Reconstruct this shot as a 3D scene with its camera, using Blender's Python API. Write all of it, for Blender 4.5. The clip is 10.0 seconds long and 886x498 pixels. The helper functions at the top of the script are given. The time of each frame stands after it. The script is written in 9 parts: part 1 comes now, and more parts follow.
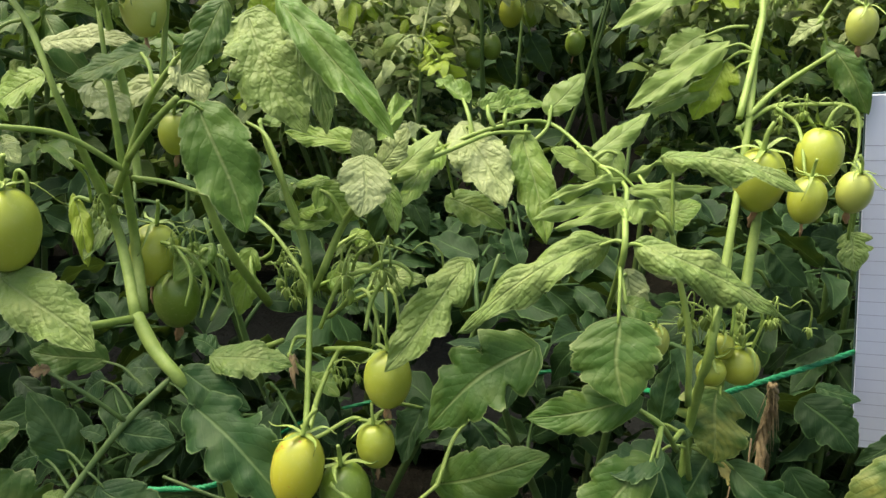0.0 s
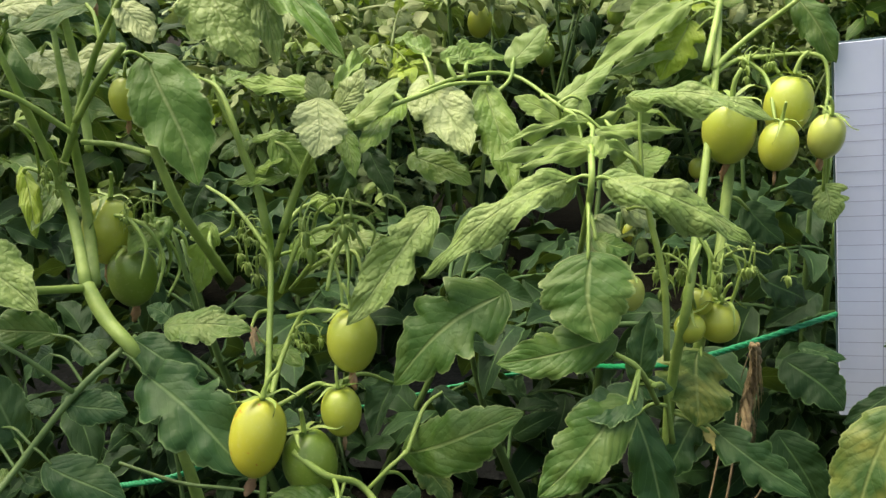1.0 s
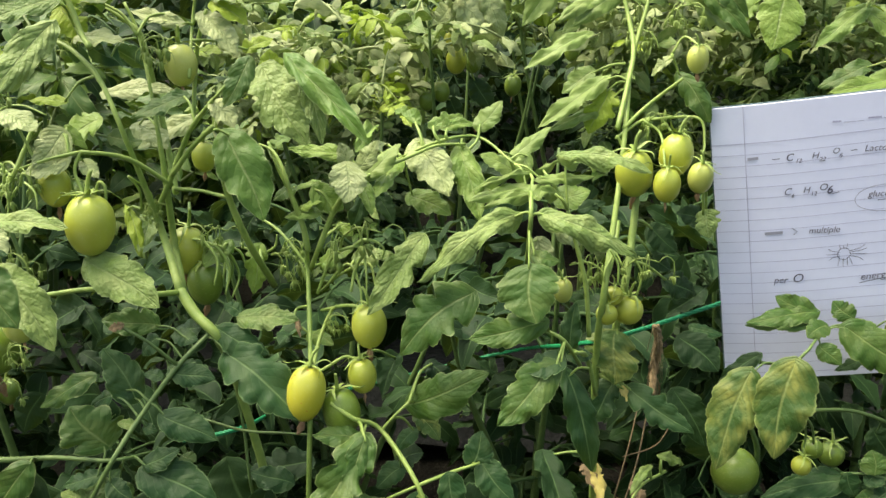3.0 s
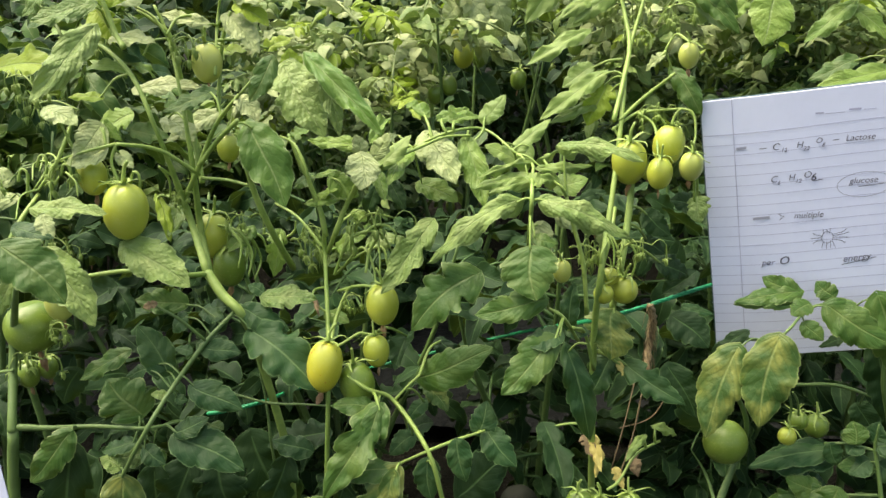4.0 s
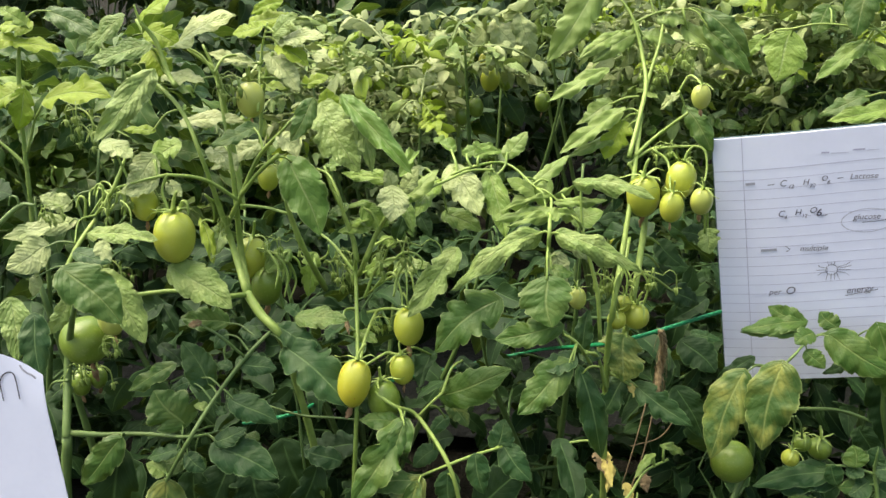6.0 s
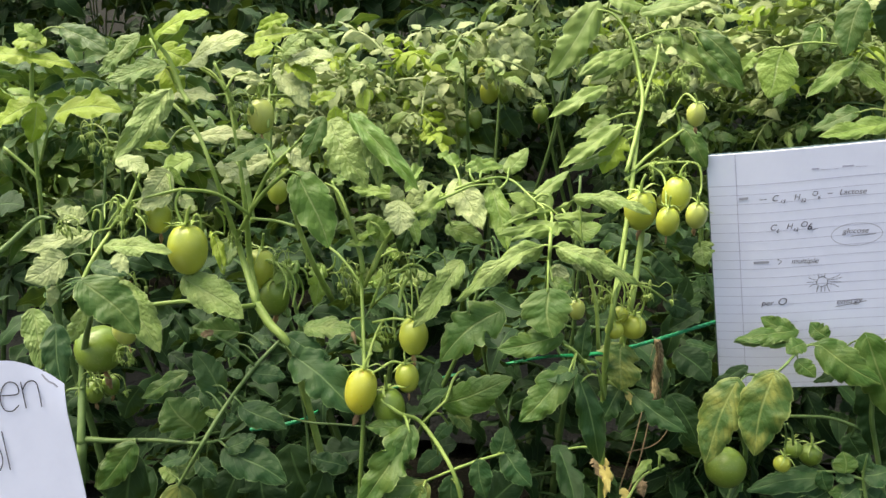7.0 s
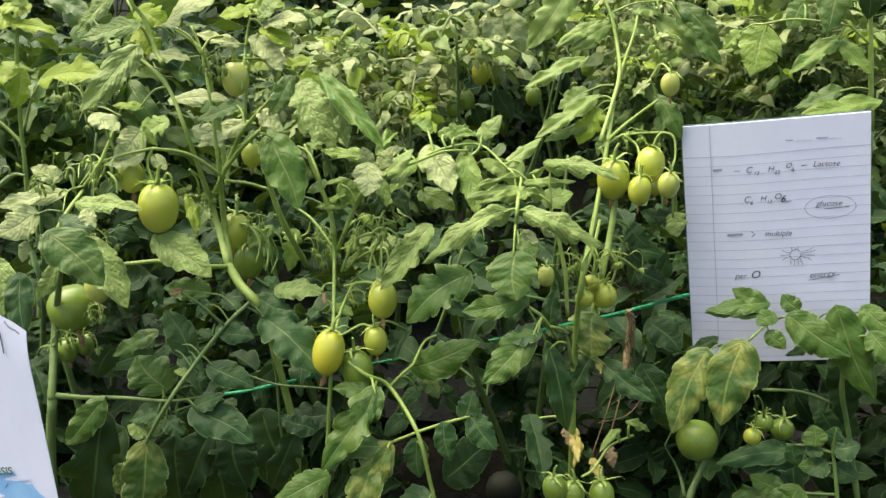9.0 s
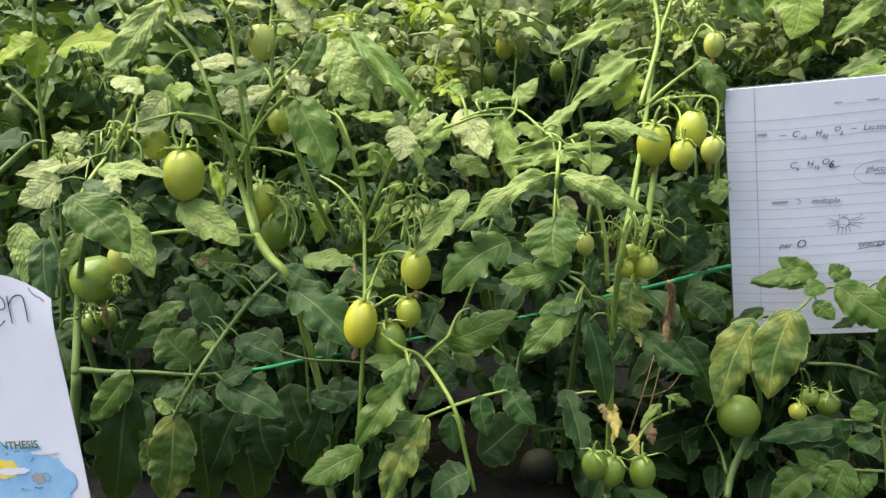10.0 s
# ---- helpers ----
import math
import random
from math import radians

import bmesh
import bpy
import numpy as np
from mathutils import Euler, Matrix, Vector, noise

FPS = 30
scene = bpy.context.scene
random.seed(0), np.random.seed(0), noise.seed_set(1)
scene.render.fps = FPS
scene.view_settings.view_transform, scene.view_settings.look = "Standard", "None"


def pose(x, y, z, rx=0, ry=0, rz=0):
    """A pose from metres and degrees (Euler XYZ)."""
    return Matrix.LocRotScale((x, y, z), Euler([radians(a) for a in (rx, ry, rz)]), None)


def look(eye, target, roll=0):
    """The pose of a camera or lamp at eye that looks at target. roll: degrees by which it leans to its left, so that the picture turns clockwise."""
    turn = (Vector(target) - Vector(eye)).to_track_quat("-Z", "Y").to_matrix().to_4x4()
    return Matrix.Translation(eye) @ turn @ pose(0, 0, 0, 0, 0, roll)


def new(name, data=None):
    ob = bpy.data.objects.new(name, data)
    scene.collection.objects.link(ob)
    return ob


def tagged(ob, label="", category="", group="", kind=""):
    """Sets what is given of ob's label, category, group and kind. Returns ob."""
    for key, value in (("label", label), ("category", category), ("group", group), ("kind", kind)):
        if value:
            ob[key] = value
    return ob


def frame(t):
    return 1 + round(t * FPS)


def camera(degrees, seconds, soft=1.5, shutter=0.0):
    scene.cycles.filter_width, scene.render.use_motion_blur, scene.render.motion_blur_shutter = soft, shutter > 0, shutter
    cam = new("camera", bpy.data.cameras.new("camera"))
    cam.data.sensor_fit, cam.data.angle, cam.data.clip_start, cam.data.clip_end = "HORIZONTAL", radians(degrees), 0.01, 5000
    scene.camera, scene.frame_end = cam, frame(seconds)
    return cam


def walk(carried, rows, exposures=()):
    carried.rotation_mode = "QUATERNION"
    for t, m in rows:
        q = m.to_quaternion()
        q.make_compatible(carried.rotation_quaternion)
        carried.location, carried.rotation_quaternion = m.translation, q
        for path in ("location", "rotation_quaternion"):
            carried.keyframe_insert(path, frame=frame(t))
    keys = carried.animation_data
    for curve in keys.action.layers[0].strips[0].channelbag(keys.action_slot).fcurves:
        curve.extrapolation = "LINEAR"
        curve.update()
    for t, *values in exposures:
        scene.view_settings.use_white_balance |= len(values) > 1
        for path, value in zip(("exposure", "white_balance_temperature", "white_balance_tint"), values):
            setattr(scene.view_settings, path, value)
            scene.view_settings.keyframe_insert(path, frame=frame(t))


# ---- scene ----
cam = camera(54.0, 10.0, 1.5)
PATH = [
    (0, (0.178, 0.126, 0.838), (-0.118, 1.953, 0.080), -0.1),
    (0.5, (0.191, 0.100, 0.814), (-0.083, 1.963, 0.141), 0.1),
    (1, (0.189, 0.126, 0.775), (-0.075, 2.001, 0.130), -1.5),
    (1.5, (0.167, 0.067, 0.806), (-0.059, 1.945, 0.157), -1.1),
    (2, (0.183, -0.022, 0.852), (-0.029, 1.861, 0.213), -1.4),
    (2.5, (0.202, -0.053, 0.854), (-0.014, 1.829, 0.212), -1.7),
    (4, (0.219, -0.136, 0.87), (-0.021, 1.734, 0.204), -2.2),
    (4.5, (0.224, -0.147, 0.862), (-0.073, 1.72, 0.211), -2.1),
    (5, (0.226, -0.16, 0.892), (-0.077, 1.699, 0.218), -1.7),
    (5.5, (0.229, -0.172, 0.905), (-0.074, 1.69, 0.243), -1.8),
    (7, (0.222, -0.208, 0.925), (-0.063, 1.665, 0.283), -1.5),
    (7.5, (0.236, -0.227, 0.935), (-0.064, 1.649, 0.311), -1.0),
    (8, (0.245, -0.237, 0.93), (-0.077, 1.642, 0.323), -1.4),
    (8.5, (0.251, -0.241, 0.901), (-0.069, 1.634, 0.284), -1.3),
    (9, (0.265, -0.216, 0.893), (-0.046, 1.651, 0.248), -0.8),
    (9.5, (0.246, -0.197, 0.862), (-0.054, 1.672, 0.214), -0.9),
    (10, (0.237, -0.197, 0.863), (-0.097, 1.659, 0.196), -1.3),
]
walk(cam, [(t, look(eye, target, roll)) for t, eye, target, roll in PATH], [(0.0, 0.74, 6900, 11), (1.2, 0.82, 6900, 11), (2.2, 0.97, 6900, 11), (5.0, 0.98, 6900, 11), (10.0, 0.93, 6900, 11)])
# ---- light ----
world = bpy.data.worlds.new("sky_world")
scene.world = world
world.use_nodes = True
wn = world.node_tree.nodes
sky = wn.new("ShaderNodeTexSky")
sky.sky_type, sky.sun_disc = "NISHITA", False
sky.sun_elevation, sky.sun_rotation = radians(70), radians(274)
sky.air_density, sky.dust_density, sky.ozone_density = 1.2, 6.0, 0.6
wn["Background"].inputs[1].default_value = 0.165
world.node_tree.links.new(sky.outputs[0], wn["Background"].inputs[0])

sun = new("sun", bpy.data.lights.new("sun", "SUN"))
sun.data.energy, sun.data.angle, sun.data.color = 3.3, radians(60), (1.0, 0.96, 0.84)
sun.matrix_world = look((-2.3, 0.7, 6.1), (0, 0, 0))


# ---- materials ----
def nodes_of(name):
    m = bpy.data.materials.new(name)
    m.use_nodes = True
    t = m.node_tree
    return m, t.nodes, t.links, t.nodes["Principled BSDF"]


def mix_node(n, l, fac, a, b, blend="MIX"):
    k = n.new("ShaderNodeMix")
    k.data_type, k.blend_type = "RGBA", blend
    for sock, v in ((k.inputs[0], fac), (k.inputs[6], a), (k.inputs[7], b)):
        if isinstance(v, (int, float)):
            sock.default_value = v
        elif isinstance(v, tuple):
            sock.default_value = (*v, 1)
        else:
            l.new(v, sock)
    return k.outputs[2]


def math_node(n, l, op, *args):
    k = n.new("ShaderNodeMath")
    k.operation = op
    for sock, v in zip(k.inputs, args):
        if isinstance(v, (int, float)):
            sock.default_value = v
        else:
            l.new(v, sock)
    return k.outputs[0]


def ramp_node(n, l, fac, low, high):
    k = n.new("ShaderNodeMapRange")
    k.inputs[1].default_value, k.inputs[2].default_value = low, high
    l.new(fac, k.inputs[0])
    return k.outputs[0]


def noise_node(n, l, scale, detail=3.0, vec=None, rough=0.55):
    k = n.new("ShaderNodeTexNoise")
    k.inputs["Scale"].default_value, k.inputs["Detail"].default_value, k.inputs["Roughness"].default_value = scale, detail, rough
    if vec is not None:
        l.new(vec, k.inputs["Vector"])
    return k.outputs["Fac"]


def leaf_material(name, dark, light, pale, pale_amount, vein=(0.25, 0.32, 0.12), rough=0.5, glow=0.18, puff=1.0, crinkle=1.0, gloss=0.32):
    """Tomato leaf: two greens, pale veins, chlorotic cells between the veins, quilted relief, downy sheen, light shining through."""
    m, n, l, bsdf = nodes_of(name)
    uv = n.new("ShaderNodeUVMap").outputs[0]
    sep = n.new("ShaderNodeSeparateXYZ")
    l.new(uv, sep.inputs[0])
    info = n.new("ShaderNodeObjectInfo")
    rnd = info.outputs["Random"]
    across = math_node(n, l, "SUBTRACT", sep.outputs[0], 0.5)
    u = math_node(n, l, "ABSOLUTE", across)
    blade = n.new("ShaderNodeCombineXYZ")
    l.new(math_node(n, l, "MULTIPLY", across, 0.62), blade.inputs[0])
    l.new(sep.outputs[1], blade.inputs[1])
    l.new(math_node(n, l, "MULTIPLY", rnd, 37.0), blade.inputs[2])
    at = blade.outputs[0]
    place = n.new("ShaderNodeNewGeometry").outputs["Position"]
    big, fine = noise_node(n, l, 3.2, 2.0, at), noise_node(n, l, 700.0, 2.0, place)
    cells = n.new("ShaderNodeTexVoronoi")
    cells.feature = "SMOOTH_F1"
    cells.inputs["Scale"].default_value, cells.inputs["Smoothness"].default_value = 270.0, 0.25
    jitter = n.new("ShaderNodeTexNoise")
    jitter.inputs["Scale"].default_value, jitter.inputs["Detail"].default_value = 160.0, 2.0
    l.new(place, jitter.inputs["Vector"])
    bent = n.new("ShaderNodeVectorMath")
    bent.operation = "MULTIPLY_ADD"
    bent.inputs[1].default_value = (0.008, 0.008, 0.008)
    l.new(jitter.outputs["Color"], bent.inputs[0])
    l.new(place, bent.inputs[2])
    l.new(bent.outputs[0], cells.inputs["Vector"])
    dome = ramp_node(n, l, cells.outputs["Distance"], 0.75, 0.12)
    # side veins run obliquely from the midrib, with the blade swelling between them
    wobble = math_node(n, l, "MULTIPLY", noise_node(n, l, 6.0, 2.0, at), 4.5)
    run = math_node(n, l, "ADD", wobble, math_node(n, l, "SUBTRACT", math_node(n, l, "MULTIPLY", sep.outputs[1], 54.0), math_node(n, l, "MULTIPLY", u, 40.0)))
    pillow = math_node(n, l, "POWER", math_node(n, l, "ABSOLUTE", math_node(n, l, "SINE", math_node(n, l, "MULTIPLY", run, 0.5))), 0.7)
    side = ramp_node(n, l, pillow, 0.34, 0.06)
    mid = ramp_node(n, l, u, 0.030, 0.008)
    # Pale leaf margin, lightened also for light caught on its rolled edge.
    rim = ramp_node(n, l, u, 0.455, 0.490)
    base = mix_node(n, l, rnd, dark, light)
    base = mix_node(n, l, math_node(n, l, "MULTIPLY", ramp_node(n, l, fine, 0.3, 0.75), 0.22), base, light)
    patch = math_node(n, l, "MULTIPLY", ramp_node(n, l, big, 0.42, 0.72), math_node(n, l, "SUBTRACT", 1.1, u))
    patch = math_node(n, l, "MULTIPLY", patch, math_node(n, l, "ADD", 0.45, math_node(n, l, "MULTIPLY", pillow, 0.55)))
    base = mix_node(n, l, math_node(n, l, "MULTIPLY", patch, pale_amount), base, pale)
    veins = math_node(n, l, "MAXIMUM", math_node(n, l, "MULTIPLY", mid, 0.55), math_node(n, l, "MAXIMUM", math_node(n, l, "MULTIPLY", side, 0.16), math_node(n, l, "MULTIPLY", rim, 0.75)))
    base = mix_node(n, l, veins, base, vein)
    l.new(base, bsdf.inputs["Base Color"])
    bsdf.inputs["Roughness"].default_value = rough
    bsdf.inputs["Specular IOR Level"].default_value = gloss
    bsdf.inputs["Sheen Weight"].default_value, bsdf.inputs["Sheen Roughness"].default_value = 0.015, 0.4
    swell = math_node(n, l, "MULTIPLY", pillow, 0.22 + 0.22 * crinkle)
    height = math_node(n, l, "ADD", math_node(n, l, "MULTIPLY", dome, 0.75 * crinkle), swell)
    height = math_node(n, l, "ADD", height, math_node(n, l, "MULTIPLY", big, 0.35))
    height = math_node(n, l, "SUBTRACT", height, math_node(n, l, "MULTIPLY", mid, 0.8))
    bump = n.new("ShaderNodeBump")
    bump.inputs["Strength"].default_value, bump.inputs["Distance"].default_value = 0.6, 0.0012 * puff
    l.new(height, bump.inputs["Height"])
    l.new(bump.outputs[0], bsdf.inputs["Normal"])
    thin = n.new("ShaderNodeBsdfTranslucent")
    l.new(mix_node(n, l, 0.35, base, (0.26, 0.40, 0.04)), thin.inputs[0])
    l.new(bump.outputs[0], thin.inputs["Normal"])
    both = n.new("ShaderNodeMixShader")
    both.inputs[0].default_value = glow
    l.new(bsdf.outputs[0], both.inputs[1])
    l.new(thin.outputs[0], both.inputs[2])
    l.new(both.outputs[0], n["Material Output"].inputs[0])
    return m


def plain_material(name, a, b, rough=0.6, scale=60.0, bump=0.3, depth=0.002, metal=0.0, spec=0.5, mottle=(0.35, 0.7)):
    """A surface of two close colours with grain and fine relief."""
    m, n, l, bsdf = nodes_of(name)
    place = n.new("ShaderNodeNewGeometry").outputs["Position"]
    info = n.new("ShaderNodeObjectInfo")
    big, fine = noise_node(n, l, scale, 4.0, place), noise_node(n, l, scale * 7, 3.0, place)
    f = math_node(n, l, "ADD", math_node(n, l, "MULTIPLY", ramp_node(n, l, big, *mottle), 0.7), math_node(n, l, "MULTIPLY", info.outputs["Random"], 0.3))
    base = mix_node(n, l, f, a, b)
    base = mix_node(n, l, math_node(n, l, "MULTIPLY", ramp_node(n, l, fine, 0.4, 0.7), 0.25), base, b)
    l.new(base, bsdf.inputs["Base Color"])
    bsdf.inputs["Roughness"].default_value, bsdf.inputs["Metallic"].default_value = rough, metal
    bsdf.inputs["Specular IOR Level"].default_value = spec
    k = n.new("ShaderNodeBump")
    k.inputs["Strength"].default_value, k.inputs["Distance"].default_value = bump, depth
    l.new(math_node(n, l, "ADD", big, math_node(n, l, "MULTIPLY", fine, 0.5)), k.inputs["Height"])
    l.new(k.outputs[0], bsdf.inputs["Normal"])
    return m


LEAF_FRESH = leaf_material("leaf_fresh", (0.088, 0.172, 0.023), (0.16, 0.262, 0.038), (0.29, 0.36, 0.075), 0.35, crinkle=0.7)
# Deep green, taken near black for the shade inside and behind the plants.
LEAF_DEEP_SHADED = leaf_material("leaf_deep_shaded", (0.0055, 0.023, 0.005), (0.012, 0.039, 0.0075), (0.04, 0.07, 0.02), 0.2, vein=(0.08, 0.15, 0.045), rough=0.62, puff=0.75, crinkle=0.2, gloss=0.18, glow=0.10)
# Greens of LEAF_MID and LEAF_DULL lowered for the weak light low down.
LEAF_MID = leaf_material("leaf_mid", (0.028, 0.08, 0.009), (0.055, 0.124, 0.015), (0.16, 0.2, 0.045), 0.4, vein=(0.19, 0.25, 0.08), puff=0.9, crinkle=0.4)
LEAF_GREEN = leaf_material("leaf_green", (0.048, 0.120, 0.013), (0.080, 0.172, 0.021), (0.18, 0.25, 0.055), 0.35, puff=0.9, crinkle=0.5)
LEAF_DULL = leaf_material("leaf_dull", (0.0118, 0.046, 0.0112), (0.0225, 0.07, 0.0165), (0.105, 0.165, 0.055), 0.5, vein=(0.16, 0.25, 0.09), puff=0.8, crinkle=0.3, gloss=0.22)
LEAF_SMOOTH = leaf_material("leaf_smooth", (0.1, 0.178, 0.03), (0.165, 0.255, 0.05), (0.3, 0.36, 0.11), 0.4, puff=0.6, crinkle=0.2)
LEAF_MOTTLED = leaf_material("leaf_mottled", (0.095, 0.172, 0.034), (0.165, 0.25, 0.056), (0.32, 0.375, 0.125), 0.5, puff=1.2)
LEAF_YOUNG = leaf_material("leaf_young", (0.175, 0.29, 0.015), (0.27, 0.38, 0.030), (0.40, 0.44, 0.08), 0.3, glow=0.34, crinkle=0.5)
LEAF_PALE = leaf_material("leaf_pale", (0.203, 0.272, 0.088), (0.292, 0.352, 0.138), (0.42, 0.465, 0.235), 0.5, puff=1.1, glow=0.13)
LEAF_BLOTCHED = leaf_material("leaf_blotched", (0.034, 0.083, 0.014), (0.058, 0.120, 0.020), (0.36, 0.37, 0.08), 0.85, vein=(0.24, 0.30, 0.09), puff=0.9, crinkle=0.5)
LEAF_DRY = plain_material("leaf_dry", (0.075, 0.052, 0.022), (0.20, 0.145, 0.065), 0.8, 90.0, 0.6)
LEAF_YELLOW = plain_material("leaf_yellow", (0.30, 0.25, 0.05), (0.46, 0.40, 0.11), 0.7, 90.0, 0.5)
STEM = plain_material("stem_green", (0.148, 0.248, 0.038), (0.29, 0.39, 0.085), 0.55, 80.0, 0.35, 0.001)
# Darker copy of STEM: shade on low and inner stems is in its colour.
STEM_SHADED = plain_material("stem_shaded_green", (0.065, 0.125, 0.024), (0.125, 0.20, 0.048), 0.55, 80.0, 0.35, 0.001)
SEPAL = plain_material("sepal_green", (0.16, 0.25, 0.04), (0.27, 0.36, 0.08), 0.55, 120.0, 0.3, 0.001)
DRIED = plain_material("dried_flower", (0.22, 0.11, 0.045), (0.48, 0.30, 0.15), 0.8, 200.0, 0.5, 0.001)
ROPE = plain_material("jute", (0.15, 0.105, 0.045), (0.38, 0.28, 0.135), 0.9, 220.0, 0.7, 0.001)
STRING = plain_material("green_twine", (0.0, 0.17, 0.055), (0.012, 0.32, 0.11), 0.45, 300.0, 0.6, 0.0008)
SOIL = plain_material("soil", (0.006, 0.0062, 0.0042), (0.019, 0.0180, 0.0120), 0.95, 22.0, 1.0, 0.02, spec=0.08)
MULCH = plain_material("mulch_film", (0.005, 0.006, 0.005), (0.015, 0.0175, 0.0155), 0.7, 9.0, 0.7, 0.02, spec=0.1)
PAPER = plain_material("paper", (0.64, 0.68, 0.80), (0.70, 0.74, 0.855), 0.75, 30.0, 0.08, 0.001, spec=0.3)
RULE = plain_material("ruling_ink", (0.33, 0.34, 0.46), (0.41, 0.42, 0.53), 0.8, 300.0, 0.0)
INK = plain_material("black_ink", (0.012, 0.012, 0.02), (0.03, 0.03, 0.05), 0.6, 300.0, 0.0)
PEN = plain_material("pen_ink", (0.05, 0.05, 0.075), (0.09, 0.09, 0.12), 0.6, 300.0, 0.0)
COVER = plain_material("notebook_cover", (0.05, 0.10, 0.10), (0.10, 0.16, 0.15), 0.4, 60.0, 0.1)
PRINT_BLUE = plain_material("print_blue", (0.18, 0.42, 0.72), (0.34, 0.58, 0.82), 0.6, 60.0, 0.0)
PRINT_GREY = plain_material("print_grey", (0.22, 0.23, 0.28), (0.36, 0.37, 0.42), 0.6, 90.0, 0.0)
PRINT_GREEN = plain_material("print_green", (0.05, 0.12, 0.08), (0.10, 0.2, 0.14), 0.6, 90.0, 0.0)
PRINT_YELLOW = plain_material("print_yellow", (0.72, 0.55, 0.05), (0.85, 0.7, 0.15), 0.6, 90.0, 0.0)


def fruit_material(name, skin, shoulder, blush=0.0, rough=0.34):
    """Unripe tomato skin, waxy, slightly paler towards the flower end, with faint specks."""
    m, n, l, bsdf = nodes_of(name)
    tex = n.new("ShaderNodeTexCoord")
    sep = n.new("ShaderNodeSeparateXYZ")
    l.new(tex.outputs["Object"], sep.inputs[0])
    place = n.new("ShaderNodeNewGeometry").outputs["Position"]
    info = n.new("ShaderNodeObjectInfo")
    cloud, speck = noise_node(n, l, 45.0, 3.0, place), noise_node(n, l, 420.0, 2.0, place)
    base = mix_node(n, l, ramp_node(n, l, math_node(n, l, "ADD", sep.outputs[2], math_node(n, l, "MULTIPLY", cloud, 0.8)), -0.4, 1.3), skin, shoulder)
    base = mix_node(n, l, math_node(n, l, "MULTIPLY", info.outputs["Random"], 0.35), base, shoulder)
    base = mix_node(n, l, math_node(n, l, "MULTIPLY", ramp_node(n, l, speck, 0.55, 0.75), 0.18 if rough < 0.5 else 0.0), base, (0.55, 0.55, 0.25))
    if blush:
        scar = noise_node(n, l, 110.0, 4.0, place)
        base = mix_node(n, l, math_node(n, l, "MULTIPLY", ramp_node(n, l, scar, 0.66, 0.72), blush), base, (0.45, 0.08, 0.02))
    l.new(base, bsdf.inputs["Base Color"])
    bsdf.inputs["Roughness"].default_value = rough
    bsdf.inputs["Specular IOR Level"].default_value = 0.5 if rough < 0.5 else 0.15
    bsdf.inputs["Subsurface Weight"].default_value = 0.12
    bsdf.inputs["Subsurface Radius"].default_value = (0.006, 0.006, 0.002)
    return m


FRUIT = fruit_material("tomato_skin", (0.45, 0.47, 0.055), (0.32, 0.39, 0.045))
FRUIT_PALE = fruit_material("tomato_skin_pale", (0.48, 0.51, 0.11), (0.38, 0.44, 0.09))
FRUIT_GREEN = fruit_material("tomato_skin_green", (0.20, 0.28, 0.034), (0.13, 0.21, 0.025))
# Near-black skin stands in for deep shade on a green tomato.
FRUIT_SHADED = fruit_material("tomato_skin_shaded", (0.004, 0.007, 0.003), (0.009, 0.011, 0.005), 0.0, 0.7)
FRUIT_YELLOW = fruit_material("tomato_skin_yellow", (0.53, 0.49, 0.035), (0.40, 0.43, 0.045), 0.9)


# ---- builders ----
def mesh_from(name, verts, faces, mat, uvs=None, smooth=True):
    me = bpy.data.meshes.new(name)
    me.from_pydata([tuple(v) for v in verts], [], faces)
    if uvs is not None:
        layer = me.uv_layers.new(name="UVMap")
        idx = np.zeros(len(me.loops), dtype=np.int32)
        me.loops.foreach_get("vertex_index", idx)
        layer.data.foreach_set("uv", np.asarray(uvs, dtype=np.float32)[idx].ravel())
    me.polygons.foreach_set("use_smooth", [smooth] * len(me.polygons))
    for k in (mat if isinstance(mat, (list, tuple)) else [mat]):
        me.materials.append(k)
    return me


def part(name, me, parent=None, label="", at=None):
    """Links a mesh as one object under a thing or a part; at is its pose in the world."""
    ob = new(name, me)
    if parent is not None:
        ob.parent = parent
        ob.matrix_parent_inverse = WORLD_OF[parent.name].inverted()
    m = at if at is not None else Matrix()
    ob.matrix_basis = m
    WORLD_OF[ob.name] = m
    return tagged(ob, label) if label else ob


WORLD_OF = {}


def thing(name, x, y, z, label, category, group="", kind=""):
    ob = new(name)
    ob.empty_display_size = 0.05
    ob.location = (x, y, z)
    WORLD_OF[ob.name] = Matrix.Translation((x, y, z))
    return tagged(ob, label, category, group, kind)


def smooth_line(points, steps=5):
    """Points of a smooth curve through the given ones (x, y, z, radius)."""
    p = [np.array(q, float) for q in points]
    if len(p) < 3:
        return [p[0] + (p[-1] - p[0]) * i / 2 for i in range(3)]
    ext = [2 * p[0] - p[1]] + p + [2 * p[-1] - p[-2]]
    out = []
    for a, b, c, d in zip(ext, ext[1:], ext[2:], ext[3:]):
        for i in range(steps):
            s = i / steps
            out.append(0.5 * (2 * b + (c - a) * s + (2 * a - 5 * b + 4 * c - d) * s * s + (3 * b - a - 3 * c + d) * s ** 3))
    return out + [p[-1]]


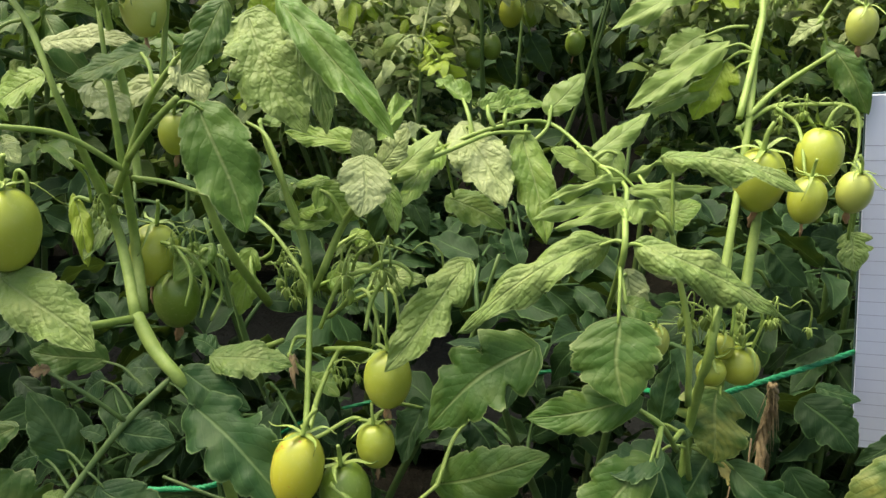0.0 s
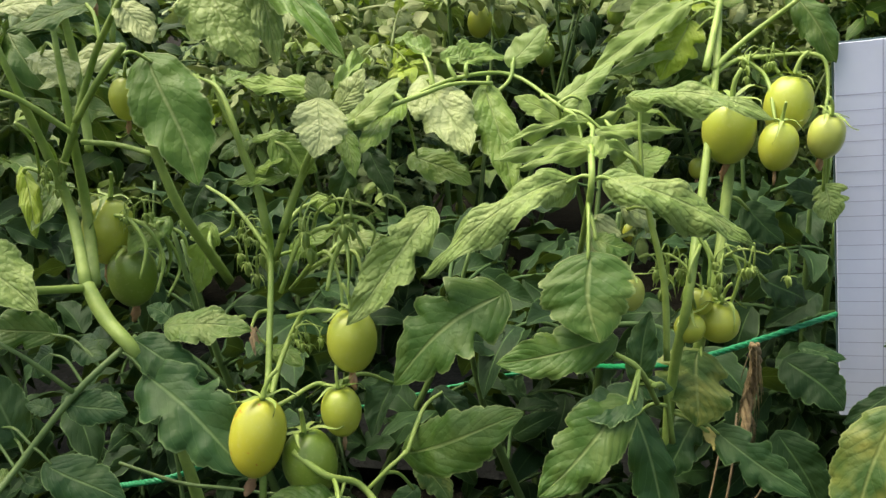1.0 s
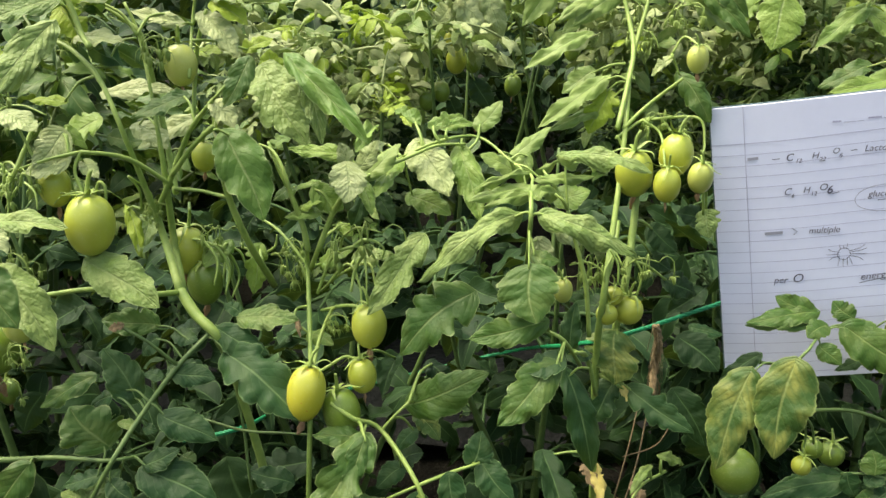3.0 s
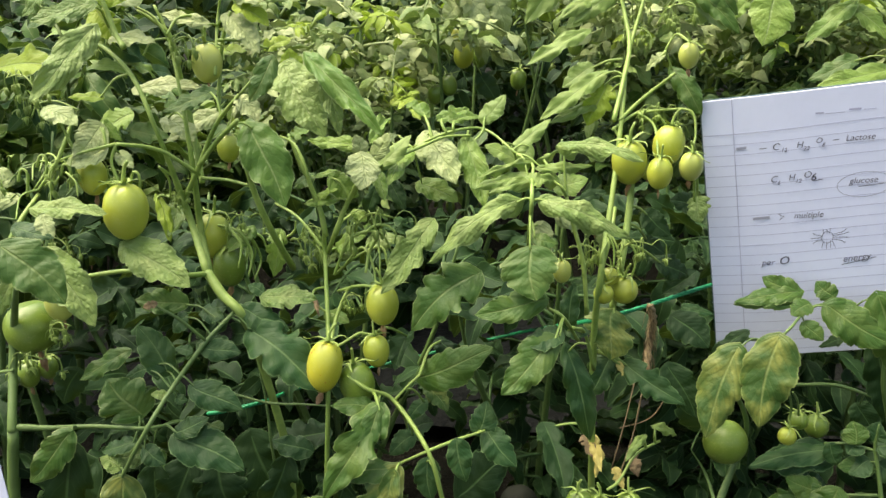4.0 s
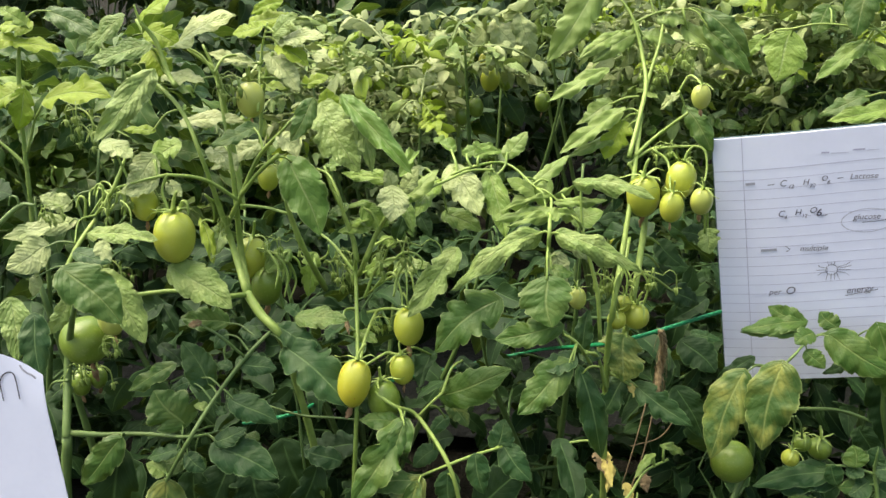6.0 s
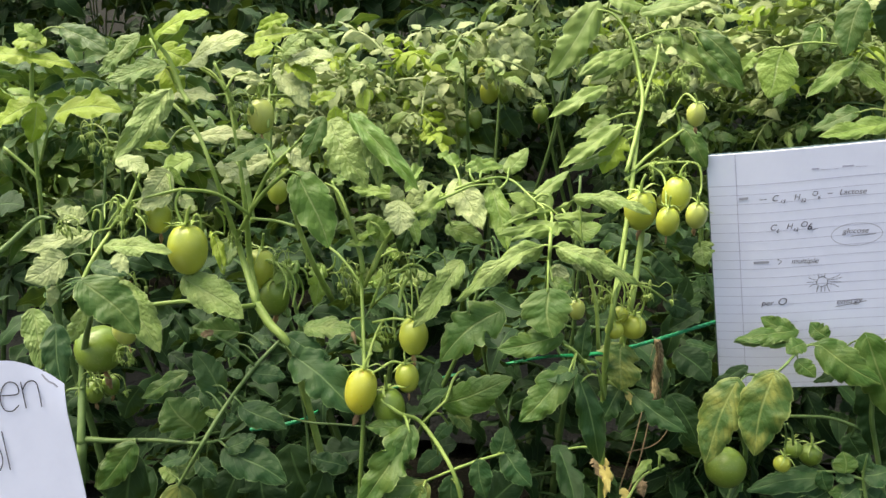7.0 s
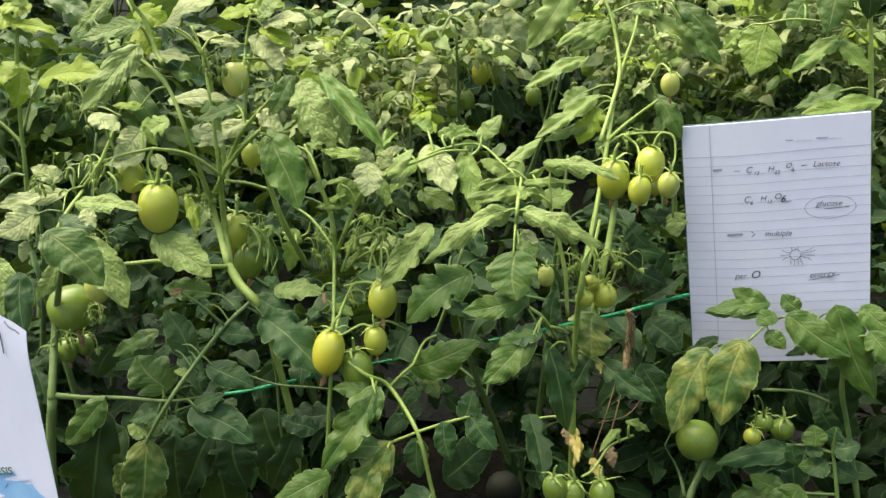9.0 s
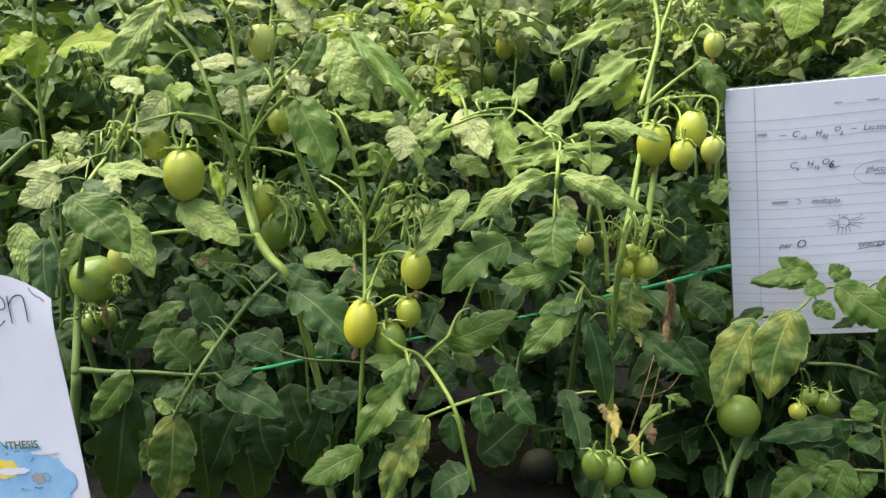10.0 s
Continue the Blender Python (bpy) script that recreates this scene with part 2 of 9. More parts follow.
def tube_data(points, sides=7, steps=5, first=0, bumpy=0.0):
    """Vertices and faces of a tapered round stem along the points."""
    line = smooth_line(points, steps)
    verts, faces = [], []
    side = Vector((0.83, 0.31, 0.46))
    for i, q in enumerate(line):
        a, b = line[max(i - 1, 0)], line[min(i + 1, len(line) - 1)]
        d = Vector((b - a)[:3]).normalized()
        u = (side - d * side.dot(d)).normalized()
        w = d.cross(u)
        side = u
        for k in range(sides):
            an = math.tau * k / sides
            r = q[3] * (1 + bumpy * noise.noise((q[0] * 90 + k, q[1] * 90, q[2] * 90)))
            verts.append(Vector(q[:3]) + (u * math.cos(an) + w * math.sin(an)) * r)
    for i in range(len(line) - 1):
        for k in range(sides):
            a, b = first + i * sides + k, first + i * sides + (k + 1) % sides
            faces.append((a, b, b + sides, a + sides))
    faces.append(tuple(first + k for k in reversed(range(sides))))
    faces.append(tuple(first + (len(line) - 1) * sides + k for k in range(sides)))
    return verts, faces


def stem(parent, points, name="branch", mat=None, sides=8, bumpy=0.12):
    """A stem as a part of its plant: points are (x, y, z, radius)."""
    v, f = tube_data(points, sides, 5, 0, bumpy)
    return part(name, mesh_from(name, v, f, mat or STEM), parent)


def leaflet_data(rng, lobes=4, depth=0.25, fat=0.55, arch=0.3, droop=0.25, wave=0.05, rows=60, half=5, twist=0.0, pucker=0.05, fold=0.2, base_lobe=0.0):
    """One leaflet of length 1 along +y, face up (+z): broad base, uneven forward teeth, pointed tip, folded midrib, arched and
    puckered blade. arch: how far the halves bend down round the midrib, in radians; base_lobe: a pair of ears near the stalk."""
    verts, uvs, faces = [], [], []
    seed = rng.uniform(0, 100)
    skew = rng.uniform(-0.12, 0.12)
    bite = [[rng.uniform(0.35, 1.5) for _ in range(12)] for _ in range(2)]
    fine = rows > 20
    for i in range(rows + 1):
        v = i / rows
        env = max(v, 1e-6) ** 0.46 * (1 - v) ** 0.88 / 0.437
        fade = min(1.0, v * 6) * min(1.0, (1 - v) * 2.2)
        for j in range(-half, half + 1):
            s = j / half
            right = s > 0
            run = v * lobes + (0.4 + skew if right else 0.75 - skew) + 0.15 * math.sin(seed + v * 6)
            saw = run % 1.0
            bump = math.sin(math.pi * saw ** 1.5) ** 0.6
            tooth = 1 - depth * fade * (1 - bump) * bite[right][int(run) % 12]
            tooth -= base_lobe * 0.5 * math.exp(-((v - 0.30) / 0.045) ** 2) * (1 if right else 0.8)
            if fine:
                tooth -= 0.05 * min(1.0, v * 8) * (1 - (v * 17 + (0.3 if right else 0.7) + 0.4 * math.sin(seed + v * 9)) % 1.0)
            w = fat * 0.5 * env * (1 - (1 - tooth) * abs(s) ** 2.2) * (1 + skew * (1 if right else -1) * (1 - v))
            # the halves bend round the midrib
            bend = max(0.05, abs(arch)) * (1 + 0.25 * math.sin(seed * 2 + v * 5 + (1.3 if right else 0)))
            x = math.copysign(math.sin(bend * abs(s)) / bend * w, s)
            y = v + (0.06 * abs(s) * env * (1 - v) + 0.12 * depth * fade * bump * abs(s) - 0.08 * (1 - v) ** 4 * abs(s))
            z = -math.copysign((1 - math.cos(bend * abs(s))) / bend * w, arch) + fold * abs(x)
            z += wave * abs(s) ** 1.5 * math.sin(seed + v * 13 + (2.1 if right else 0)) * env
            z += pucker * noise.noise((x * 8 + seed, y * 8, seed)) * min(1, abs(s) * 3)
            if fine:
                z += 0.005 * math.cos(v * 40 - abs(s) * 9 + 2.0 * math.sin(seed + v * 5)) * min(1, abs(s) * 3) * env
            z -= droop * v * v
            x += twist * v * v * 0.5 + 0.03 * math.sin(seed * 3 + v * 4)
            z += twist * s * w * v
            y -= droop * droop * 0.35 * v ** 3
            verts.append((x, y, z))
            uvs.append((0.5 + s * 0.5, v))
    n = 2 * half + 1
    for i in range(rows):
        for j in range(2 * half):
            a = i * n + j
            faces.append((a, a + 1, a + n + 1, a + n))
    return verts, uvs, faces


SHAPES = [dict(lobes=4, depth=0.17, fat=0.62, arch=0.65, droop=0.18, wave=0.05, fold=0.34, pucker=0.04),
          dict(lobes=4, depth=0.26, fat=0.70, arch=0.65, droop=0.26, wave=0.06, fold=0.42, base_lobe=0.85, pucker=0.04),
          dict(lobes=5, depth=0.13, fat=0.63, arch=0.75, droop=0.14, wave=0.035, fold=0.24, pucker=0.03),
          dict(lobes=5, depth=0.17, fat=0.60, arch=1.15, droop=0.45, wave=0.09, fold=0.30),
          dict(lobes=3, depth=0.14, fat=0.64, arch=-0.6, droop=0.22, wave=0.07, twist=0.14, fold=0.30),
          dict(lobes=5, depth=0.28, fat=0.64, arch=0.65, droop=0.36, wave=0.06, twist=-0.12, fold=0.38, base_lobe=0.8, pucker=0.04)]
LEAF_MESH = {}


def leaflet_mesh(shape, mat):
    """Shared leaflet meshes, one for each shape and material; a shape past 9 is a variant of the one that its last digit names."""
    if (shape, mat.name) not in LEAF_MESH:
        v, uv, f = leaflet_data(random.Random(shape * 7 + 3), **SHAPES[shape % 10])
        LEAF_MESH[shape, mat.name] = mesh_from("leaflet", v, f, mat, uv)
    return LEAF_MESH[shape, mat.name]


def leaf_pose(base, tip, up, width):
    """Pose of a unit leaflet: from base to tip, its upper face towards up, width over length."""
    base, tip = Vector(base), Vector(tip)
    y = tip - base
    size = y.length
    y.normalize()
    z = Vector(up)
    z = (z - y * z.dot(y)).normalized()
    x = y.cross(z)
    rot = Matrix((x, y, z)).transposed().to_4x4()
    return Matrix.Translation(base) @ rot @ Matrix.Diagonal((size * width, size, size, 1))


def leaflet(parent, base, tip, up, width=1.0, shape=0, mat=None, name="leaf", label=""):
    """A leaf blade whose tip, bent down as it is, ends at the given place."""
    droop = SHAPES[shape]["droop"]
    reach = Vector((1 - 0.35 * droop * droop, droop))
    m = leaf_pose(base, tip, up, width) @ Matrix.Rotation(math.atan2(reach.y, reach.x), 4, "X") @ Matrix.Diagonal((1, 1 / reach.length, 1 / reach.length, 1))
    variant = int(abs(base[0] * 1000 + base[1] * 700 + base[2] * 300)) % 4
    return part(name, leaflet_mesh(shape + 10 * variant, mat or LEAF_FRESH), parent, label, m)


FRUIT_MESH = {}


def fruit_mesh(mat, kind):
    """A tomato of diameter 2 round its axis z, stalk end at the top; kinds: plum, long, round."""
    if (mat.name, kind) not in FRUIT_MESH:
        verts, faces, rings, seg = [], [], 14, 20
        tall = {"plum": 1.30, "long": 1.52, "round": 0.98}[kind]
        for i in range(rings + 1):
            th = math.pi * i / rings
            r, z = math.sin(th), math.cos(th)
            for k in range(seg):
                an = math.tau * k / seg
                rib = 1 + 0.022 * math.cos(an * 5) * max(0, z + 0.3) + 0.02 * math.sin(an + 1)
                rad = r ** 0.92 * rib * (1 + (0 if kind == "round" else 0.05 * z))
                verts.append((rad * math.cos(an), rad * math.sin(an), tall * z - 0.10 * math.exp(-(r / 0.25) ** 2) * (1 if z > 0 else -0.15)))
        for i in range(rings):
            for k in range(seg):
                a, b = i * seg + k, i * seg + (k + 1) % seg
                faces.append((a, a + seg, b + seg, b))
        FRUIT_MESH[mat.name, kind] = mesh_from("tomato", verts, faces, mat)
    return FRUIT_MESH[mat.name, kind]


CALYX = {}


def calyx_mesh(v):
    """Five narrow sepals that curl away from the stalk, with the bent stalk."""
    if v not in CALYX:
        rng = random.Random(40 + v)
        verts, faces = tube_data([(0, 0, 1.05, 0.13), (0.02, 0.02, 1.4, 0.10), (0.12, 0.06, 1.85, 0.09), (0.36, 0.1, 2.2, 0.08)], 6, 3)
        for k in range(5):
            an = math.tau * k / 5 + rng.uniform(-0.25, 0.25)
            lift = rng.uniform(-0.7, 0.8)
            size = rng.uniform(1.35, 2.15)
            n = len(verts)
            for i in range(7):
                s = i / 6
                w = 0.14 * (1 - s) ** 0.7 * (0.6 + 0.9 * s * (1 - s) * 2)
                r = 0.06 + 0.85 * s * size
                z = 1.13 + 0.24 * math.sin(s * 2.6) - 0.15 * s + lift * s * s + 0.35 * math.sin(5 * s + k) * s * s
                for q in (-1, 0, 1):
                    t = an + rng.uniform(-0.02, 0.02) + 0.25 * s * s * (1 if v % 2 else -1)
                    verts.append(Vector((math.cos(t) * r - math.sin(t) * q * w, math.sin(t) * r + math.cos(t) * q * w, z + 0.05 * abs(q) + 0.02)))
            for i in range(6):
                for q in range(2):
                    a = n + i * 3 + q
                    faces.append((a, a + 1, a + 4, a + 3))
        CALYX[v] = mesh_from("calyx", verts, faces, SEPAL)
    return CALYX[v]


def dried_mesh():
    if "dried" not in CALYX:
        v, f = tube_data([(0, 0, -0.95, 0.10), (0.04, 0.0, -1.2, 0.17), (0.0, 0.06, -1.52, 0.20), (-0.1, 0.06, -1.85, 0.07)], 6, 3, 0, 0.5)
        v = [Vector((q.x, q.y * 0.5, q.z)) for q in v]
        CALYX["dried"] = mesh_from("dried_flower", v, f, DRIED)
    return CALYX["dried"]


def tomato(parent, at, radius, mat=None, kind="plum", lean=(0, 0), spin=0.0, calyx=0, dried=True, label=""):
    """A hanging tomato as a part of its plant, with its calyx and withered flower."""
    m = pose(*at, lean[0], lean[1], spin) @ Matrix.Diagonal((radius, radius, radius, 1))
    fruit = part("tomato", fruit_mesh(mat or FRUIT, kind), parent, label, m)
    if calyx is not None:
        part("calyx", calyx_mesh(calyx), fruit, "", m @ pose(0, 0, {"plum": 0.12, "long": 0.34, "round": -0.1}[kind]))
    if dried:
        part("dried_flower", dried_mesh(), fruit, "", m @ pose(0, 0, {"plum": -0.22, "long": -0.44, "round": 0}[kind]))
    return fruit


TRUSS = {}


def truss_mesh(v):
    """A flower truss of size 1: an arched stalk with curled stalklets, each with a hanging bud and its narrow sepals."""
    if v not in TRUSS:
        rng = random.Random(900 + v)
        verts, faces = [], []
        main = smooth_line([(0, 0, 0, 0.020), (0.08, -0.05, 0.22, 0.018), (0.3, -0.1, 0.36, 0.016), (0.6, -0.14, 0.3, 0.013)], 4)
        sets = [[tuple(q) for q in main[::2]]]
        for k in range(7):
            q = main[min(len(main) - 1, 3 + k * 3 // 2)]
            dx, dy = rng.uniform(-0.28, 0.3), rng.uniform(-0.3, 0.1)
            end = (q[0] + dx, q[1] + dy, q[2] - rng.uniform(0.1, 0.34))
            sets.append([(q[0], q[1], q[2], 0.008), (q[0] + dx * 0.45, q[1] + dy * 0.5, q[2] + rng.uniform(0.02, 0.13), 0.010), (q[0] + dx * 0.95, q[1] + dy, q[2] - 0.02, 0.010), (*end, 0.018)])
            sets.append([(*end, 0.02), (end[0], end[1], end[2] - 0.05, 0.045), (end[0] + 0.01, end[1], end[2] - 0.12, 0.032), (end[0], end[1], end[2] - 0.17, 0.008)])
            for i in range(5):
                an = math.tau * i / 5 + rng.uniform(-0.3, 0.3)
                out, low = rng.uniform(0.05, 0.15), rng.uniform(0.02, 0.24)
                cx, cy = math.cos(an), math.sin(an)
                sets.append([(end[0], end[1], end[2], 0.008), (end[0] + cx * out * 0.7, end[1] + cy * out * 0.7, end[2] - low * 0.3, 0.008), (end[0] + cx * out, end[1] + cy * out, end[2] - low, 0.003)])
        for pts in sets:
            a, b = tube_data(pts, 5, 2, len(verts))
            verts += a
            faces += b
        TRUSS[v] = mesh_from("flower_truss", verts, faces, SEPAL)
    return TRUSS[v]


def truss(parent, at, size, turn, v):
    """A truss of buds as a part of its plant."""
    return part("flower_truss", truss_mesh(v), parent, "", pose(*at, 0, 0, turn) @ Matrix.Diagonal((size, size, size, 1)))


SPRAY = {}


def spray_mesh(v, mat, rough_res=False):
    """A compound leaf in one mesh: bent rachis along +y (length 1) with seven to nine leaflets."""
    key = (v, mat.name, rough_res)
    if key in SPRAY:
        return SPRAY[key]
    rng = random.Random(500 + v)
    droop, side = rng.uniform(0.2, 0.95), rng.uniform(-0.25, 0.25)

    def at(s):
        return Vector((side * s * s, s * (1 - 0.22 * droop * s), 0.12 * s - droop * s * s))
    verts, faces = tube_data([(*at(s), 0.022 * (1 - 0.6 * s)) for s in (0, 0.3, 0.6, 0.85)], 5, 2)
    uvs = [(0.5, 0.5)] * len(verts)
    spots = [(s, g, 0.17 + 0.10 * s) for s in (0.22, 0.36, 0.48, 0.6, 0.72, 0.84) for g in (1, -1)] + [(0.9, 0, 0.32)] if rough_res == "fine" else [(0.34, 1, 0.34), (0.36, -1, 0.34), (0.50, 1, 0.14), (0.60, 1, 0.42), (0.62, -1, 0.42), (0.74, -1, 0.15), (0.82, 1, 0.36), (0.84, -1, 0.36), (0.86, 0, 0.48)]
    for s, sgn, size in spots:
        if rng.random() < 0.06:
            continue
        size *= rng.uniform(0.85, 1.25)
        sh = dict(rng.choice(SHAPES))
        sh["rows"], sh["half"] = (6, 2) if rough_res else (14, 3)
        sh["lobes"], sh["depth"], sh["droop"], sh["arch"], sh["base_lobe"] = 3, 0.14, rng.uniform(0.1, 0.7), rng.uniform(0.3, 1.5) if rough_res == "fine" else rng.uniform(-0.3, 1.0), 0.0
        lv, luv, lf = leaflet_data(rng, **sh)
        an = sgn * radians(rng.uniform(48, 78)) if sgn else rng.uniform(-0.2, 0.2)
        m = Matrix.Translation(at(s)) @ pose(0, 0, 0, rng.uniform(-65, 15), rng.uniform(-45, 45), math.degrees(-an)) @ Matrix.Diagonal((size, size, size, 1)) @ Matrix.Translation((0, 0.12, 0))
        n = len(verts)
        verts += [m @ Vector(q) for q in lv]
        uvs += luv
        faces += [tuple(n + k for k in f) for f in lf]
    SPRAY[key] = mesh_from("leaf", verts, faces, mat, uvs)
    return SPRAY[key]


def spray(parent, at, heading, pitch, roll, size, v, mat, rough_res=False):
    """A whole compound leaf of a plant; heading in degrees from +y, counter-clockwise."""
    m = pose(*at, 0, 0, heading) @ pose(0, 0, 0, pitch, roll, 0) @ Matrix.Diagonal((size, size, size, 1))
    return part("leaf", spray_mesh(v, mat, rough_res), parent, "", m)


def bush(x, y, height, spread, leaves, rng, label, group, mats, low=0.05, lean=(0.0, 0.0), rough_res=True, fruits=0, keep=None, size=(0.16, 0.27), lower_mats=None):
    """A tomato plant: several stems that rise and lean out, compound leaves along them, the lower ones from a set of
    their own, some fruit.
    """
    plant = thing("tomato_plant", x, y, 0.0, label, "plant", group)
    stems = rng.randint(4, 6)
    lines = []
    for k in range(stems):
        an = math.tau * (k + rng.random()) / stems
        out = spread * rng.uniform(0.35, 0.85)
        h = height * rng.uniform(0.82, 1.05)
        pts = [(x, y, 0.0, 0.0055), (x + 0.35 * out * math.cos(an), y + 0.35 * out * math.sin(an), h * 0.38, 0.0048),
               (x + 0.8 * out * math.cos(an) + lean[0] * 0.5, y + 0.8 * out * math.sin(an) + lean[1] * 0.5, h * 0.75, 0.0036),
               (x + out * math.cos(an) + lean[0], y + out * math.sin(an) + lean[1], h, 0.002)]
        lines.append(smooth_line(pts))
        stem(plant, pts, "stem", STEM_SHADED, 6)
    for k in range(leaves):
        line = lines[k % stems]
        s = low + (1 - low) * (k + rng.random()) / leaves
        q = line[min(len(line) - 1, int(s * len(line)))]
        heading = rng.uniform(0, 360)
        if keep and not keep(q, heading):
            continue
        spray(plant, q[:3], heading, rng.uniform(5, 60) * (0.5 + 0.5 * s), rng.uniform(-25, 25), rng.uniform(*size), rng.randint(0, 9), rng.choice(lower_mats if lower_mats and s < 0.72 else mats), rough_res)
    for k in range(fruits):
        line = rng.choice(lines)
        q = line[int(len(line) * rng.uniform(0.4, 0.85))]
        tomato(plant, (q[0] + rng.uniform(-0.05, 0.05), q[1] - rng.uniform(0.02, 0.1), q[2] - 0.05), rng.uniform(0.010, 0.016), rng.choice([FRUIT, FRUIT_GREEN, FRUIT_GREEN]), "plum", (rng.uniform(-15, 15), rng.uniform(-15, 15)), rng.uniform(0, 360), rng.randint(0, 3))
    return plant


# ---- ground ----
def ground_mesh():
    verts, faces, n = [], [], 60
    xs = [math.copysign(abs(k / 30) ** 3.2 * 400 + abs(k / 30) * 3, k) for k in range(-30, 31)]
    for a in xs:
        for b in xs:
            verts.append((a, b + 1.0, 0.03 * noise.noise((a * 1.7, b * 1.7, 0)) + 0.012 * noise.noise((a * 7, b * 7, 3))))
    for i in range(n):
        for j in range(n):
            k = i * (n + 1) + j
            faces.append((k, k + 1, k + n + 2, k + n + 1))
    faces = [tuple(reversed(f)) for f in faces]
    return mesh_from("ground", verts, faces, SOIL)


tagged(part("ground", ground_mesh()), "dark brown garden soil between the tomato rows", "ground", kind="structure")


def film_mesh(y, width):
    verts, faces, nx, ny = [], [], 80, 14
    for i in range(nx + 1):
        for j in range(ny + 1):
            a, s = -4 + 8 * i / nx, j / ny
            b = y + (s - 0.5) * width
            verts.append((a, b, 0.035 + 0.07 * math.sin(math.pi * s) ** 0.6 + 0.014 * noise.noise((a * 6, b * 9, y))))
    for i in range(nx):
        for j in range(ny):
            k = i * (ny + 1) + j
            faces.append((k, k + ny + 1, k + ny + 2, k + 1))
    return mesh_from("mulch_film", verts, faces, MULCH)


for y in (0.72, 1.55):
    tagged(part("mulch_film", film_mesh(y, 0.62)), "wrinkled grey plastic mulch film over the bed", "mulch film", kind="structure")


def build_far_left_plant():
    p = thing("tomato_plant", -0.453, 0.850, 0.0, "tall young tomato plant with bright lime-green leaves", "plant", "front row of tomato plants")
    stem(p, [(-0.453, 0.850, 0.0, 0.0060), (-0.461, 0.830, 0.259, 0.0052), (-0.473, 0.800, 0.518, 0.0040)], "stem", STEM_SHADED)
    stem(p, [(-0.473, 0.800, 0.518, 0.003417), (-0.461, 0.800, 0.630, 0.002757), (-0.457, 0.800, 0.683, 0.002714), (-0.446, 0.800, 0.776, 0.002637), (-0.431, 0.800, 0.838, 0.00155)], "branch")
    stem(p, [(-0.456, 0.800, 0.660, 0.002731), (-0.472, 0.800, 0.679, 0.002178), (-0.499, 0.800, 0.704, 0.002171)], "branch")
    stem(p, [(-0.446, 0.790, 0.685, 0.002149), (-0.430, 0.790, 0.721, 0.001591), (-0.415, 0.790, 0.743, 0.001578)], "branch")
    stem(p, [(-0.280, 0.740, 0.714, 0.0009955), (-0.304, 0.740, 0.724, 0.000996), (-0.326, 0.740, 0.721, 0.001001), (-0.336, 0.740, 0.707, 0.0007547)], "branch")
    leaflet(p, (-0.42, 0.79, 0.839), (-0.446, 0.79, 0.859), (0.443, -0.679, 0.586), 1.23, 1, LEAF_FRESH, "leaf")
    stem(p, [(-0.431, 0.800, 0.838, 0.0016), (-0.425, 0.791, 0.840, 0.0014), (-0.422, 0.790, 0.841, 0.0012)], "leaf_stalk", None, 5, 0)
    leaflet(p, (-0.404, 0.790, 0.753), (-0.319, 0.780, 0.754), (-0.07, -0.53, 0.85), 1.00, 1, LEAF_YOUNG, "leaf")
    stem(p, [(-0.415, 0.790, 0.743, 0.0013), (-0.409, 0.790, 0.750, 0.0011), (-0.400, 0.790, 0.753, 0.0009)], "leaf_stalk", None, 5, 0)
    leaflet(p, (-0.442, 0.790, 0.759), (-0.500, 0.790, 0.734), (-0.29, -0.66, 0.69), 1.19, 1, LEAF_YOUNG, "leaf")
    stem(p, [(-0.448, 0.800, 0.763, 0.0013), (-0.445, 0.795, 0.763, 0.0011), (-0.444, 0.790, 0.758, 0.0009)], "leaf_stalk", None, 5, 0)
    leaflet(p, (-0.434, 0.790, 0.759), (-0.448, 0.780, 0.714), (0.44, -0.90, 0.08), 1.09, 1, LEAF_YOUNG, "leaf")
    stem(p, [(-0.448, 0.800, 0.763, 0.0013), (-0.441, 0.795, 0.763, 0.0011), (-0.435, 0.790, 0.757, 0.0009)], "leaf_stalk", None, 5, 0)
    leaflet(p, (-0.435, 0.790, 0.819), (-0.379, 0.790, 0.805), (0.20, -0.55, 0.81), 0.82, 0, LEAF_YOUNG, "leaf")
    stem(p, [(-0.435, 0.800, 0.820, 0.0013), (-0.435, 0.795, 0.821, 0.0011), (-0.433, 0.790, 0.819, 0.0009)], "leaf_stalk", None, 5, 0)
    leaflet(p, (-0.435, 0.790, 0.818), (-0.491, 0.790, 0.824), (0.09, -0.55, 0.83), 1.09, 0, LEAF_YOUNG, "leaf")
    stem(p, [(-0.435, 0.800, 0.820, 0.0013), (-0.435, 0.795, 0.821, 0.0011), (-0.438, 0.790, 0.818, 0.0009)], "leaf_stalk", None, 5, 0)
    leaflet(p, (-0.420, 0.800, 0.832), (-0.460, 0.800, 0.836), (0.08, -0.56, 0.82), 1.57, 1, LEAF_YOUNG, "leaf")
    stem(p, [(-0.431, 0.800, 0.838, 0.0013), (-0.425, 0.800, 0.837, 0.0011), (-0.422, 0.800, 0.832, 0.0009)], "leaf_stalk", None, 5, 0)
    leaflet(p, (-0.390, 0.800, 0.853), (-0.322, 0.779, 0.822), (0.04, -0.78, 0.62), 0.75, 0, LEAF_MID, "leaf")
    stem(p, [(-0.431, 0.800, 0.838, 0.0013), (-0.410, 0.800, 0.852, 0.0011), (-0.387, 0.799, 0.852, 0.0009)], "leaf_stalk", None, 5, 0)
    truss(p, (-0.239, 0.600, 0.753), 0.0500, 180, 3)
    return p


build_far_left_plant()


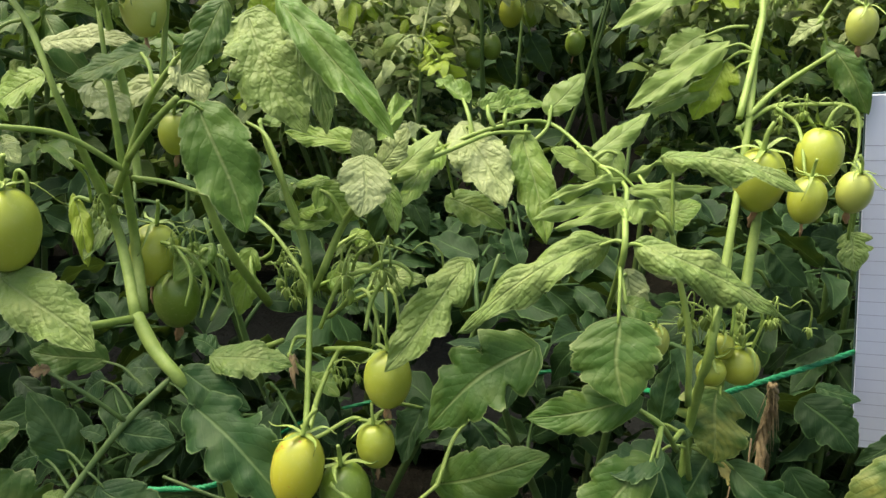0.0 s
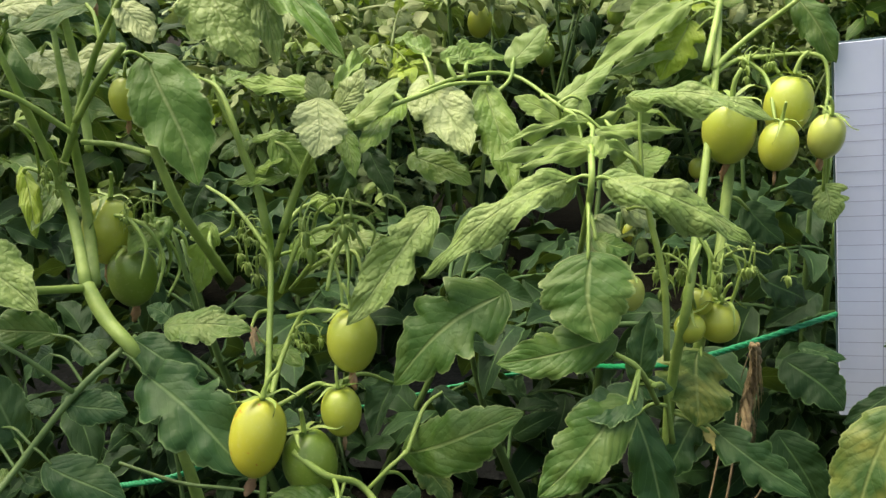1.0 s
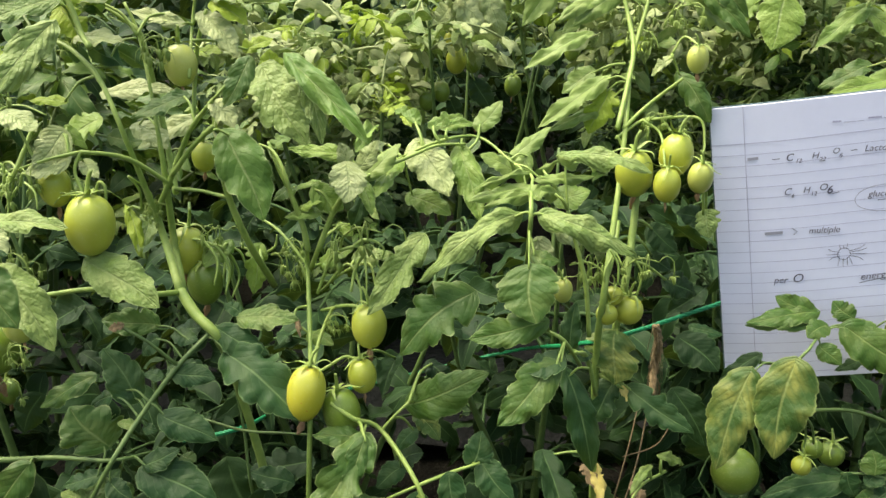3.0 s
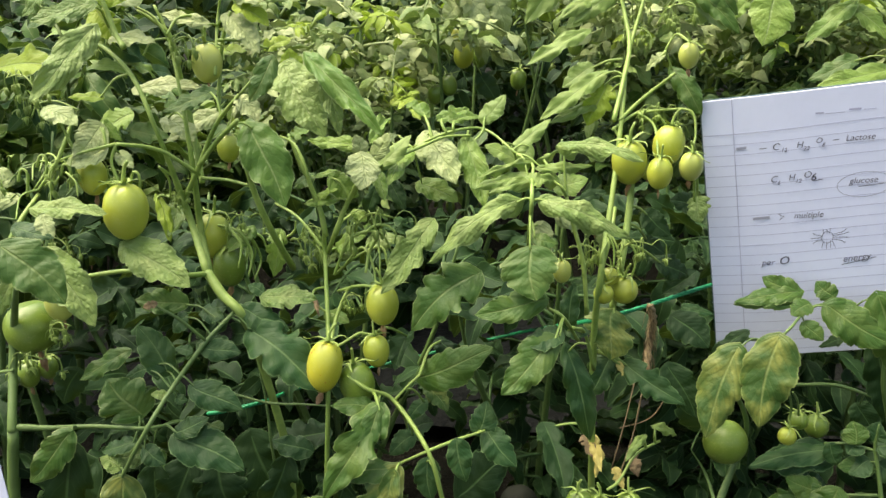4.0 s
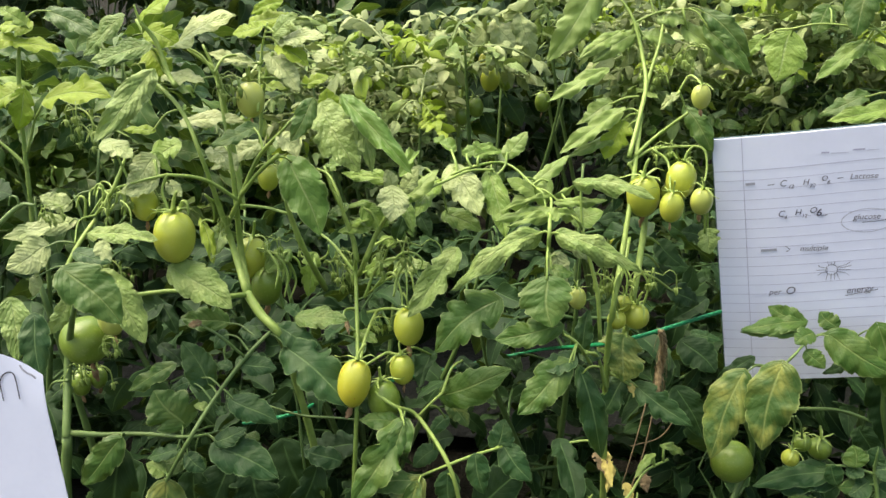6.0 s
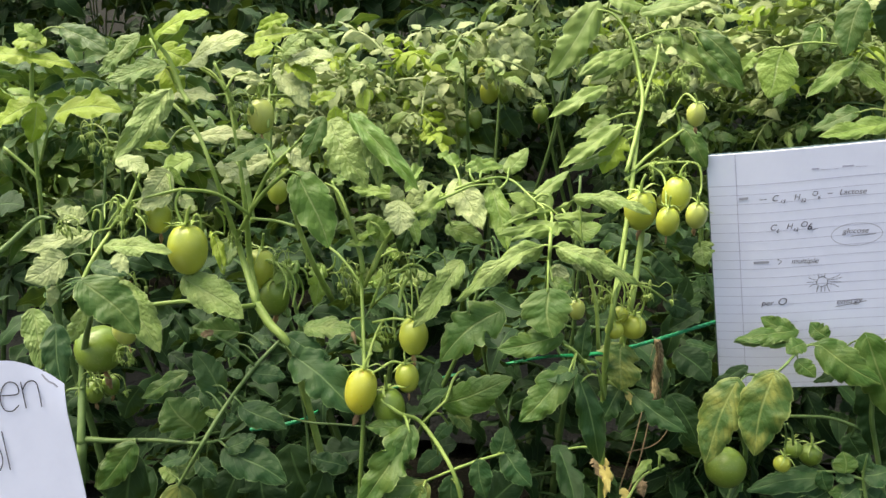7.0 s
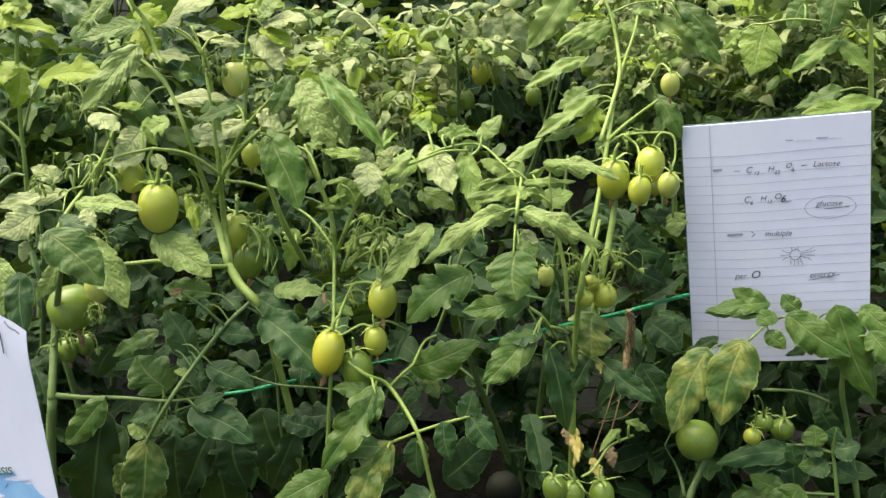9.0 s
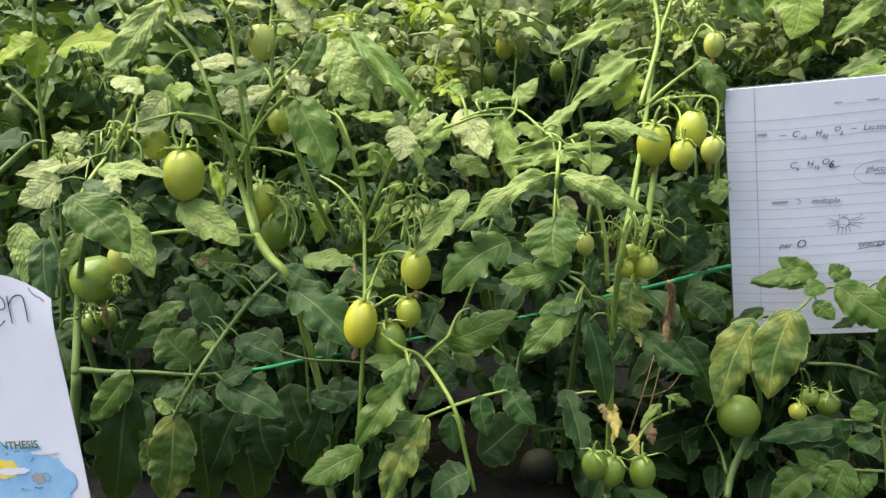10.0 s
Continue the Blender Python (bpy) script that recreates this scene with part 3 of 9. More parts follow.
def build_left_plant():
    p = thing("tomato_plant", -0.015, 0.627, 0.0, "bushy tomato plant with thick stems, mottled leaves and plum tomatoes", "plant", "front row of tomato plants")
    stem(p, [(-0.015, 0.627, 0.0, 0.0060), (-0.023, 0.607, 0.152, 0.0052), (-0.035, 0.577, 0.304, 0.0042)], "stem", STEM_SHADED)
    stem(p, [(-0.094, 0.584, 0.588, 0.003903), (-0.117, 0.619, 0.621, 0.003565), (-0.124, 0.618, 0.655, 0.003083), (-0.129, 0.594, 0.726, 0.002096), (-0.149, 0.608, 0.766, 0.002104), (-0.177, 0.623, 0.789, 0.001917), (-0.203, 0.636, 0.798, 0.001729)], "branch")
    stem(p, [(-0.100, 0.603, 0.582, 0.00399), (-0.117, 0.636, 0.615, 0.003636), (-0.112, 0.625, 0.681, 0.002631), (-0.116, 0.630, 0.740, 0.001728), (-0.135, 0.662, 0.796, 0.001538), (-0.147, 0.668, 0.824, 0.001315)], "branch")
    stem(p, [(-0.123, 0.623, 0.649, 0.002662), (-0.102, 0.611, 0.679, 0.002377), (-0.073, 0.595, 0.724, 0.002078), (-0.037, 0.564, 0.756, 0.001576)], "branch")
    stem(p, [(-0.098, 0.608, 0.685, 0.002146), (-0.075, 0.597, 0.709, 0.002096), (-0.046, 0.578, 0.732, 0.002024)], "branch")
    stem(p, [(-0.101, 0.613, 0.675, 0.001952), (-0.126, 0.590, 0.704, 0.001892), (-0.151, 0.563, 0.716, 0.001634)], "branch")
    stem(p, [(-0.151, 0.563, 0.716, 0.001634), (-0.156, 0.559, 0.701, 0.001433), (-0.150, 0.555, 0.683, 0.001435)], "branch")
    stem(p, [(-0.151, 0.563, 0.716, 0.00143), (-0.178, 0.551, 0.711, 0.001218), (-0.217, 0.569, 0.696, 0.001257), (-0.233, 0.559, 0.676, 0.0008375)], "branch")
    stem(p, [(-0.101, 0.616, 0.671, 0.001741), (-0.076, 0.613, 0.670, 0.001513), (-0.053, 0.610, 0.665, 0.001721)], "branch")
    stem(p, [(-0.053, 0.604, 0.687, 0.00212), (-0.050, 0.611, 0.659, 0.002802), (-0.042, 0.619, 0.623, 0.003077), (-0.040, 0.673, 0.560, 0.003316)], "branch")
    stem(p, [(-0.094, 0.585, 0.589, 0.004771), (-0.077, 0.571, 0.573, 0.004715), (-0.057, 0.562, 0.557, 0.004257), (-0.057, 0.591, 0.505, 0.004019), (-0.038, 0.588, 0.398, 0.004144), (-0.035, 0.577, 0.304, 0.00423)], "stem")
    stem(p, [(-0.094, 0.584, 0.588, 0.002602), (-0.109, 0.533, 0.606, 0.002455), (-0.156, 0.557, 0.601, 0.002118), (-0.213, 0.567, 0.590, 0.002172)], "branch")
    stem(p, [(-0.060, 0.563, 0.560, 0.002129), (-0.038, 0.610, 0.551, 0.002009), (-0.022, 0.648, 0.544, 0.001853)], "branch")
    stem(p, [(-0.128, 0.643, 0.798, 0.00129), (-0.121, 0.655, 0.812, 0.001297), (-0.108, 0.663, 0.813, 0.001305), (-0.103, 0.666, 0.802, 0.001314), (-0.101, 0.663, 0.786, 0.001316)], "branch")
    stem(p, [(-0.124, 0.633, 0.797, 0.001063), (-0.135, 0.625, 0.795, 0.0008457), (-0.140, 0.616, 0.784, 0.0008418)], "branch")
    stem(p, [(-0.153, 0.644, 0.824, 0.001285), (-0.139, 0.645, 0.815, 0.001287), (-0.128, 0.643, 0.798, 0.00129)], "branch")
    stem(p, [(-0.109, 0.645, 0.616, 0.001372), (-0.089, 0.636, 0.616, 0.001356), (-0.075, 0.627, 0.601, 0.001348), (-0.076, 0.616, 0.582, 0.0008952)], "branch")
    stem(p, [(-0.106, 0.645, 0.613, 0.001373), (-0.081, 0.637, 0.613, 0.001358), (-0.069, 0.637, 0.591, 0.001364), (-0.070, 0.624, 0.570, 0.0009044)], "branch")
    stem(p, [(-0.104, 0.648, 0.612, 0.001377), (-0.074, 0.643, 0.608, 0.001138), (-0.066, 0.653, 0.579, 0.001159), (-0.068, 0.634, 0.563, 0.0009158)], "branch")
    stem(p, [(-0.136, 0.606, 0.685, 0.001079), (-0.133, 0.616, 0.670, 0.001095), (-0.138, 0.625, 0.650, 0.0008907)], "branch")
    stem(p, [(-0.136, 0.606, 0.685, 0.001079), (-0.129, 0.627, 0.665, 0.001108), (-0.134, 0.638, 0.643, 0.0009045)], "branch")
    stem(p, [(-0.173, 0.631, 0.801, 0.001763), (-0.187, 0.641, 0.821, 0.001773), (-0.206, 0.651, 0.851, 0.001335)], "branch")
    stem(p, [(-0.080, 0.627, 0.764, 0.001531), (-0.088, 0.671, 0.811, 0.001353), (-0.078, 0.671, 0.844, 0.001113)], "branch")
    truss(p, (-0.09, 0.645, 0.614), 0.0381, 0, 1)
    truss(p, (-0.122, 0.632, 0.779), 0.0539, 0, 2)
    truss(p, (-0.34, 0.762, 0.702), 0.0573, 170, 3)
    truss(p, (-0.209, 0.553, 0.684), 0.0520, 20, 1)
    truss(p, (-0.183, 0.645, 0.792), 0.0488, 200, 0)
    tomato(p, (-0.141, 0.541, 0.662), 0.0192, FRUIT, "plum", (-4, 1), 320, 0, True, "yellow-green plum tomato hanging from a bent stalk")
    tomato(p, (-0.18, 0.567, 0.686), 0.0130, FRUIT, "plum", (-5, 3), 75, 1, True, "")
    tomato(p, (-0.112, 0.65, 0.603), 0.0175, FRUIT, "plum", (-8, -8), 280, 2, True, "")
    tomato(p, (-0.082, 0.643, 0.693), 0.0108, FRUIT, "plum", (5, 0), 65, 1, True, "")
    tomato(p, (-0.095, 0.641, 0.574), 0.0162, FRUIT_GREEN, "plum", (4, 2), 40, 3, True, "")
    tomato(p, (-0.092, 0.641, 0.773), 0.0140, FRUIT_PALE, "plum", (-1, -5), 285, 0, True, "")
    leaflet(p, (-0.146, 0.666, 0.631), (-0.138, 0.6, 0.619), (0.39, -0.115, 0.914), 0.61, 5, LEAF_MOTTLED, "leaf")
    stem(p, [(-0.134, 0.638, 0.643, 0.0016), (-0.140, 0.648, 0.640, 0.0014), (-0.146, 0.663, 0.631, 0.0012)], "leaf_stalk", None, 5, 0)
    leaflet(p, (-0.157, 0.635, 0.649), (-0.133, 0.603, 0.612), (0.434, -0.523, 0.733), 0.60, 3, LEAF_YOUNG, "leaf")
    stem(p, [(-0.138, 0.625, 0.650, 0.0016), (-0.147, 0.626, 0.652, 0.0014), (-0.155, 0.633, 0.647, 0.0012)], "leaf_stalk", None, 5, 0)
    leaflet(p, (-0.072, 0.656, 0.611), (-0.088, 0.628, 0.593), (0.172, -0.608, 0.775), 1.28, 3, LEAF_FRESH, "leaf")
    stem(p, [(-0.074, 0.643, 0.608, 0.0016), (-0.073, 0.645, 0.611, 0.0014), (-0.073, 0.653, 0.609, 0.0012)], "leaf_stalk", None, 5, 0)
    leaflet(p, (-0.049, 0.673, 0.6), (-0.058, 0.653, 0.559), (0.355, -0.865, 0.355), 0.90, 5, LEAF_FRESH, "leaf")
    stem(p, [(-0.041, 0.651, 0.585, 0.0016), (-0.045, 0.658, 0.595, 0.0014), (-0.050, 0.672, 0.597, 0.0012)], "leaf_stalk", None, 5, 0)
    leaflet(p, (-0.1, 0.68, 0.776), (-0.062, 0.664, 0.779), (-0.241, -0.397, 0.886), 0.77, 1, LEAF_YOUNG, "leaf")
    stem(p, [(-0.101, 0.663, 0.786, 0.0016), (-0.101, 0.668, 0.783, 0.0014), (-0.097, 0.679, 0.776, 0.0012)], "leaf_stalk", None, 5, 0)
    leaflet(p, (-0.238, 1.05, 0.815), (-0.175, 1.05, 0.823), (-0.102, -0.576, 0.811), 1.11, 1, LEAF_YOUNG, "leaf")
    leaflet(p, (-0.191, 1.05, 0.844), (-0.237, 1.05, 0.828), (-0.167, -0.865, 0.473), 0.85, 1, LEAF_YOUNG, "leaf")
    leaflet(p, (-0.048, 0.682, 0.779), (-0.026, 0.695, 0.789), (0.075, -0.701, 0.71), 1.14, 1, LEAF_YOUNG, "leaf")
    stem(p, [(-0.085, 0.654, 0.792, 0.0016), (-0.067, 0.664, 0.790, 0.0014), (-0.046, 0.683, 0.780, 0.0012)], "leaf_stalk", None, 5, 0)
    leaflet(p, (-0.120, 0.500, 0.818), (-0.145, 0.437, 0.774), (0.53, -0.62, 0.58), 0.59, 0, LEAF_MOTTLED, "leaf")
    leaflet(p, (-0.194, 0.600, 0.856), (-0.238, 0.600, 0.821), (-0.37, -0.81, 0.46), 0.89, 0, LEAF_MOTTLED, "leaf")
    leaflet(p, (-0.171, 0.600, 0.830), (-0.220, 0.579, 0.818), (0.10, -0.66, 0.74), 0.95, 0, LEAF_MOTTLED, "leaf")
    stem(p, [(-0.177, 0.634, 0.807, 0.0013), (-0.174, 0.617, 0.824, 0.0011), (-0.173, 0.599, 0.829, 0.0009)], "leaf_stalk", None, 5, 0)
    leaflet(p, (-0.182, 0.620, 0.858), (-0.117, 0.599, 0.878), (-0.40, -0.52, 0.75), 0.78, 0, LEAF_YOUNG, "leaf")
    stem(p, [(-0.198, 0.647, 0.838, 0.0013), (-0.190, 0.633, 0.854, 0.0011), (-0.180, 0.619, 0.859, 0.0009)], "leaf_stalk", None, 5, 0)
    leaflet(p, (-0.157, 0.630, 0.829), (-0.080, 0.598, 0.856), (-0.46, -0.47, 0.76), 0.85, 0, LEAF_PALE, "leaf")
    stem(p, [(-0.153, 0.644, 0.824, 0.0013), (-0.155, 0.637, 0.829, 0.0011), (-0.154, 0.629, 0.830, 0.0009)], "leaf_stalk", None, 5, 0)
    leaflet(p, (-0.188, 0.640, 0.843), (-0.154, 0.629, 0.824), (0.09, -0.81, 0.59), 1.20, 1, LEAF_YOUNG, "leaf")
    stem(p, [(-0.195, 0.645, 0.834, 0.0013), (-0.191, 0.643, 0.841, 0.0011), (-0.186, 0.640, 0.843, 0.0009)], "leaf_stalk", None, 5, 0)
    leaflet(p, (-0.188, 0.640, 0.822), (-0.172, 0.629, 0.794), (0.34, -0.80, 0.50), 1.42, 1, LEAF_YOUNG, "leaf")
    leaflet(p, (-0.168, 0.620, 0.801), (-0.119, 0.599, 0.795), (-0.09, -0.45, 0.89), 0.77, 0, LEAF_PALE, "leaf")
    stem(p, [(-0.173, 0.631, 0.801, 0.0013), (-0.170, 0.625, 0.803, 0.0011), (-0.166, 0.619, 0.801, 0.0009)], "leaf_stalk", None, 5, 0)
    leaflet(p, (-0.200, 0.550, 0.751), (-0.170, 0.539, 0.736), (0.23, -0.51, 0.83), 1.25, 0, LEAF_PALE, "leaf")
    stem(p, [(-0.184, 0.554, 0.709, 0.0013), (-0.192, 0.552, 0.736, 0.0011), (-0.199, 0.550, 0.750, 0.0009)], "leaf_stalk", None, 5, 0)
    leaflet(p, (-0.177, 0.600, 0.750), (-0.209, 0.600, 0.751), (0.02, -0.56, 0.83), 0.79, 2, LEAF_YOUNG, "leaf")
    stem(p, [(-0.153, 0.610, 0.769, 0.0013), (-0.165, 0.605, 0.765, 0.0011), (-0.178, 0.600, 0.750, 0.0009)], "leaf_stalk", None, 5, 0)
    leaflet(p, (-0.165, 0.570, 0.730), (-0.185, 0.549, 0.706), (0.37, -0.83, 0.42), 1.45, 0, LEAF_PALE, "leaf")
    stem(p, [(-0.159, 0.560, 0.715, 0.0013), (-0.162, 0.565, 0.725, 0.0011), (-0.166, 0.569, 0.729, 0.0009)], "leaf_stalk", None, 5, 0)
    leaflet(p, (-0.160, 0.560, 0.711), (-0.193, 0.550, 0.702), (-0.01, -0.64, 0.77), 1.40, 0, LEAF_PALE, "leaf")
    leaflet(p, (-0.154, 0.570, 0.707), (-0.138, 0.560, 0.695), (0.26, -0.53, 0.81), 1.24, 2, LEAF_PALE, "leaf")
    stem(p, [(-0.153, 0.561, 0.710, 0.0013), (-0.154, 0.566, 0.710, 0.0011), (-0.153, 0.570, 0.706, 0.0009)], "leaf_stalk", None, 5, 0)
    leaflet(p, (-0.169, 0.580, 0.733), (-0.154, 0.580, 0.714), (0.62, -0.60, 0.51), 0.88, 2, LEAF_FRESH, "leaf")
    stem(p, [(-0.159, 0.560, 0.715, 0.0013), (-0.164, 0.570, 0.728, 0.0011), (-0.169, 0.580, 0.732, 0.0009)], "leaf_stalk", None, 5, 0)
    leaflet(p, (-0.073, 0.600, 0.753), (-0.113, 0.579, 0.739), (0.07, -0.65, 0.76), 0.78, 0, LEAF_MID, "leaf")
    stem(p, [(-0.063, 0.586, 0.733, 0.0013), (-0.068, 0.593, 0.747, 0.0011), (-0.075, 0.599, 0.753, 0.0009)], "leaf_stalk", None, 5, 0)
    leaflet(p, (-0.173, 0.660, 0.748), (-0.103, 0.649, 0.749), (-0.10, -0.54, 0.83), 0.67, 0, LEAF_PALE, "leaf")
    leaflet(p, (-0.146, 0.660, 0.720), (-0.113, 0.639, 0.700), (0.19, -0.52, 0.83), 1.15, 0, LEAF_PALE, "leaf")
    stem(p, [(-0.115, 0.629, 0.723, 0.0013), (-0.130, 0.644, 0.728, 0.0011), (-0.145, 0.659, 0.719, 0.0009)], "leaf_stalk", None, 5, 0)
    leaflet(p, (-0.041, 0.600, 0.722), (-0.010, 0.569, 0.656), (0.26, -0.82, 0.51), 1.04, 0, LEAF_GREEN, "leaf")
    stem(p, [(-0.054, 0.583, 0.725, 0.0013), (-0.048, 0.592, 0.727, 0.0011), (-0.040, 0.599, 0.720, 0.0009)], "leaf_stalk", None, 5, 0)
    leaflet(p, (0.003, 0.540, 0.788), (-0.013, 0.519, 0.757), (0.27, -0.86, 0.44), 0.90, 0, LEAF_MID, "leaf")
    leaflet(p, (-0.001, 0.580, 0.776), (0.037, 0.549, 0.722), (0.16, -0.80, 0.57), 0.99, 1, LEAF_MOTTLED, "leaf")
    stem(p, [(-0.037, 0.564, 0.756, 0.0013), (-0.019, 0.572, 0.773, 0.0011), (0.000, 0.579, 0.774, 0.0009)], "leaf_stalk", None, 5, 0)
    leaflet(p, (0.037, 0.560, 0.775), (0.052, 0.539, 0.725), (0.30, -0.85, 0.44), 0.58, 0, LEAF_MOTTLED, "leaf")
    leaflet(p, (0.027, 0.560, 0.787), (0.091, 0.518, 0.729), (0.05, -0.79, 0.61), 0.43, 0, LEAF_GREEN, "leaf")
    leaflet(p, (-0.005, 0.620, 0.764), (-0.007, 0.620, 0.787), (0.39, -0.92, 0.04), 1.64, 1, LEAF_YOUNG, "leaf")
    leaflet(p, (-0.038, 0.570, 0.754), (-0.022, 0.560, 0.734), (0.35, -0.68, 0.64), 1.40, 0, LEAF_PALE, "leaf")
    leaflet(p, (-0.094, 0.660, 0.805), (-0.139, 0.660, 0.817), (0.21, -0.59, 0.78), 0.72, 0, LEAF_PALE, "leaf")
    stem(p, [(-0.087, 0.665, 0.804, 0.0013), (-0.090, 0.662, 0.806, 0.0011), (-0.095, 0.660, 0.805, 0.0009)], "leaf_stalk", None, 5, 0)
    leaflet(p, (-0.101, 0.680, 0.720), (-0.151, 0.659, 0.697), (-0.04, -0.69, 0.72), 0.87, 0, LEAF_PALE, "leaf")
    leaflet(p, (-0.182, 0.660, 0.723), (-0.217, 0.649, 0.705), (-0.13, -0.73, 0.67), 1.37, 1, LEAF_FRESH, "leaf")
    leaflet(p, (-0.069, 0.660, 0.834), (-0.042, 0.660, 0.852), (-0.36, -0.76, 0.54), 1.44, 0, LEAF_MOTTLED, "leaf")
    stem(p, [(-0.079, 0.671, 0.839, 0.0013), (-0.074, 0.665, 0.839, 0.0011), (-0.068, 0.660, 0.835, 0.0009)], "leaf_stalk", None, 5, 0)
    leaflet(p, (-0.061, 0.660, 0.828), (-0.013, 0.649, 0.831), (-0.17, -0.57, 0.81), 0.97, 0, LEAF_PALE, "leaf")
    stem(p, [(-0.081, 0.671, 0.835, 0.0013), (-0.071, 0.665, 0.835, 0.0011), (-0.059, 0.660, 0.829, 0.0009)], "leaf_stalk", None, 5, 0)
    leaflet(p, (-0.064, 0.660, 0.823), (-0.033, 0.649, 0.803), (0.26, -0.62, 0.74), 1.01, 1, LEAF_YOUNG, "leaf")
    stem(p, [(-0.082, 0.671, 0.830, 0.0013), (-0.073, 0.665, 0.830, 0.0011), (-0.063, 0.660, 0.822, 0.0009)], "leaf_stalk", None, 5, 0)
    leaflet(p, (-0.074, 0.660, 0.814), (-0.041, 0.639, 0.780), (0.29, -0.66, 0.70), 0.93, 0, LEAF_PALE, "leaf")
    stem(p, [(-0.087, 0.665, 0.804, 0.0013), (-0.080, 0.662, 0.811, 0.0011), (-0.073, 0.659, 0.812, 0.0009)], "leaf_stalk", None, 5, 0)
    leaflet(p, (-0.081, 0.660, 0.840), (-0.111, 0.660, 0.835), (-0.13, -0.64, 0.76), 1.36, 0, LEAF_YOUNG, "leaf")
    stem(p, [(-0.079, 0.671, 0.839, 0.0013), (-0.080, 0.665, 0.841, 0.0011), (-0.082, 0.660, 0.840, 0.0009)], "leaf_stalk", None, 5, 0)
    stem(p, [(-0.240, 0.550, 0.686, 0.0012), (-0.235, 0.550, 0.697, 0.0012), (-0.230, 0.550, 0.693, 0.0012), (-0.234, 0.550, 0.673, 0.0015)], "branch")
    stem(p, [(-0.220, 0.550, 0.699, 0.0012), (-0.215, 0.550, 0.709, 0.0012), (-0.210, 0.550, 0.706, 0.0012), (-0.214, 0.550, 0.685, 0.0015)], "branch")
    stem(p, [(-0.199, 0.550, 0.691, 0.0012), (-0.195, 0.550, 0.701, 0.0012), (-0.190, 0.550, 0.697, 0.0012), (-0.193, 0.550, 0.677, 0.0015)], "branch")
    stem(p, [(-0.137, 0.550, 0.684, 0.0012), (-0.133, 0.550, 0.694, 0.0012), (-0.128, 0.550, 0.690, 0.0012), (-0.131, 0.550, 0.670, 0.0015)], "branch")
    stem(p, [(-0.149, 0.600, 0.793, 0.0027), (-0.160, 0.610, 0.805, 0.0024), (-0.173, 0.620, 0.833, 0.0022), (-0.186, 0.620, 0.852, 0.0015), (-0.190, 0.620, 0.867, 0.0009)], "branch")
    stem(p, [(-0.160, 0.660, 0.821, 0.0016), (-0.135, 0.660, 0.801, 0.0022), (-0.130, 0.660, 0.783, 0.0025), (-0.126, 0.660, 0.746, 0.0025), (-0.123, 0.660, 0.718, 0.0026), (-0.116, 0.650, 0.679, 0.0029), (-0.111, 0.640, 0.660, 0.0028)], "branch")
    stem(p, [(-0.071, 0.660, 0.817, 0.0015), (-0.081, 0.660, 0.793, 0.0019), (-0.088, 0.660, 0.762, 0.0019), (-0.090, 0.650, 0.727, 0.0019)], "branch")
    stem(p, [(-0.223, 0.550, 0.678, 0.0015), (-0.204, 0.550, 0.699, 0.0018), (-0.195, 0.560, 0.720, 0.0018), (-0.190, 0.570, 0.738, 0.0012)], "branch")
    stem(p, [(-0.234, 0.500, 0.636, 0.0018), (-0.227, 0.520, 0.658, 0.0021), (-0.223, 0.550, 0.675, 0.0018)], "branch")
    stem(p, [(-0.094, 0.650, 0.597, 0.0013), (-0.077, 0.650, 0.605, 0.0016), (-0.070, 0.650, 0.588, 0.0013), (-0.076, 0.650, 0.571, 0.0010)], "branch")
    stem(p, [(-0.101, 0.650, 0.594, 0.0013), (-0.091, 0.660, 0.599, 0.0016), (-0.082, 0.660, 0.587, 0.0013), (-0.081, 0.650, 0.574, 0.0010)], "branch")
    stem(p, [(-0.090, 0.660, 0.608, 0.0013), (-0.067, 0.660, 0.600, 0.0013), (-0.062, 0.660, 0.588, 0.0010)], "branch")
    stem(p, [(-0.071, 0.680, 0.596, 0.0013), (-0.051, 0.680, 0.591, 0.0013), (-0.038, 0.680, 0.597, 0.0013), (-0.035, 0.680, 0.609, 0.0007)], "branch")
    truss(p, (-0.131, 0.620, 0.646), 0.0350, 0, 0)
    truss(p, (-0.179, 0.580, 0.676), 0.0400, 0, 2)
    return p


build_left_plant()


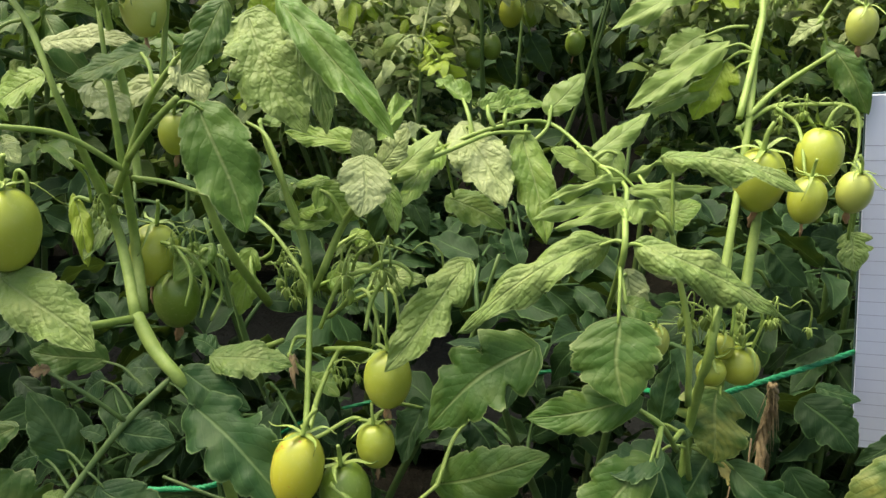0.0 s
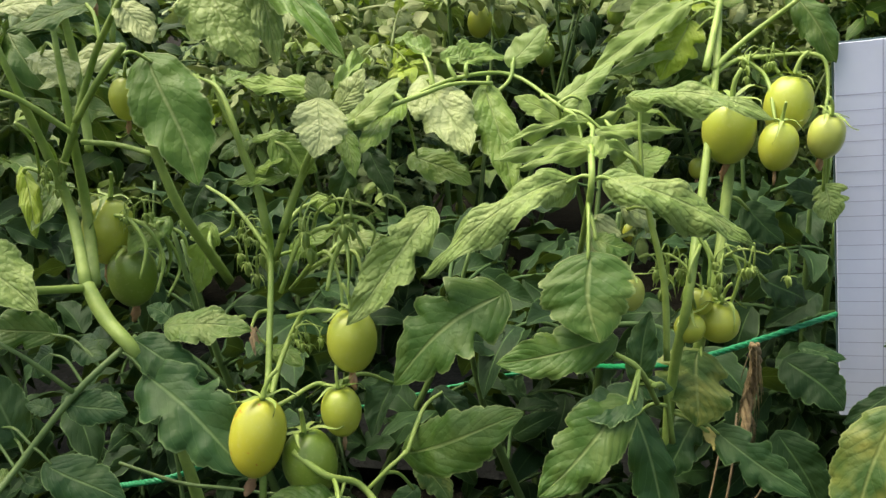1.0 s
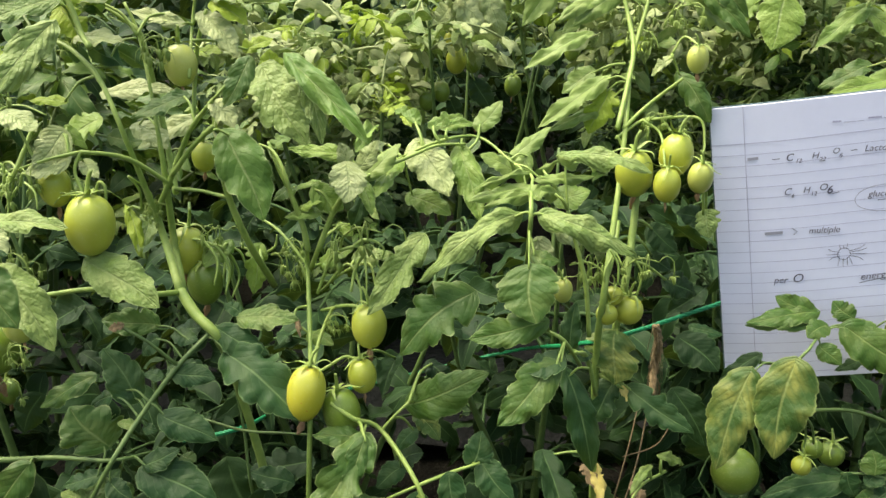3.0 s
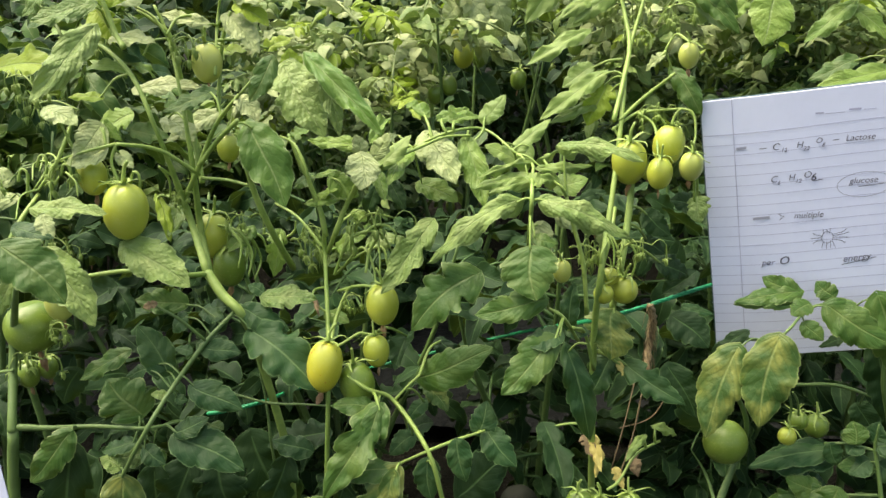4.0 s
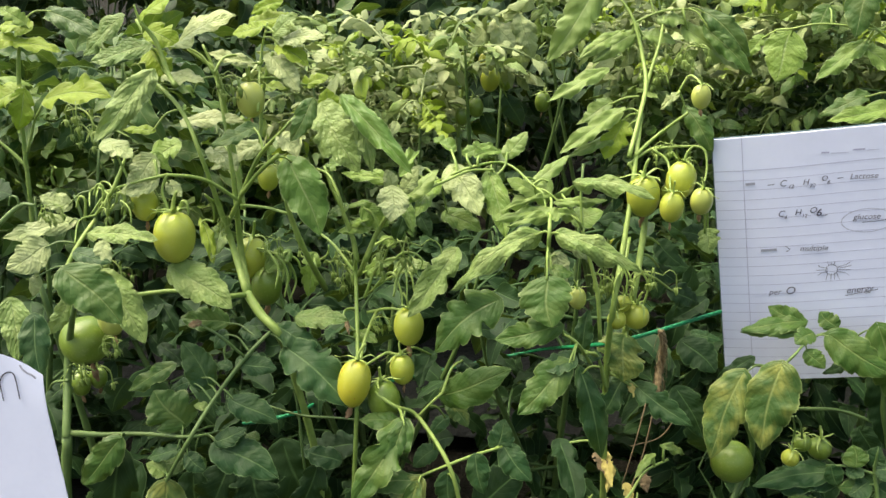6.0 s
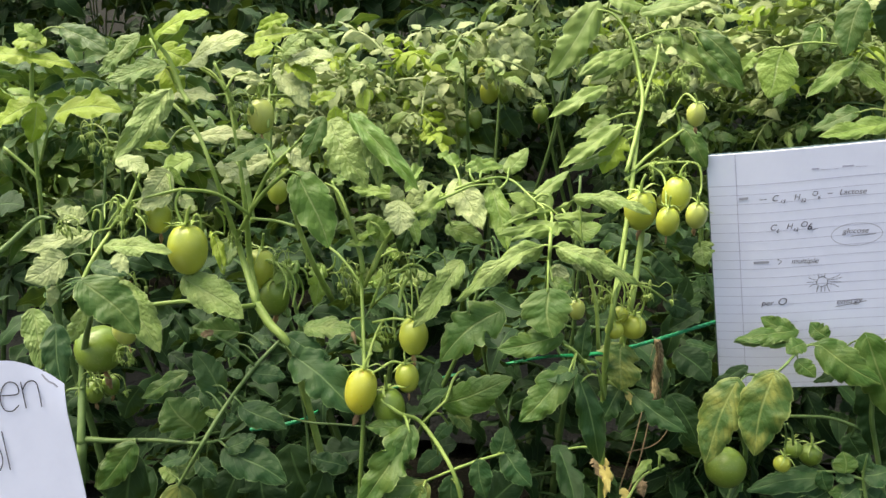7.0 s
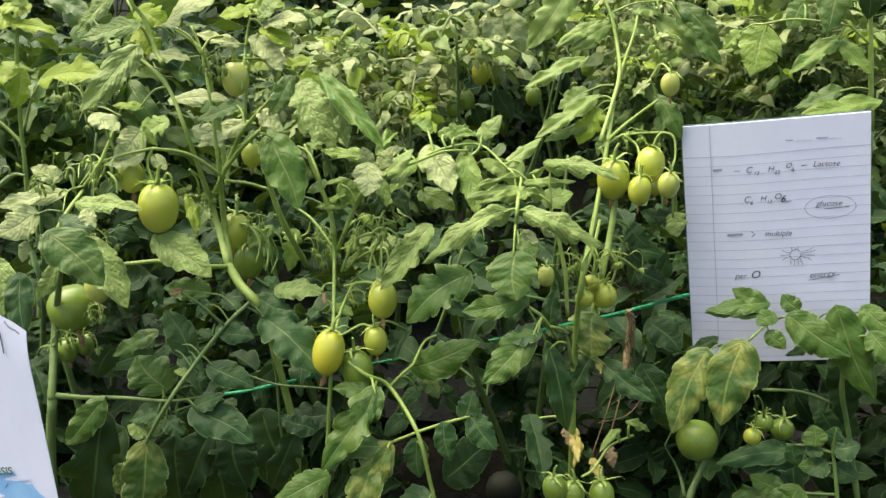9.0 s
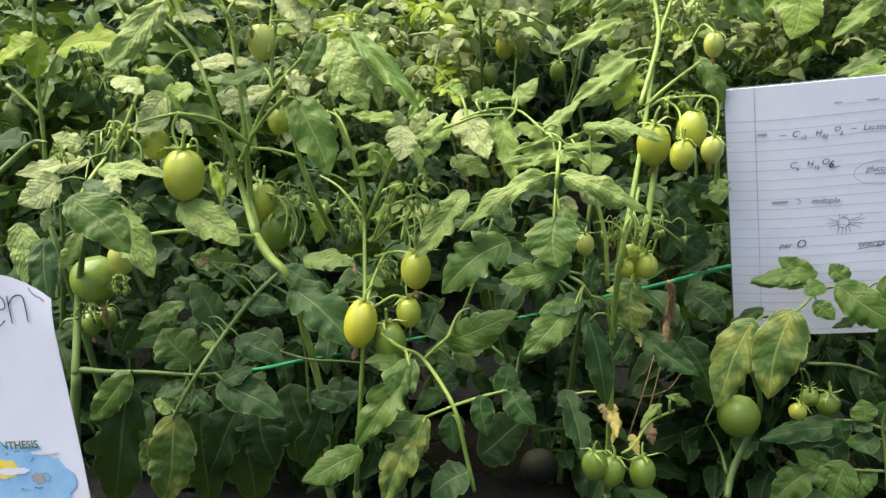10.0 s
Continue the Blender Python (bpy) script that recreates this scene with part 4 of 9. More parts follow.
def build_lower_left_plant():
    p = thing("tomato_plant", -0.237, 0.517, 0.0, "tomato plant with dark leaves and green fruit beside a sign", "plant", "front row of tomato plants")
    stem(p, [(-0.237, 0.517, 0.0, 0.0060), (-0.245, 0.497, 0.176, 0.0052), (-0.257, 0.467, 0.352, 0.0047)], "stem", STEM_SHADED)
    stem(p, [(-0.211, 0.478, 0.622, 0.002335), (-0.262, 0.530, 0.546, 0.0038), (-0.252, 0.490, 0.483, 0.0042), (-0.251, 0.487, 0.475, 0.0048)], "branch", STEM_SHADED)
    stem(p, [(-0.251, 0.487, 0.475, 0.0048), (-0.260, 0.482, 0.416, 0.0052), (-0.257, 0.467, 0.352, 0.0054)], "stem", STEM_SHADED)
    stem(p, [(-0.250, 0.489, 0.478, 0.003354), (-0.222, 0.497, 0.473, 0.00274), (-0.185, 0.507, 0.470, 0.002119), (-0.131, 0.497, 0.476, 0.001658), (-0.111, 0.531, 0.464, 0.00129)], "branch", STEM_SHADED)
    stem(p, [(-0.059, 0.570, 0.564, 0.001712), (-0.083, 0.537, 0.542, 0.002092), (-0.109, 0.510, 0.508, 0.002068), (-0.118, 0.474, 0.490, 0.002004), (-0.149, 0.471, 0.439, 0.00164), (-0.160, 0.467, 0.411, 0.00124)], "branch", STEM_SHADED)
    stem(p, [(-0.211, 0.478, 0.622, 0.001945), (-0.215, 0.497, 0.638, 0.001582), (-0.219, 0.528, 0.648, 0.001633), (-0.204, 0.543, 0.664, 0.001234), (-0.188, 0.546, 0.681, 0.001226)], "branch", STEM_SHADED)
    stem(p, [(-0.204, 0.552, 0.696, 0.001026), (-0.227, 0.576, 0.698, 0.0008457), (-0.245, 0.586, 0.693, 0.0008591), (-0.234, 0.562, 0.684, 0.0006286)], "branch")
    stem(p, [(-0.200, 0.549, 0.697, 0.001022), (-0.210, 0.564, 0.705, 0.0008305), (-0.234, 0.589, 0.701, 0.0008567), (-0.230, 0.569, 0.691, 0.0006313)], "branch")
    stem(p, [(-0.198, 0.545, 0.692, 0.001019), (-0.205, 0.542, 0.681, 0.0008171), (-0.206, 0.538, 0.671, 0.000612)], "branch")
    stem(p, [(-0.188, 0.540, 0.697, 0.001009), (-0.178, 0.535, 0.690, 0.0008034), (-0.176, 0.531, 0.677, 0.000603)], "branch")
    stem(p, [(-0.220, 0.548, 0.680, 0.001031), (-0.238, 0.547, 0.674, 0.000828), (-0.229, 0.520, 0.661, 0.0006049)], "branch")
    leaflet(p, (-0.116, 0.521, 0.585), (-0.13, 0.523, 0.581), (-0.256, -0.875, 0.41), 0.99, 5, LEAF_DRY, "leaf")
    stem(p, [(-0.083, 0.537, 0.542, 0.0016), (-0.100, 0.525, 0.569, 0.0014), (-0.119, 0.521, 0.584, 0.0012)], "leaf_stalk", STEM_SHADED, 5, 0)
    truss(p, (-0.263, 0.531, 0.513), 0.0483, 0, 1)
    truss(p, (-0.222, 0.525, 0.551), 0.0412, 0, 2)
    truss(p, (-0.192, 0.529, 0.626), 0.0401, 180, 3)
    tomato(p, (-0.252, 0.545, 0.55), 0.0246, FRUIT_GREEN, "round", (7, -4), 280, None, True, "")
    tomato(p, (-0.217, 0.539, 0.575), 0.0120, FRUIT_PALE, "plum", (-5, 3), 140, None, True, "")
    tomato(p, (-0.274, 0.557, 0.494), 0.0103, FRUIT_GREEN, "plum", (6, -2), 240, 1, True, "")
    tomato(p, (-0.261, 0.569, 0.495), 0.0092, FRUIT_GREEN, "plum", (5, 0), 30, 2, True, "")
    # Dim blades behind the front ones: shade put into their green.
    leaflet(p, (-0.202, 0.612, 0.561), (-0.239, 0.606, 0.542), (-0.229, -0.722, 0.653), 1.42, 4, LEAF_DEEP_SHADED, "leaf")
    leaflet(p, (-0.213, 0.62, 0.564), (-0.182, 0.604, 0.532), (0.451, -0.541, 0.71), 0.96, 3, LEAF_DEEP_SHADED, "leaf")
    leaflet(p, (-0.211, 0.617, 0.512), (-0.18, 0.604, 0.492), (0.305, -0.507, 0.806), 0.85, 1, LEAF_DEEP_SHADED, "leaf")
    leaflet(p, (-0.281, 0.548, 0.498), (-0.294, 0.525, 0.488), (0.288, -0.531, 0.797), 1.49, 2, LEAF_DEEP_SHADED, "leaf")
    stem(p, [(-0.258, 0.514, 0.521, 0.0016), (-0.269, 0.527, 0.514, 0.0014), (-0.282, 0.545, 0.497, 0.0012)], "leaf_stalk", STEM_SHADED, 5, 0)
    leaflet(p, (-0.315, 0.554, 0.479), (-0.286, 0.521, 0.445), (0.449, -0.425, 0.786), 0.76, 1, LEAF_DEEP_SHADED, "leaf")
    stem(p, [(-0.258, 0.514, 0.521, 0.0016), (-0.286, 0.530, 0.508, 0.0014), (-0.313, 0.553, 0.477, 0.0012)], "leaf_stalk", STEM_SHADED, 5, 0)
    leaflet(p, (-0.120, 0.530, 0.514), (-0.146, 0.540, 0.556), (0.45, -0.76, 0.47), 1.19, 2, LEAF_DULL, "leaf")
    stem(p, [(-0.105, 0.514, 0.513, 0.0010), (-0.113, 0.522, 0.517, 0.0009), (-0.121, 0.530, 0.515, 0.0007)], "leaf_stalk", STEM_SHADED, 5, 0)
    leaflet(p, (-0.095, 0.530, 0.535), (-0.110, 0.530, 0.538), (0.21, -0.46, 0.86), 1.51, 2, LEAF_DULL, "leaf")
    leaflet(p, (-0.085, 0.535, 0.537), (-0.052, 0.535, 0.531), (0.12, -0.74, 0.66), 1.18, 2, LEAF_DULL, "leaf")
    leaflet(p, (-0.091, 0.515, 0.509), (-0.047, 0.510, 0.488), (0.24, -0.70, 0.68), 1.05, 2, LEAF_DULL, "leaf")
    stem(p, [(-0.102, 0.518, 0.518, 0.0010), (-0.096, 0.516, 0.515, 0.0009), (-0.090, 0.515, 0.508, 0.0007)], "leaf_stalk", STEM_SHADED, 5, 0)
    leaflet(p, (-0.115, 0.510, 0.501), (-0.129, 0.510, 0.503), (0.15, -0.45, 0.88), 1.47, 2, LEAF_MOTTLED, "leaf")
    stem(p, [(-0.110, 0.505, 0.505, 0.0010), (-0.112, 0.507, 0.504, 0.0009), (-0.115, 0.510, 0.501, 0.0007)], "leaf_stalk", STEM_SHADED, 5, 0)
    leaflet(p, (-0.106, 0.510, 0.500), (-0.096, 0.510, 0.496), (0.29, -0.45, 0.85), 1.87, 2, LEAF_DULL, "leaf")
    stem(p, [(-0.109, 0.510, 0.508, 0.0010), (-0.107, 0.510, 0.505, 0.0009), (-0.105, 0.510, 0.500, 0.0007)], "leaf_stalk", STEM_SHADED, 5, 0)
    leaflet(p, (-0.140, 0.505, 0.483), (-0.167, 0.510, 0.517), (0.49, -0.72, 0.50), 1.90, 1, LEAF_MID, "leaf")
    stem(p, [(-0.139, 0.498, 0.475, 0.0010), (-0.139, 0.502, 0.480, 0.0009), (-0.141, 0.505, 0.484, 0.0007)], "leaf_stalk", STEM_SHADED, 5, 0)
    leaflet(p, (-0.106, 0.500, 0.467), (-0.043, 0.489, 0.441), (0.18, -0.66, 0.73), 1.05, 0, LEAF_DULL, "leaf")
    stem(p, [(-0.122, 0.512, 0.471, 0.0010), (-0.114, 0.506, 0.472, 0.0009), (-0.104, 0.500, 0.466, 0.0007)], "leaf_stalk", STEM_SHADED, 5, 0)
    leaflet(p, (-0.106, 0.500, 0.470), (-0.076, 0.505, 0.483), (-0.25, -0.58, 0.78), 1.25, 2, LEAF_DULL, "leaf")
    stem(p, [(-0.122, 0.512, 0.471, 0.0010), (-0.114, 0.506, 0.473, 0.0009), (-0.105, 0.500, 0.470, 0.0007)], "leaf_stalk", STEM_SHADED, 5, 0)
    leaflet(p, (-0.133, 0.490, 0.460), (-0.113, 0.485, 0.447), (0.27, -0.64, 0.72), 1.46, 2, LEAF_DULL, "leaf")
    stem(p, [(-0.131, 0.497, 0.476, 0.0010), (-0.132, 0.493, 0.470, 0.0009), (-0.132, 0.490, 0.459, 0.0007)], "leaf_stalk", STEM_SHADED, 5, 0)
    leaflet(p, (-0.141, 0.490, 0.465), (-0.173, 0.490, 0.455), (-0.26, -0.48, 0.84), 1.03, 0, LEAF_DULL, "leaf")
    stem(p, [(-0.139, 0.498, 0.475, 0.0010), (-0.140, 0.494, 0.472, 0.0009), (-0.142, 0.490, 0.465, 0.0007)], "leaf_stalk", STEM_SHADED, 5, 0)
    leaflet(p, (-0.152, 0.480, 0.446), (-0.169, 0.480, 0.456), (0.45, -0.42, 0.78), 1.78, 2, LEAF_MOTTLED, "leaf")
    stem(p, [(-0.145, 0.471, 0.446, 0.0010), (-0.148, 0.476, 0.448, 0.0009), (-0.153, 0.480, 0.446, 0.0007)], "leaf_stalk", STEM_SHADED, 5, 0)
    leaflet(p, (-0.047, 0.555, 0.544), (0.021, 0.524, 0.499), (0.15, -0.70, 0.70), 0.96, 5, LEAF_DULL, "leaf")
    stem(p, [(-0.066, 0.561, 0.558, 0.0010), (-0.057, 0.558, 0.555, 0.0009), (-0.044, 0.554, 0.542, 0.0007)], "leaf_stalk", STEM_SHADED, 5, 0)
    leaflet(p, (-0.056, 0.565, 0.562), (-0.013, 0.560, 0.542), (0.20, -0.75, 0.64), 1.04, 2, LEAF_DULL, "leaf")
    stem(p, [(-0.062, 0.565, 0.561, 0.0010), (-0.059, 0.565, 0.562, 0.0009), (-0.055, 0.565, 0.561, 0.0007)], "leaf_stalk", STEM_SHADED, 5, 0)
    leaflet(p, (-0.142, 0.535, 0.635), (-0.081, 0.514, 0.602), (0.14, -0.70, 0.70), 0.99, 0, LEAF_MOTTLED, "leaf")
    leaflet(p, (-0.195, 0.500, 0.640), (-0.149, 0.474, 0.583), (0.37, -0.69, 0.62), 0.87, 0, LEAF_MOTTLED, "leaf")
    stem(p, [(-0.215, 0.497, 0.638, 0.0010), (-0.205, 0.498, 0.642, 0.0009), (-0.193, 0.499, 0.638, 0.0007)], "leaf_stalk", STEM_SHADED, 5, 0)
    leaflet(p, (-0.182, 0.430, 0.670), (-0.135, 0.420, 0.627), (0.39, -0.70, 0.60), 1.18, 0, LEAF_MID, "leaf")
    leaflet(p, (-0.191, 0.460, 0.674), (-0.160, 0.460, 0.665), (0.25, -0.48, 0.84), 1.09, 2, LEAF_DULL, "leaf")
    leaflet(p, (-0.173, 0.470, 0.680), (-0.161, 0.460, 0.664), (0.41, -0.60, 0.69), 1.27, 2, LEAF_PALE, "leaf")
    leaflet(p, (-0.210, 0.520, 0.672), (-0.141, 0.510, 0.668), (-0.02, -0.47, 0.88), 0.64, 0, LEAF_MOTTLED, "leaf")
    stem(p, [(-0.206, 0.538, 0.671, 0.0010), (-0.208, 0.529, 0.674, 0.0009), (-0.207, 0.520, 0.672, 0.0007)], "leaf_stalk", STEM_SHADED, 5, 0)
    leaflet(p, (-0.251, 0.510, 0.661), (-0.281, 0.489, 0.645), (0.34, -0.83, 0.45), 1.51, 0, LEAF_PALE, "leaf")
    stem(p, [(-0.229, 0.520, 0.661, 0.0010), (-0.240, 0.515, 0.664, 0.0009), (-0.252, 0.509, 0.660, 0.0007)], "leaf_stalk", STEM_SHADED, 5, 0)
    leaflet(p, (-0.254, 0.560, 0.668), (-0.308, 0.528, 0.661), (0.21, -0.54, 0.81), 0.79, 0, LEAF_PALE, "leaf")
    stem(p, [(-0.238, 0.547, 0.674, 0.0010), (-0.246, 0.554, 0.674, 0.0009), (-0.257, 0.559, 0.667, 0.0007)], "leaf_stalk", STEM_SHADED, 5, 0)
    leaflet(p, (-0.266, 0.580, 0.678), (-0.290, 0.570, 0.692), (0.59, -0.40, 0.70), 1.63, 0, LEAF_PALE, "leaf")
    stem(p, [(-0.245, 0.586, 0.693, 0.0010), (-0.256, 0.583, 0.690, 0.0009), (-0.267, 0.580, 0.679, 0.0007)], "leaf_stalk", STEM_SHADED, 5, 0)
    leaflet(p, (-0.259, 0.500, 0.635), (-0.268, 0.500, 0.615), (-0.07, -1.00, 0.03), 1.19, 2, LEAF_PALE, "leaf")
    stem(p, [(-0.216, 0.506, 0.641, 0.0010), (-0.238, 0.503, 0.644, 0.0009), (-0.260, 0.500, 0.634, 0.0007)], "leaf_stalk", STEM_SHADED, 5, 0)
    leaflet(p, (-0.496, 0.750, 0.641), (-0.450, 0.750, 0.640), (0.02, -0.51, 0.86), 2.00, 0, LEAF_DEEP_SHADED, "leaf")
    leaflet(p, (-0.141, 0.530, 0.517), (-0.164, 0.530, 0.503), (-0.42, -0.58, 0.70), 1.26, 2, LEAF_DULL, "leaf")
    stem(p, [(-0.109, 0.510, 0.508, 0.0010), (-0.125, 0.520, 0.518, 0.0009), (-0.142, 0.530, 0.516, 0.0007)], "leaf_stalk", STEM_SHADED, 5, 0)
    leaflet(p, (-0.113, 0.570, 0.563), (-0.156, 0.560, 0.572), (0.30, -0.75, 0.59), 0.99, 1, LEAF_MID, "leaf")
    stem(p, [(-0.073, 0.551, 0.551, 0.0010), (-0.093, 0.561, 0.564, 0.0009), (-0.114, 0.570, 0.563, 0.0007)], "leaf_stalk", STEM_SHADED, 5, 0)
    leaflet(p, (-0.075, 0.570, 0.562), (-0.102, 0.570, 0.553), (-0.25, -0.54, 0.81), 1.48, 2, LEAF_DULL, "leaf")
    stem(p, [(-0.062, 0.565, 0.561, 0.0010), (-0.069, 0.568, 0.563, 0.0009), (-0.076, 0.570, 0.561, 0.0007)], "leaf_stalk", STEM_SHADED, 5, 0)
    leaflet(p, (-0.109, 0.560, 0.556), (-0.125, 0.560, 0.540), (-0.49, -0.72, 0.49), 1.80, 2, LEAF_DULL, "leaf")
    stem(p, [(-0.080, 0.542, 0.545, 0.0010), (-0.094, 0.551, 0.556, 0.0009), (-0.110, 0.560, 0.555, 0.0007)], "leaf_stalk", STEM_SHADED, 5, 0)
    leaflet(p, (-0.187, 0.385, 0.647), (-0.174, 0.361, 0.605), (0.49, -0.67, 0.55), 0.89, 2, LEAF_DULL, "leaf")
    leaflet(p, (-0.206, 0.390, 0.658), (-0.193, 0.364, 0.618), (0.50, -0.64, 0.58), 0.88, 0, LEAF_MOTTLED, "leaf")
    leaflet(p, (-0.229, 0.500, 0.614), (-0.252, 0.490, 0.581), (0.23, -0.96, 0.14), 0.79, 0, LEAF_MOTTLED, "leaf")
    stem(p, [(-0.226, 0.493, 0.600, 0.0010), (-0.227, 0.496, 0.609, 0.0009), (-0.230, 0.500, 0.612, 0.0007)], "leaf_stalk", STEM_SHADED, 5, 0)
    leaflet(p, (-0.211, 0.510, 0.441), (-0.246, 0.489, 0.322), (0.31, -0.95, 0.08), 0.87, 5, LEAF_DEEP_SHADED, "leaf")
    stem(p, [(-0.206, 0.501, 0.472, 0.0010), (-0.209, 0.506, 0.461, 0.0009), (-0.213, 0.509, 0.436, 0.0007)], "leaf_stalk", STEM_SHADED, 5, 0)
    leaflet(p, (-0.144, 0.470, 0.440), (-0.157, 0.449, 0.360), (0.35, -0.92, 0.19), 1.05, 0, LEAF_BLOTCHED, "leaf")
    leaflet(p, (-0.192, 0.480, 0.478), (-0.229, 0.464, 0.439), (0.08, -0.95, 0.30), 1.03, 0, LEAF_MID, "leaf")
    stem(p, [(-0.201, 0.503, 0.471, 0.0010), (-0.196, 0.491, 0.479, 0.0009), (-0.193, 0.479, 0.477, 0.0007)], "leaf_stalk", STEM_SHADED, 5, 0)
    leaflet(p, (-0.225, 0.560, 0.498), (-0.241, 0.550, 0.467), (0.24, -0.95, 0.20), 1.64, 2, LEAF_DEEP_SHADED, "leaf")
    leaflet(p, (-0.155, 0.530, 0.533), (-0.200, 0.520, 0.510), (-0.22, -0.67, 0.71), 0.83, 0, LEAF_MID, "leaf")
    leaflet(p, (-0.168, 0.570, 0.383), (-0.171, 0.549, 0.284), (0.40, -0.90, 0.18), 0.86, 5, LEAF_DEEP_SHADED, "leaf")
    leaflet(p, (-0.131, 0.590, 0.389), (-0.127, 0.569, 0.274), (0.39, -0.90, 0.18), 0.97, 5, LEAF_DEEP_SHADED, "leaf")
    leaflet(p, (-0.078, 0.610, 0.402), (-0.054, 0.589, 0.304), (0.41, -0.87, 0.28), 1.15, 5, LEAF_DEEP_SHADED, "leaf")
    leaflet(p, (-0.001, 0.610, 0.408), (-0.062, 0.599, 0.398), (-0.06, -0.51, 0.86), 1.10, 5, LEAF_DEEP_SHADED, "leaf")
    leaflet(p, (-0.127, 0.530, 0.523), (-0.129, 0.525, 0.508), (0.32, -0.91, 0.28), 1.39, 2, LEAF_DULL, "leaf")
    stem(p, [(-0.102, 0.518, 0.518, 0.0010), (-0.115, 0.524, 0.525, 0.0009), (-0.128, 0.530, 0.522, 0.0007)], "leaf_stalk", STEM_SHADED, 5, 0)
    leaflet(p, (-0.105, 0.520, 0.496), (-0.110, 0.515, 0.489), (-0.03, -0.79, 0.62), 1.89, 2, LEAF_DULL, "leaf")
    stem(p, [(-0.109, 0.510, 0.508, 0.0010), (-0.107, 0.515, 0.504, 0.0009), (-0.106, 0.520, 0.496, 0.0007)], "leaf_stalk", STEM_SHADED, 5, 0)
    leaflet(p, (-0.092, 0.560, 0.561), (-0.071, 0.555, 0.556), (0.08, -0.46, 0.89), 1.55, 2, LEAF_DULL, "leaf")
    stem(p, [(-0.073, 0.551, 0.551, 0.0010), (-0.082, 0.556, 0.559, 0.0009), (-0.091, 0.560, 0.561, 0.0007)], "leaf_stalk", STEM_SHADED, 5, 0)
    leaflet(p, (-0.093, 0.545, 0.536), (-0.056, 0.540, 0.527), (0.14, -0.46, 0.87), 1.33, 0, LEAF_DULL, "leaf")
    stem(p, [(-0.087, 0.533, 0.537, 0.0010), (-0.090, 0.539, 0.538, 0.0009), (-0.092, 0.545, 0.535, 0.0007)], "leaf_stalk", STEM_SHADED, 5, 0)
    leaflet(p, (-0.082, 0.520, 0.468), (-0.069, 0.515, 0.465), (0.04, -0.39, 0.92), 1.71, 2, LEAF_MID, "leaf")
    stem(p, [(-0.111, 0.531, 0.464, 0.0010), (-0.097, 0.526, 0.470, 0.0009), (-0.082, 0.520, 0.467, 0.0007)], "leaf_stalk", STEM_SHADED, 5, 0)
    leaflet(p, (-0.159, 0.500, 0.441), (-0.143, 0.495, 0.435), (0.16, -0.40, 0.90), 1.87, 2, LEAF_MID, "leaf")
    stem(p, [(-0.149, 0.471, 0.439, 0.0010), (-0.154, 0.485, 0.444, 0.0009), (-0.158, 0.500, 0.440, 0.0007)], "leaf_stalk", STEM_SHADED, 5, 0)
    leaflet(p, (-0.133, 0.505, 0.448), (-0.123, 0.500, 0.435), (0.41, -0.70, 0.58), 1.74, 2, LEAF_MID, "leaf")
    stem(p, [(-0.125, 0.507, 0.473, 0.0010), (-0.129, 0.506, 0.464, 0.0009), (-0.133, 0.505, 0.448, 0.0007)], "leaf_stalk", STEM_SHADED, 5, 0)
    leaflet(p, (-0.139, 0.500, 0.447), (-0.170, 0.489, 0.448), (0.17, -0.45, 0.88), 1.56, 0, LEAF_MOTTLED, "leaf")
    stem(p, [(-0.146, 0.500, 0.474, 0.0010), (-0.143, 0.500, 0.465, 0.0009), (-0.141, 0.500, 0.447, 0.0007)], "leaf_stalk", STEM_SHADED, 5, 0)
    leaflet(p, (-0.157, 0.490, 0.419), (-0.184, 0.469, 0.381), (0.15, -0.91, 0.39), 1.35, 1, LEAF_BLOTCHED, "leaf")
    stem(p, [(-0.155, 0.469, 0.423, 0.0010), (-0.156, 0.479, 0.424, 0.0009), (-0.158, 0.489, 0.417, 0.0007)], "leaf_stalk", STEM_SHADED, 5, 0)
    leaflet(p, (-0.209, 0.505, 0.463), (-0.248, 0.489, 0.423), (0.06, -0.95, 0.32), 0.97, 0, LEAF_MID, "leaf")
    stem(p, [(-0.206, 0.501, 0.472, 0.0010), (-0.208, 0.503, 0.469, 0.0009), (-0.211, 0.504, 0.461, 0.0007)], "leaf_stalk", STEM_SHADED, 5, 0)
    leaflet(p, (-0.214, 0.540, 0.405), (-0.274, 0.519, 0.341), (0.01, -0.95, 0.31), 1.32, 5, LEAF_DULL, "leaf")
    leaflet(p, (-0.127, 0.570, 0.394), (-0.164, 0.549, 0.331), (0.08, -0.96, 0.28), 1.10, 5, LEAF_DEEP_SHADED, "leaf")
    leaflet(p, (-0.108, 0.580, 0.393), (-0.094, 0.559, 0.334), (0.39, -0.84, 0.39), 1.49, 5, LEAF_DEEP_SHADED, "leaf")
    leaflet(p, (-0.031, 0.560, 0.407), (-0.052, 0.550, 0.344), (0.07, -0.99, 0.14), 0.88, 1, LEAF_DEEP_SHADED, "leaf")
    leaflet(p, (-0.005, 0.560, 0.416), (-0.041, 0.560, 0.428), (0.28, -0.46, 0.84), 1.32, 0, LEAF_DULL, "leaf")
    stem(p, [(-0.335, 0.520, 0.654, 0.0032), (-0.317, 0.530, 0.669, 0.0028), (-0.292, 0.540, 0.690, 0.0022), (-0.276, 0.540, 0.691, 0.0012)], "branch", STEM_SHADED)
    stem(p, [(-0.292, 0.540, 0.690, 0.0013), (-0.293, 0.540, 0.698, 0.0012), (-0.299, 0.540, 0.699, 0.0009), (-0.303, 0.540, 0.690, 0.0009)], "branch", STEM_SHADED)
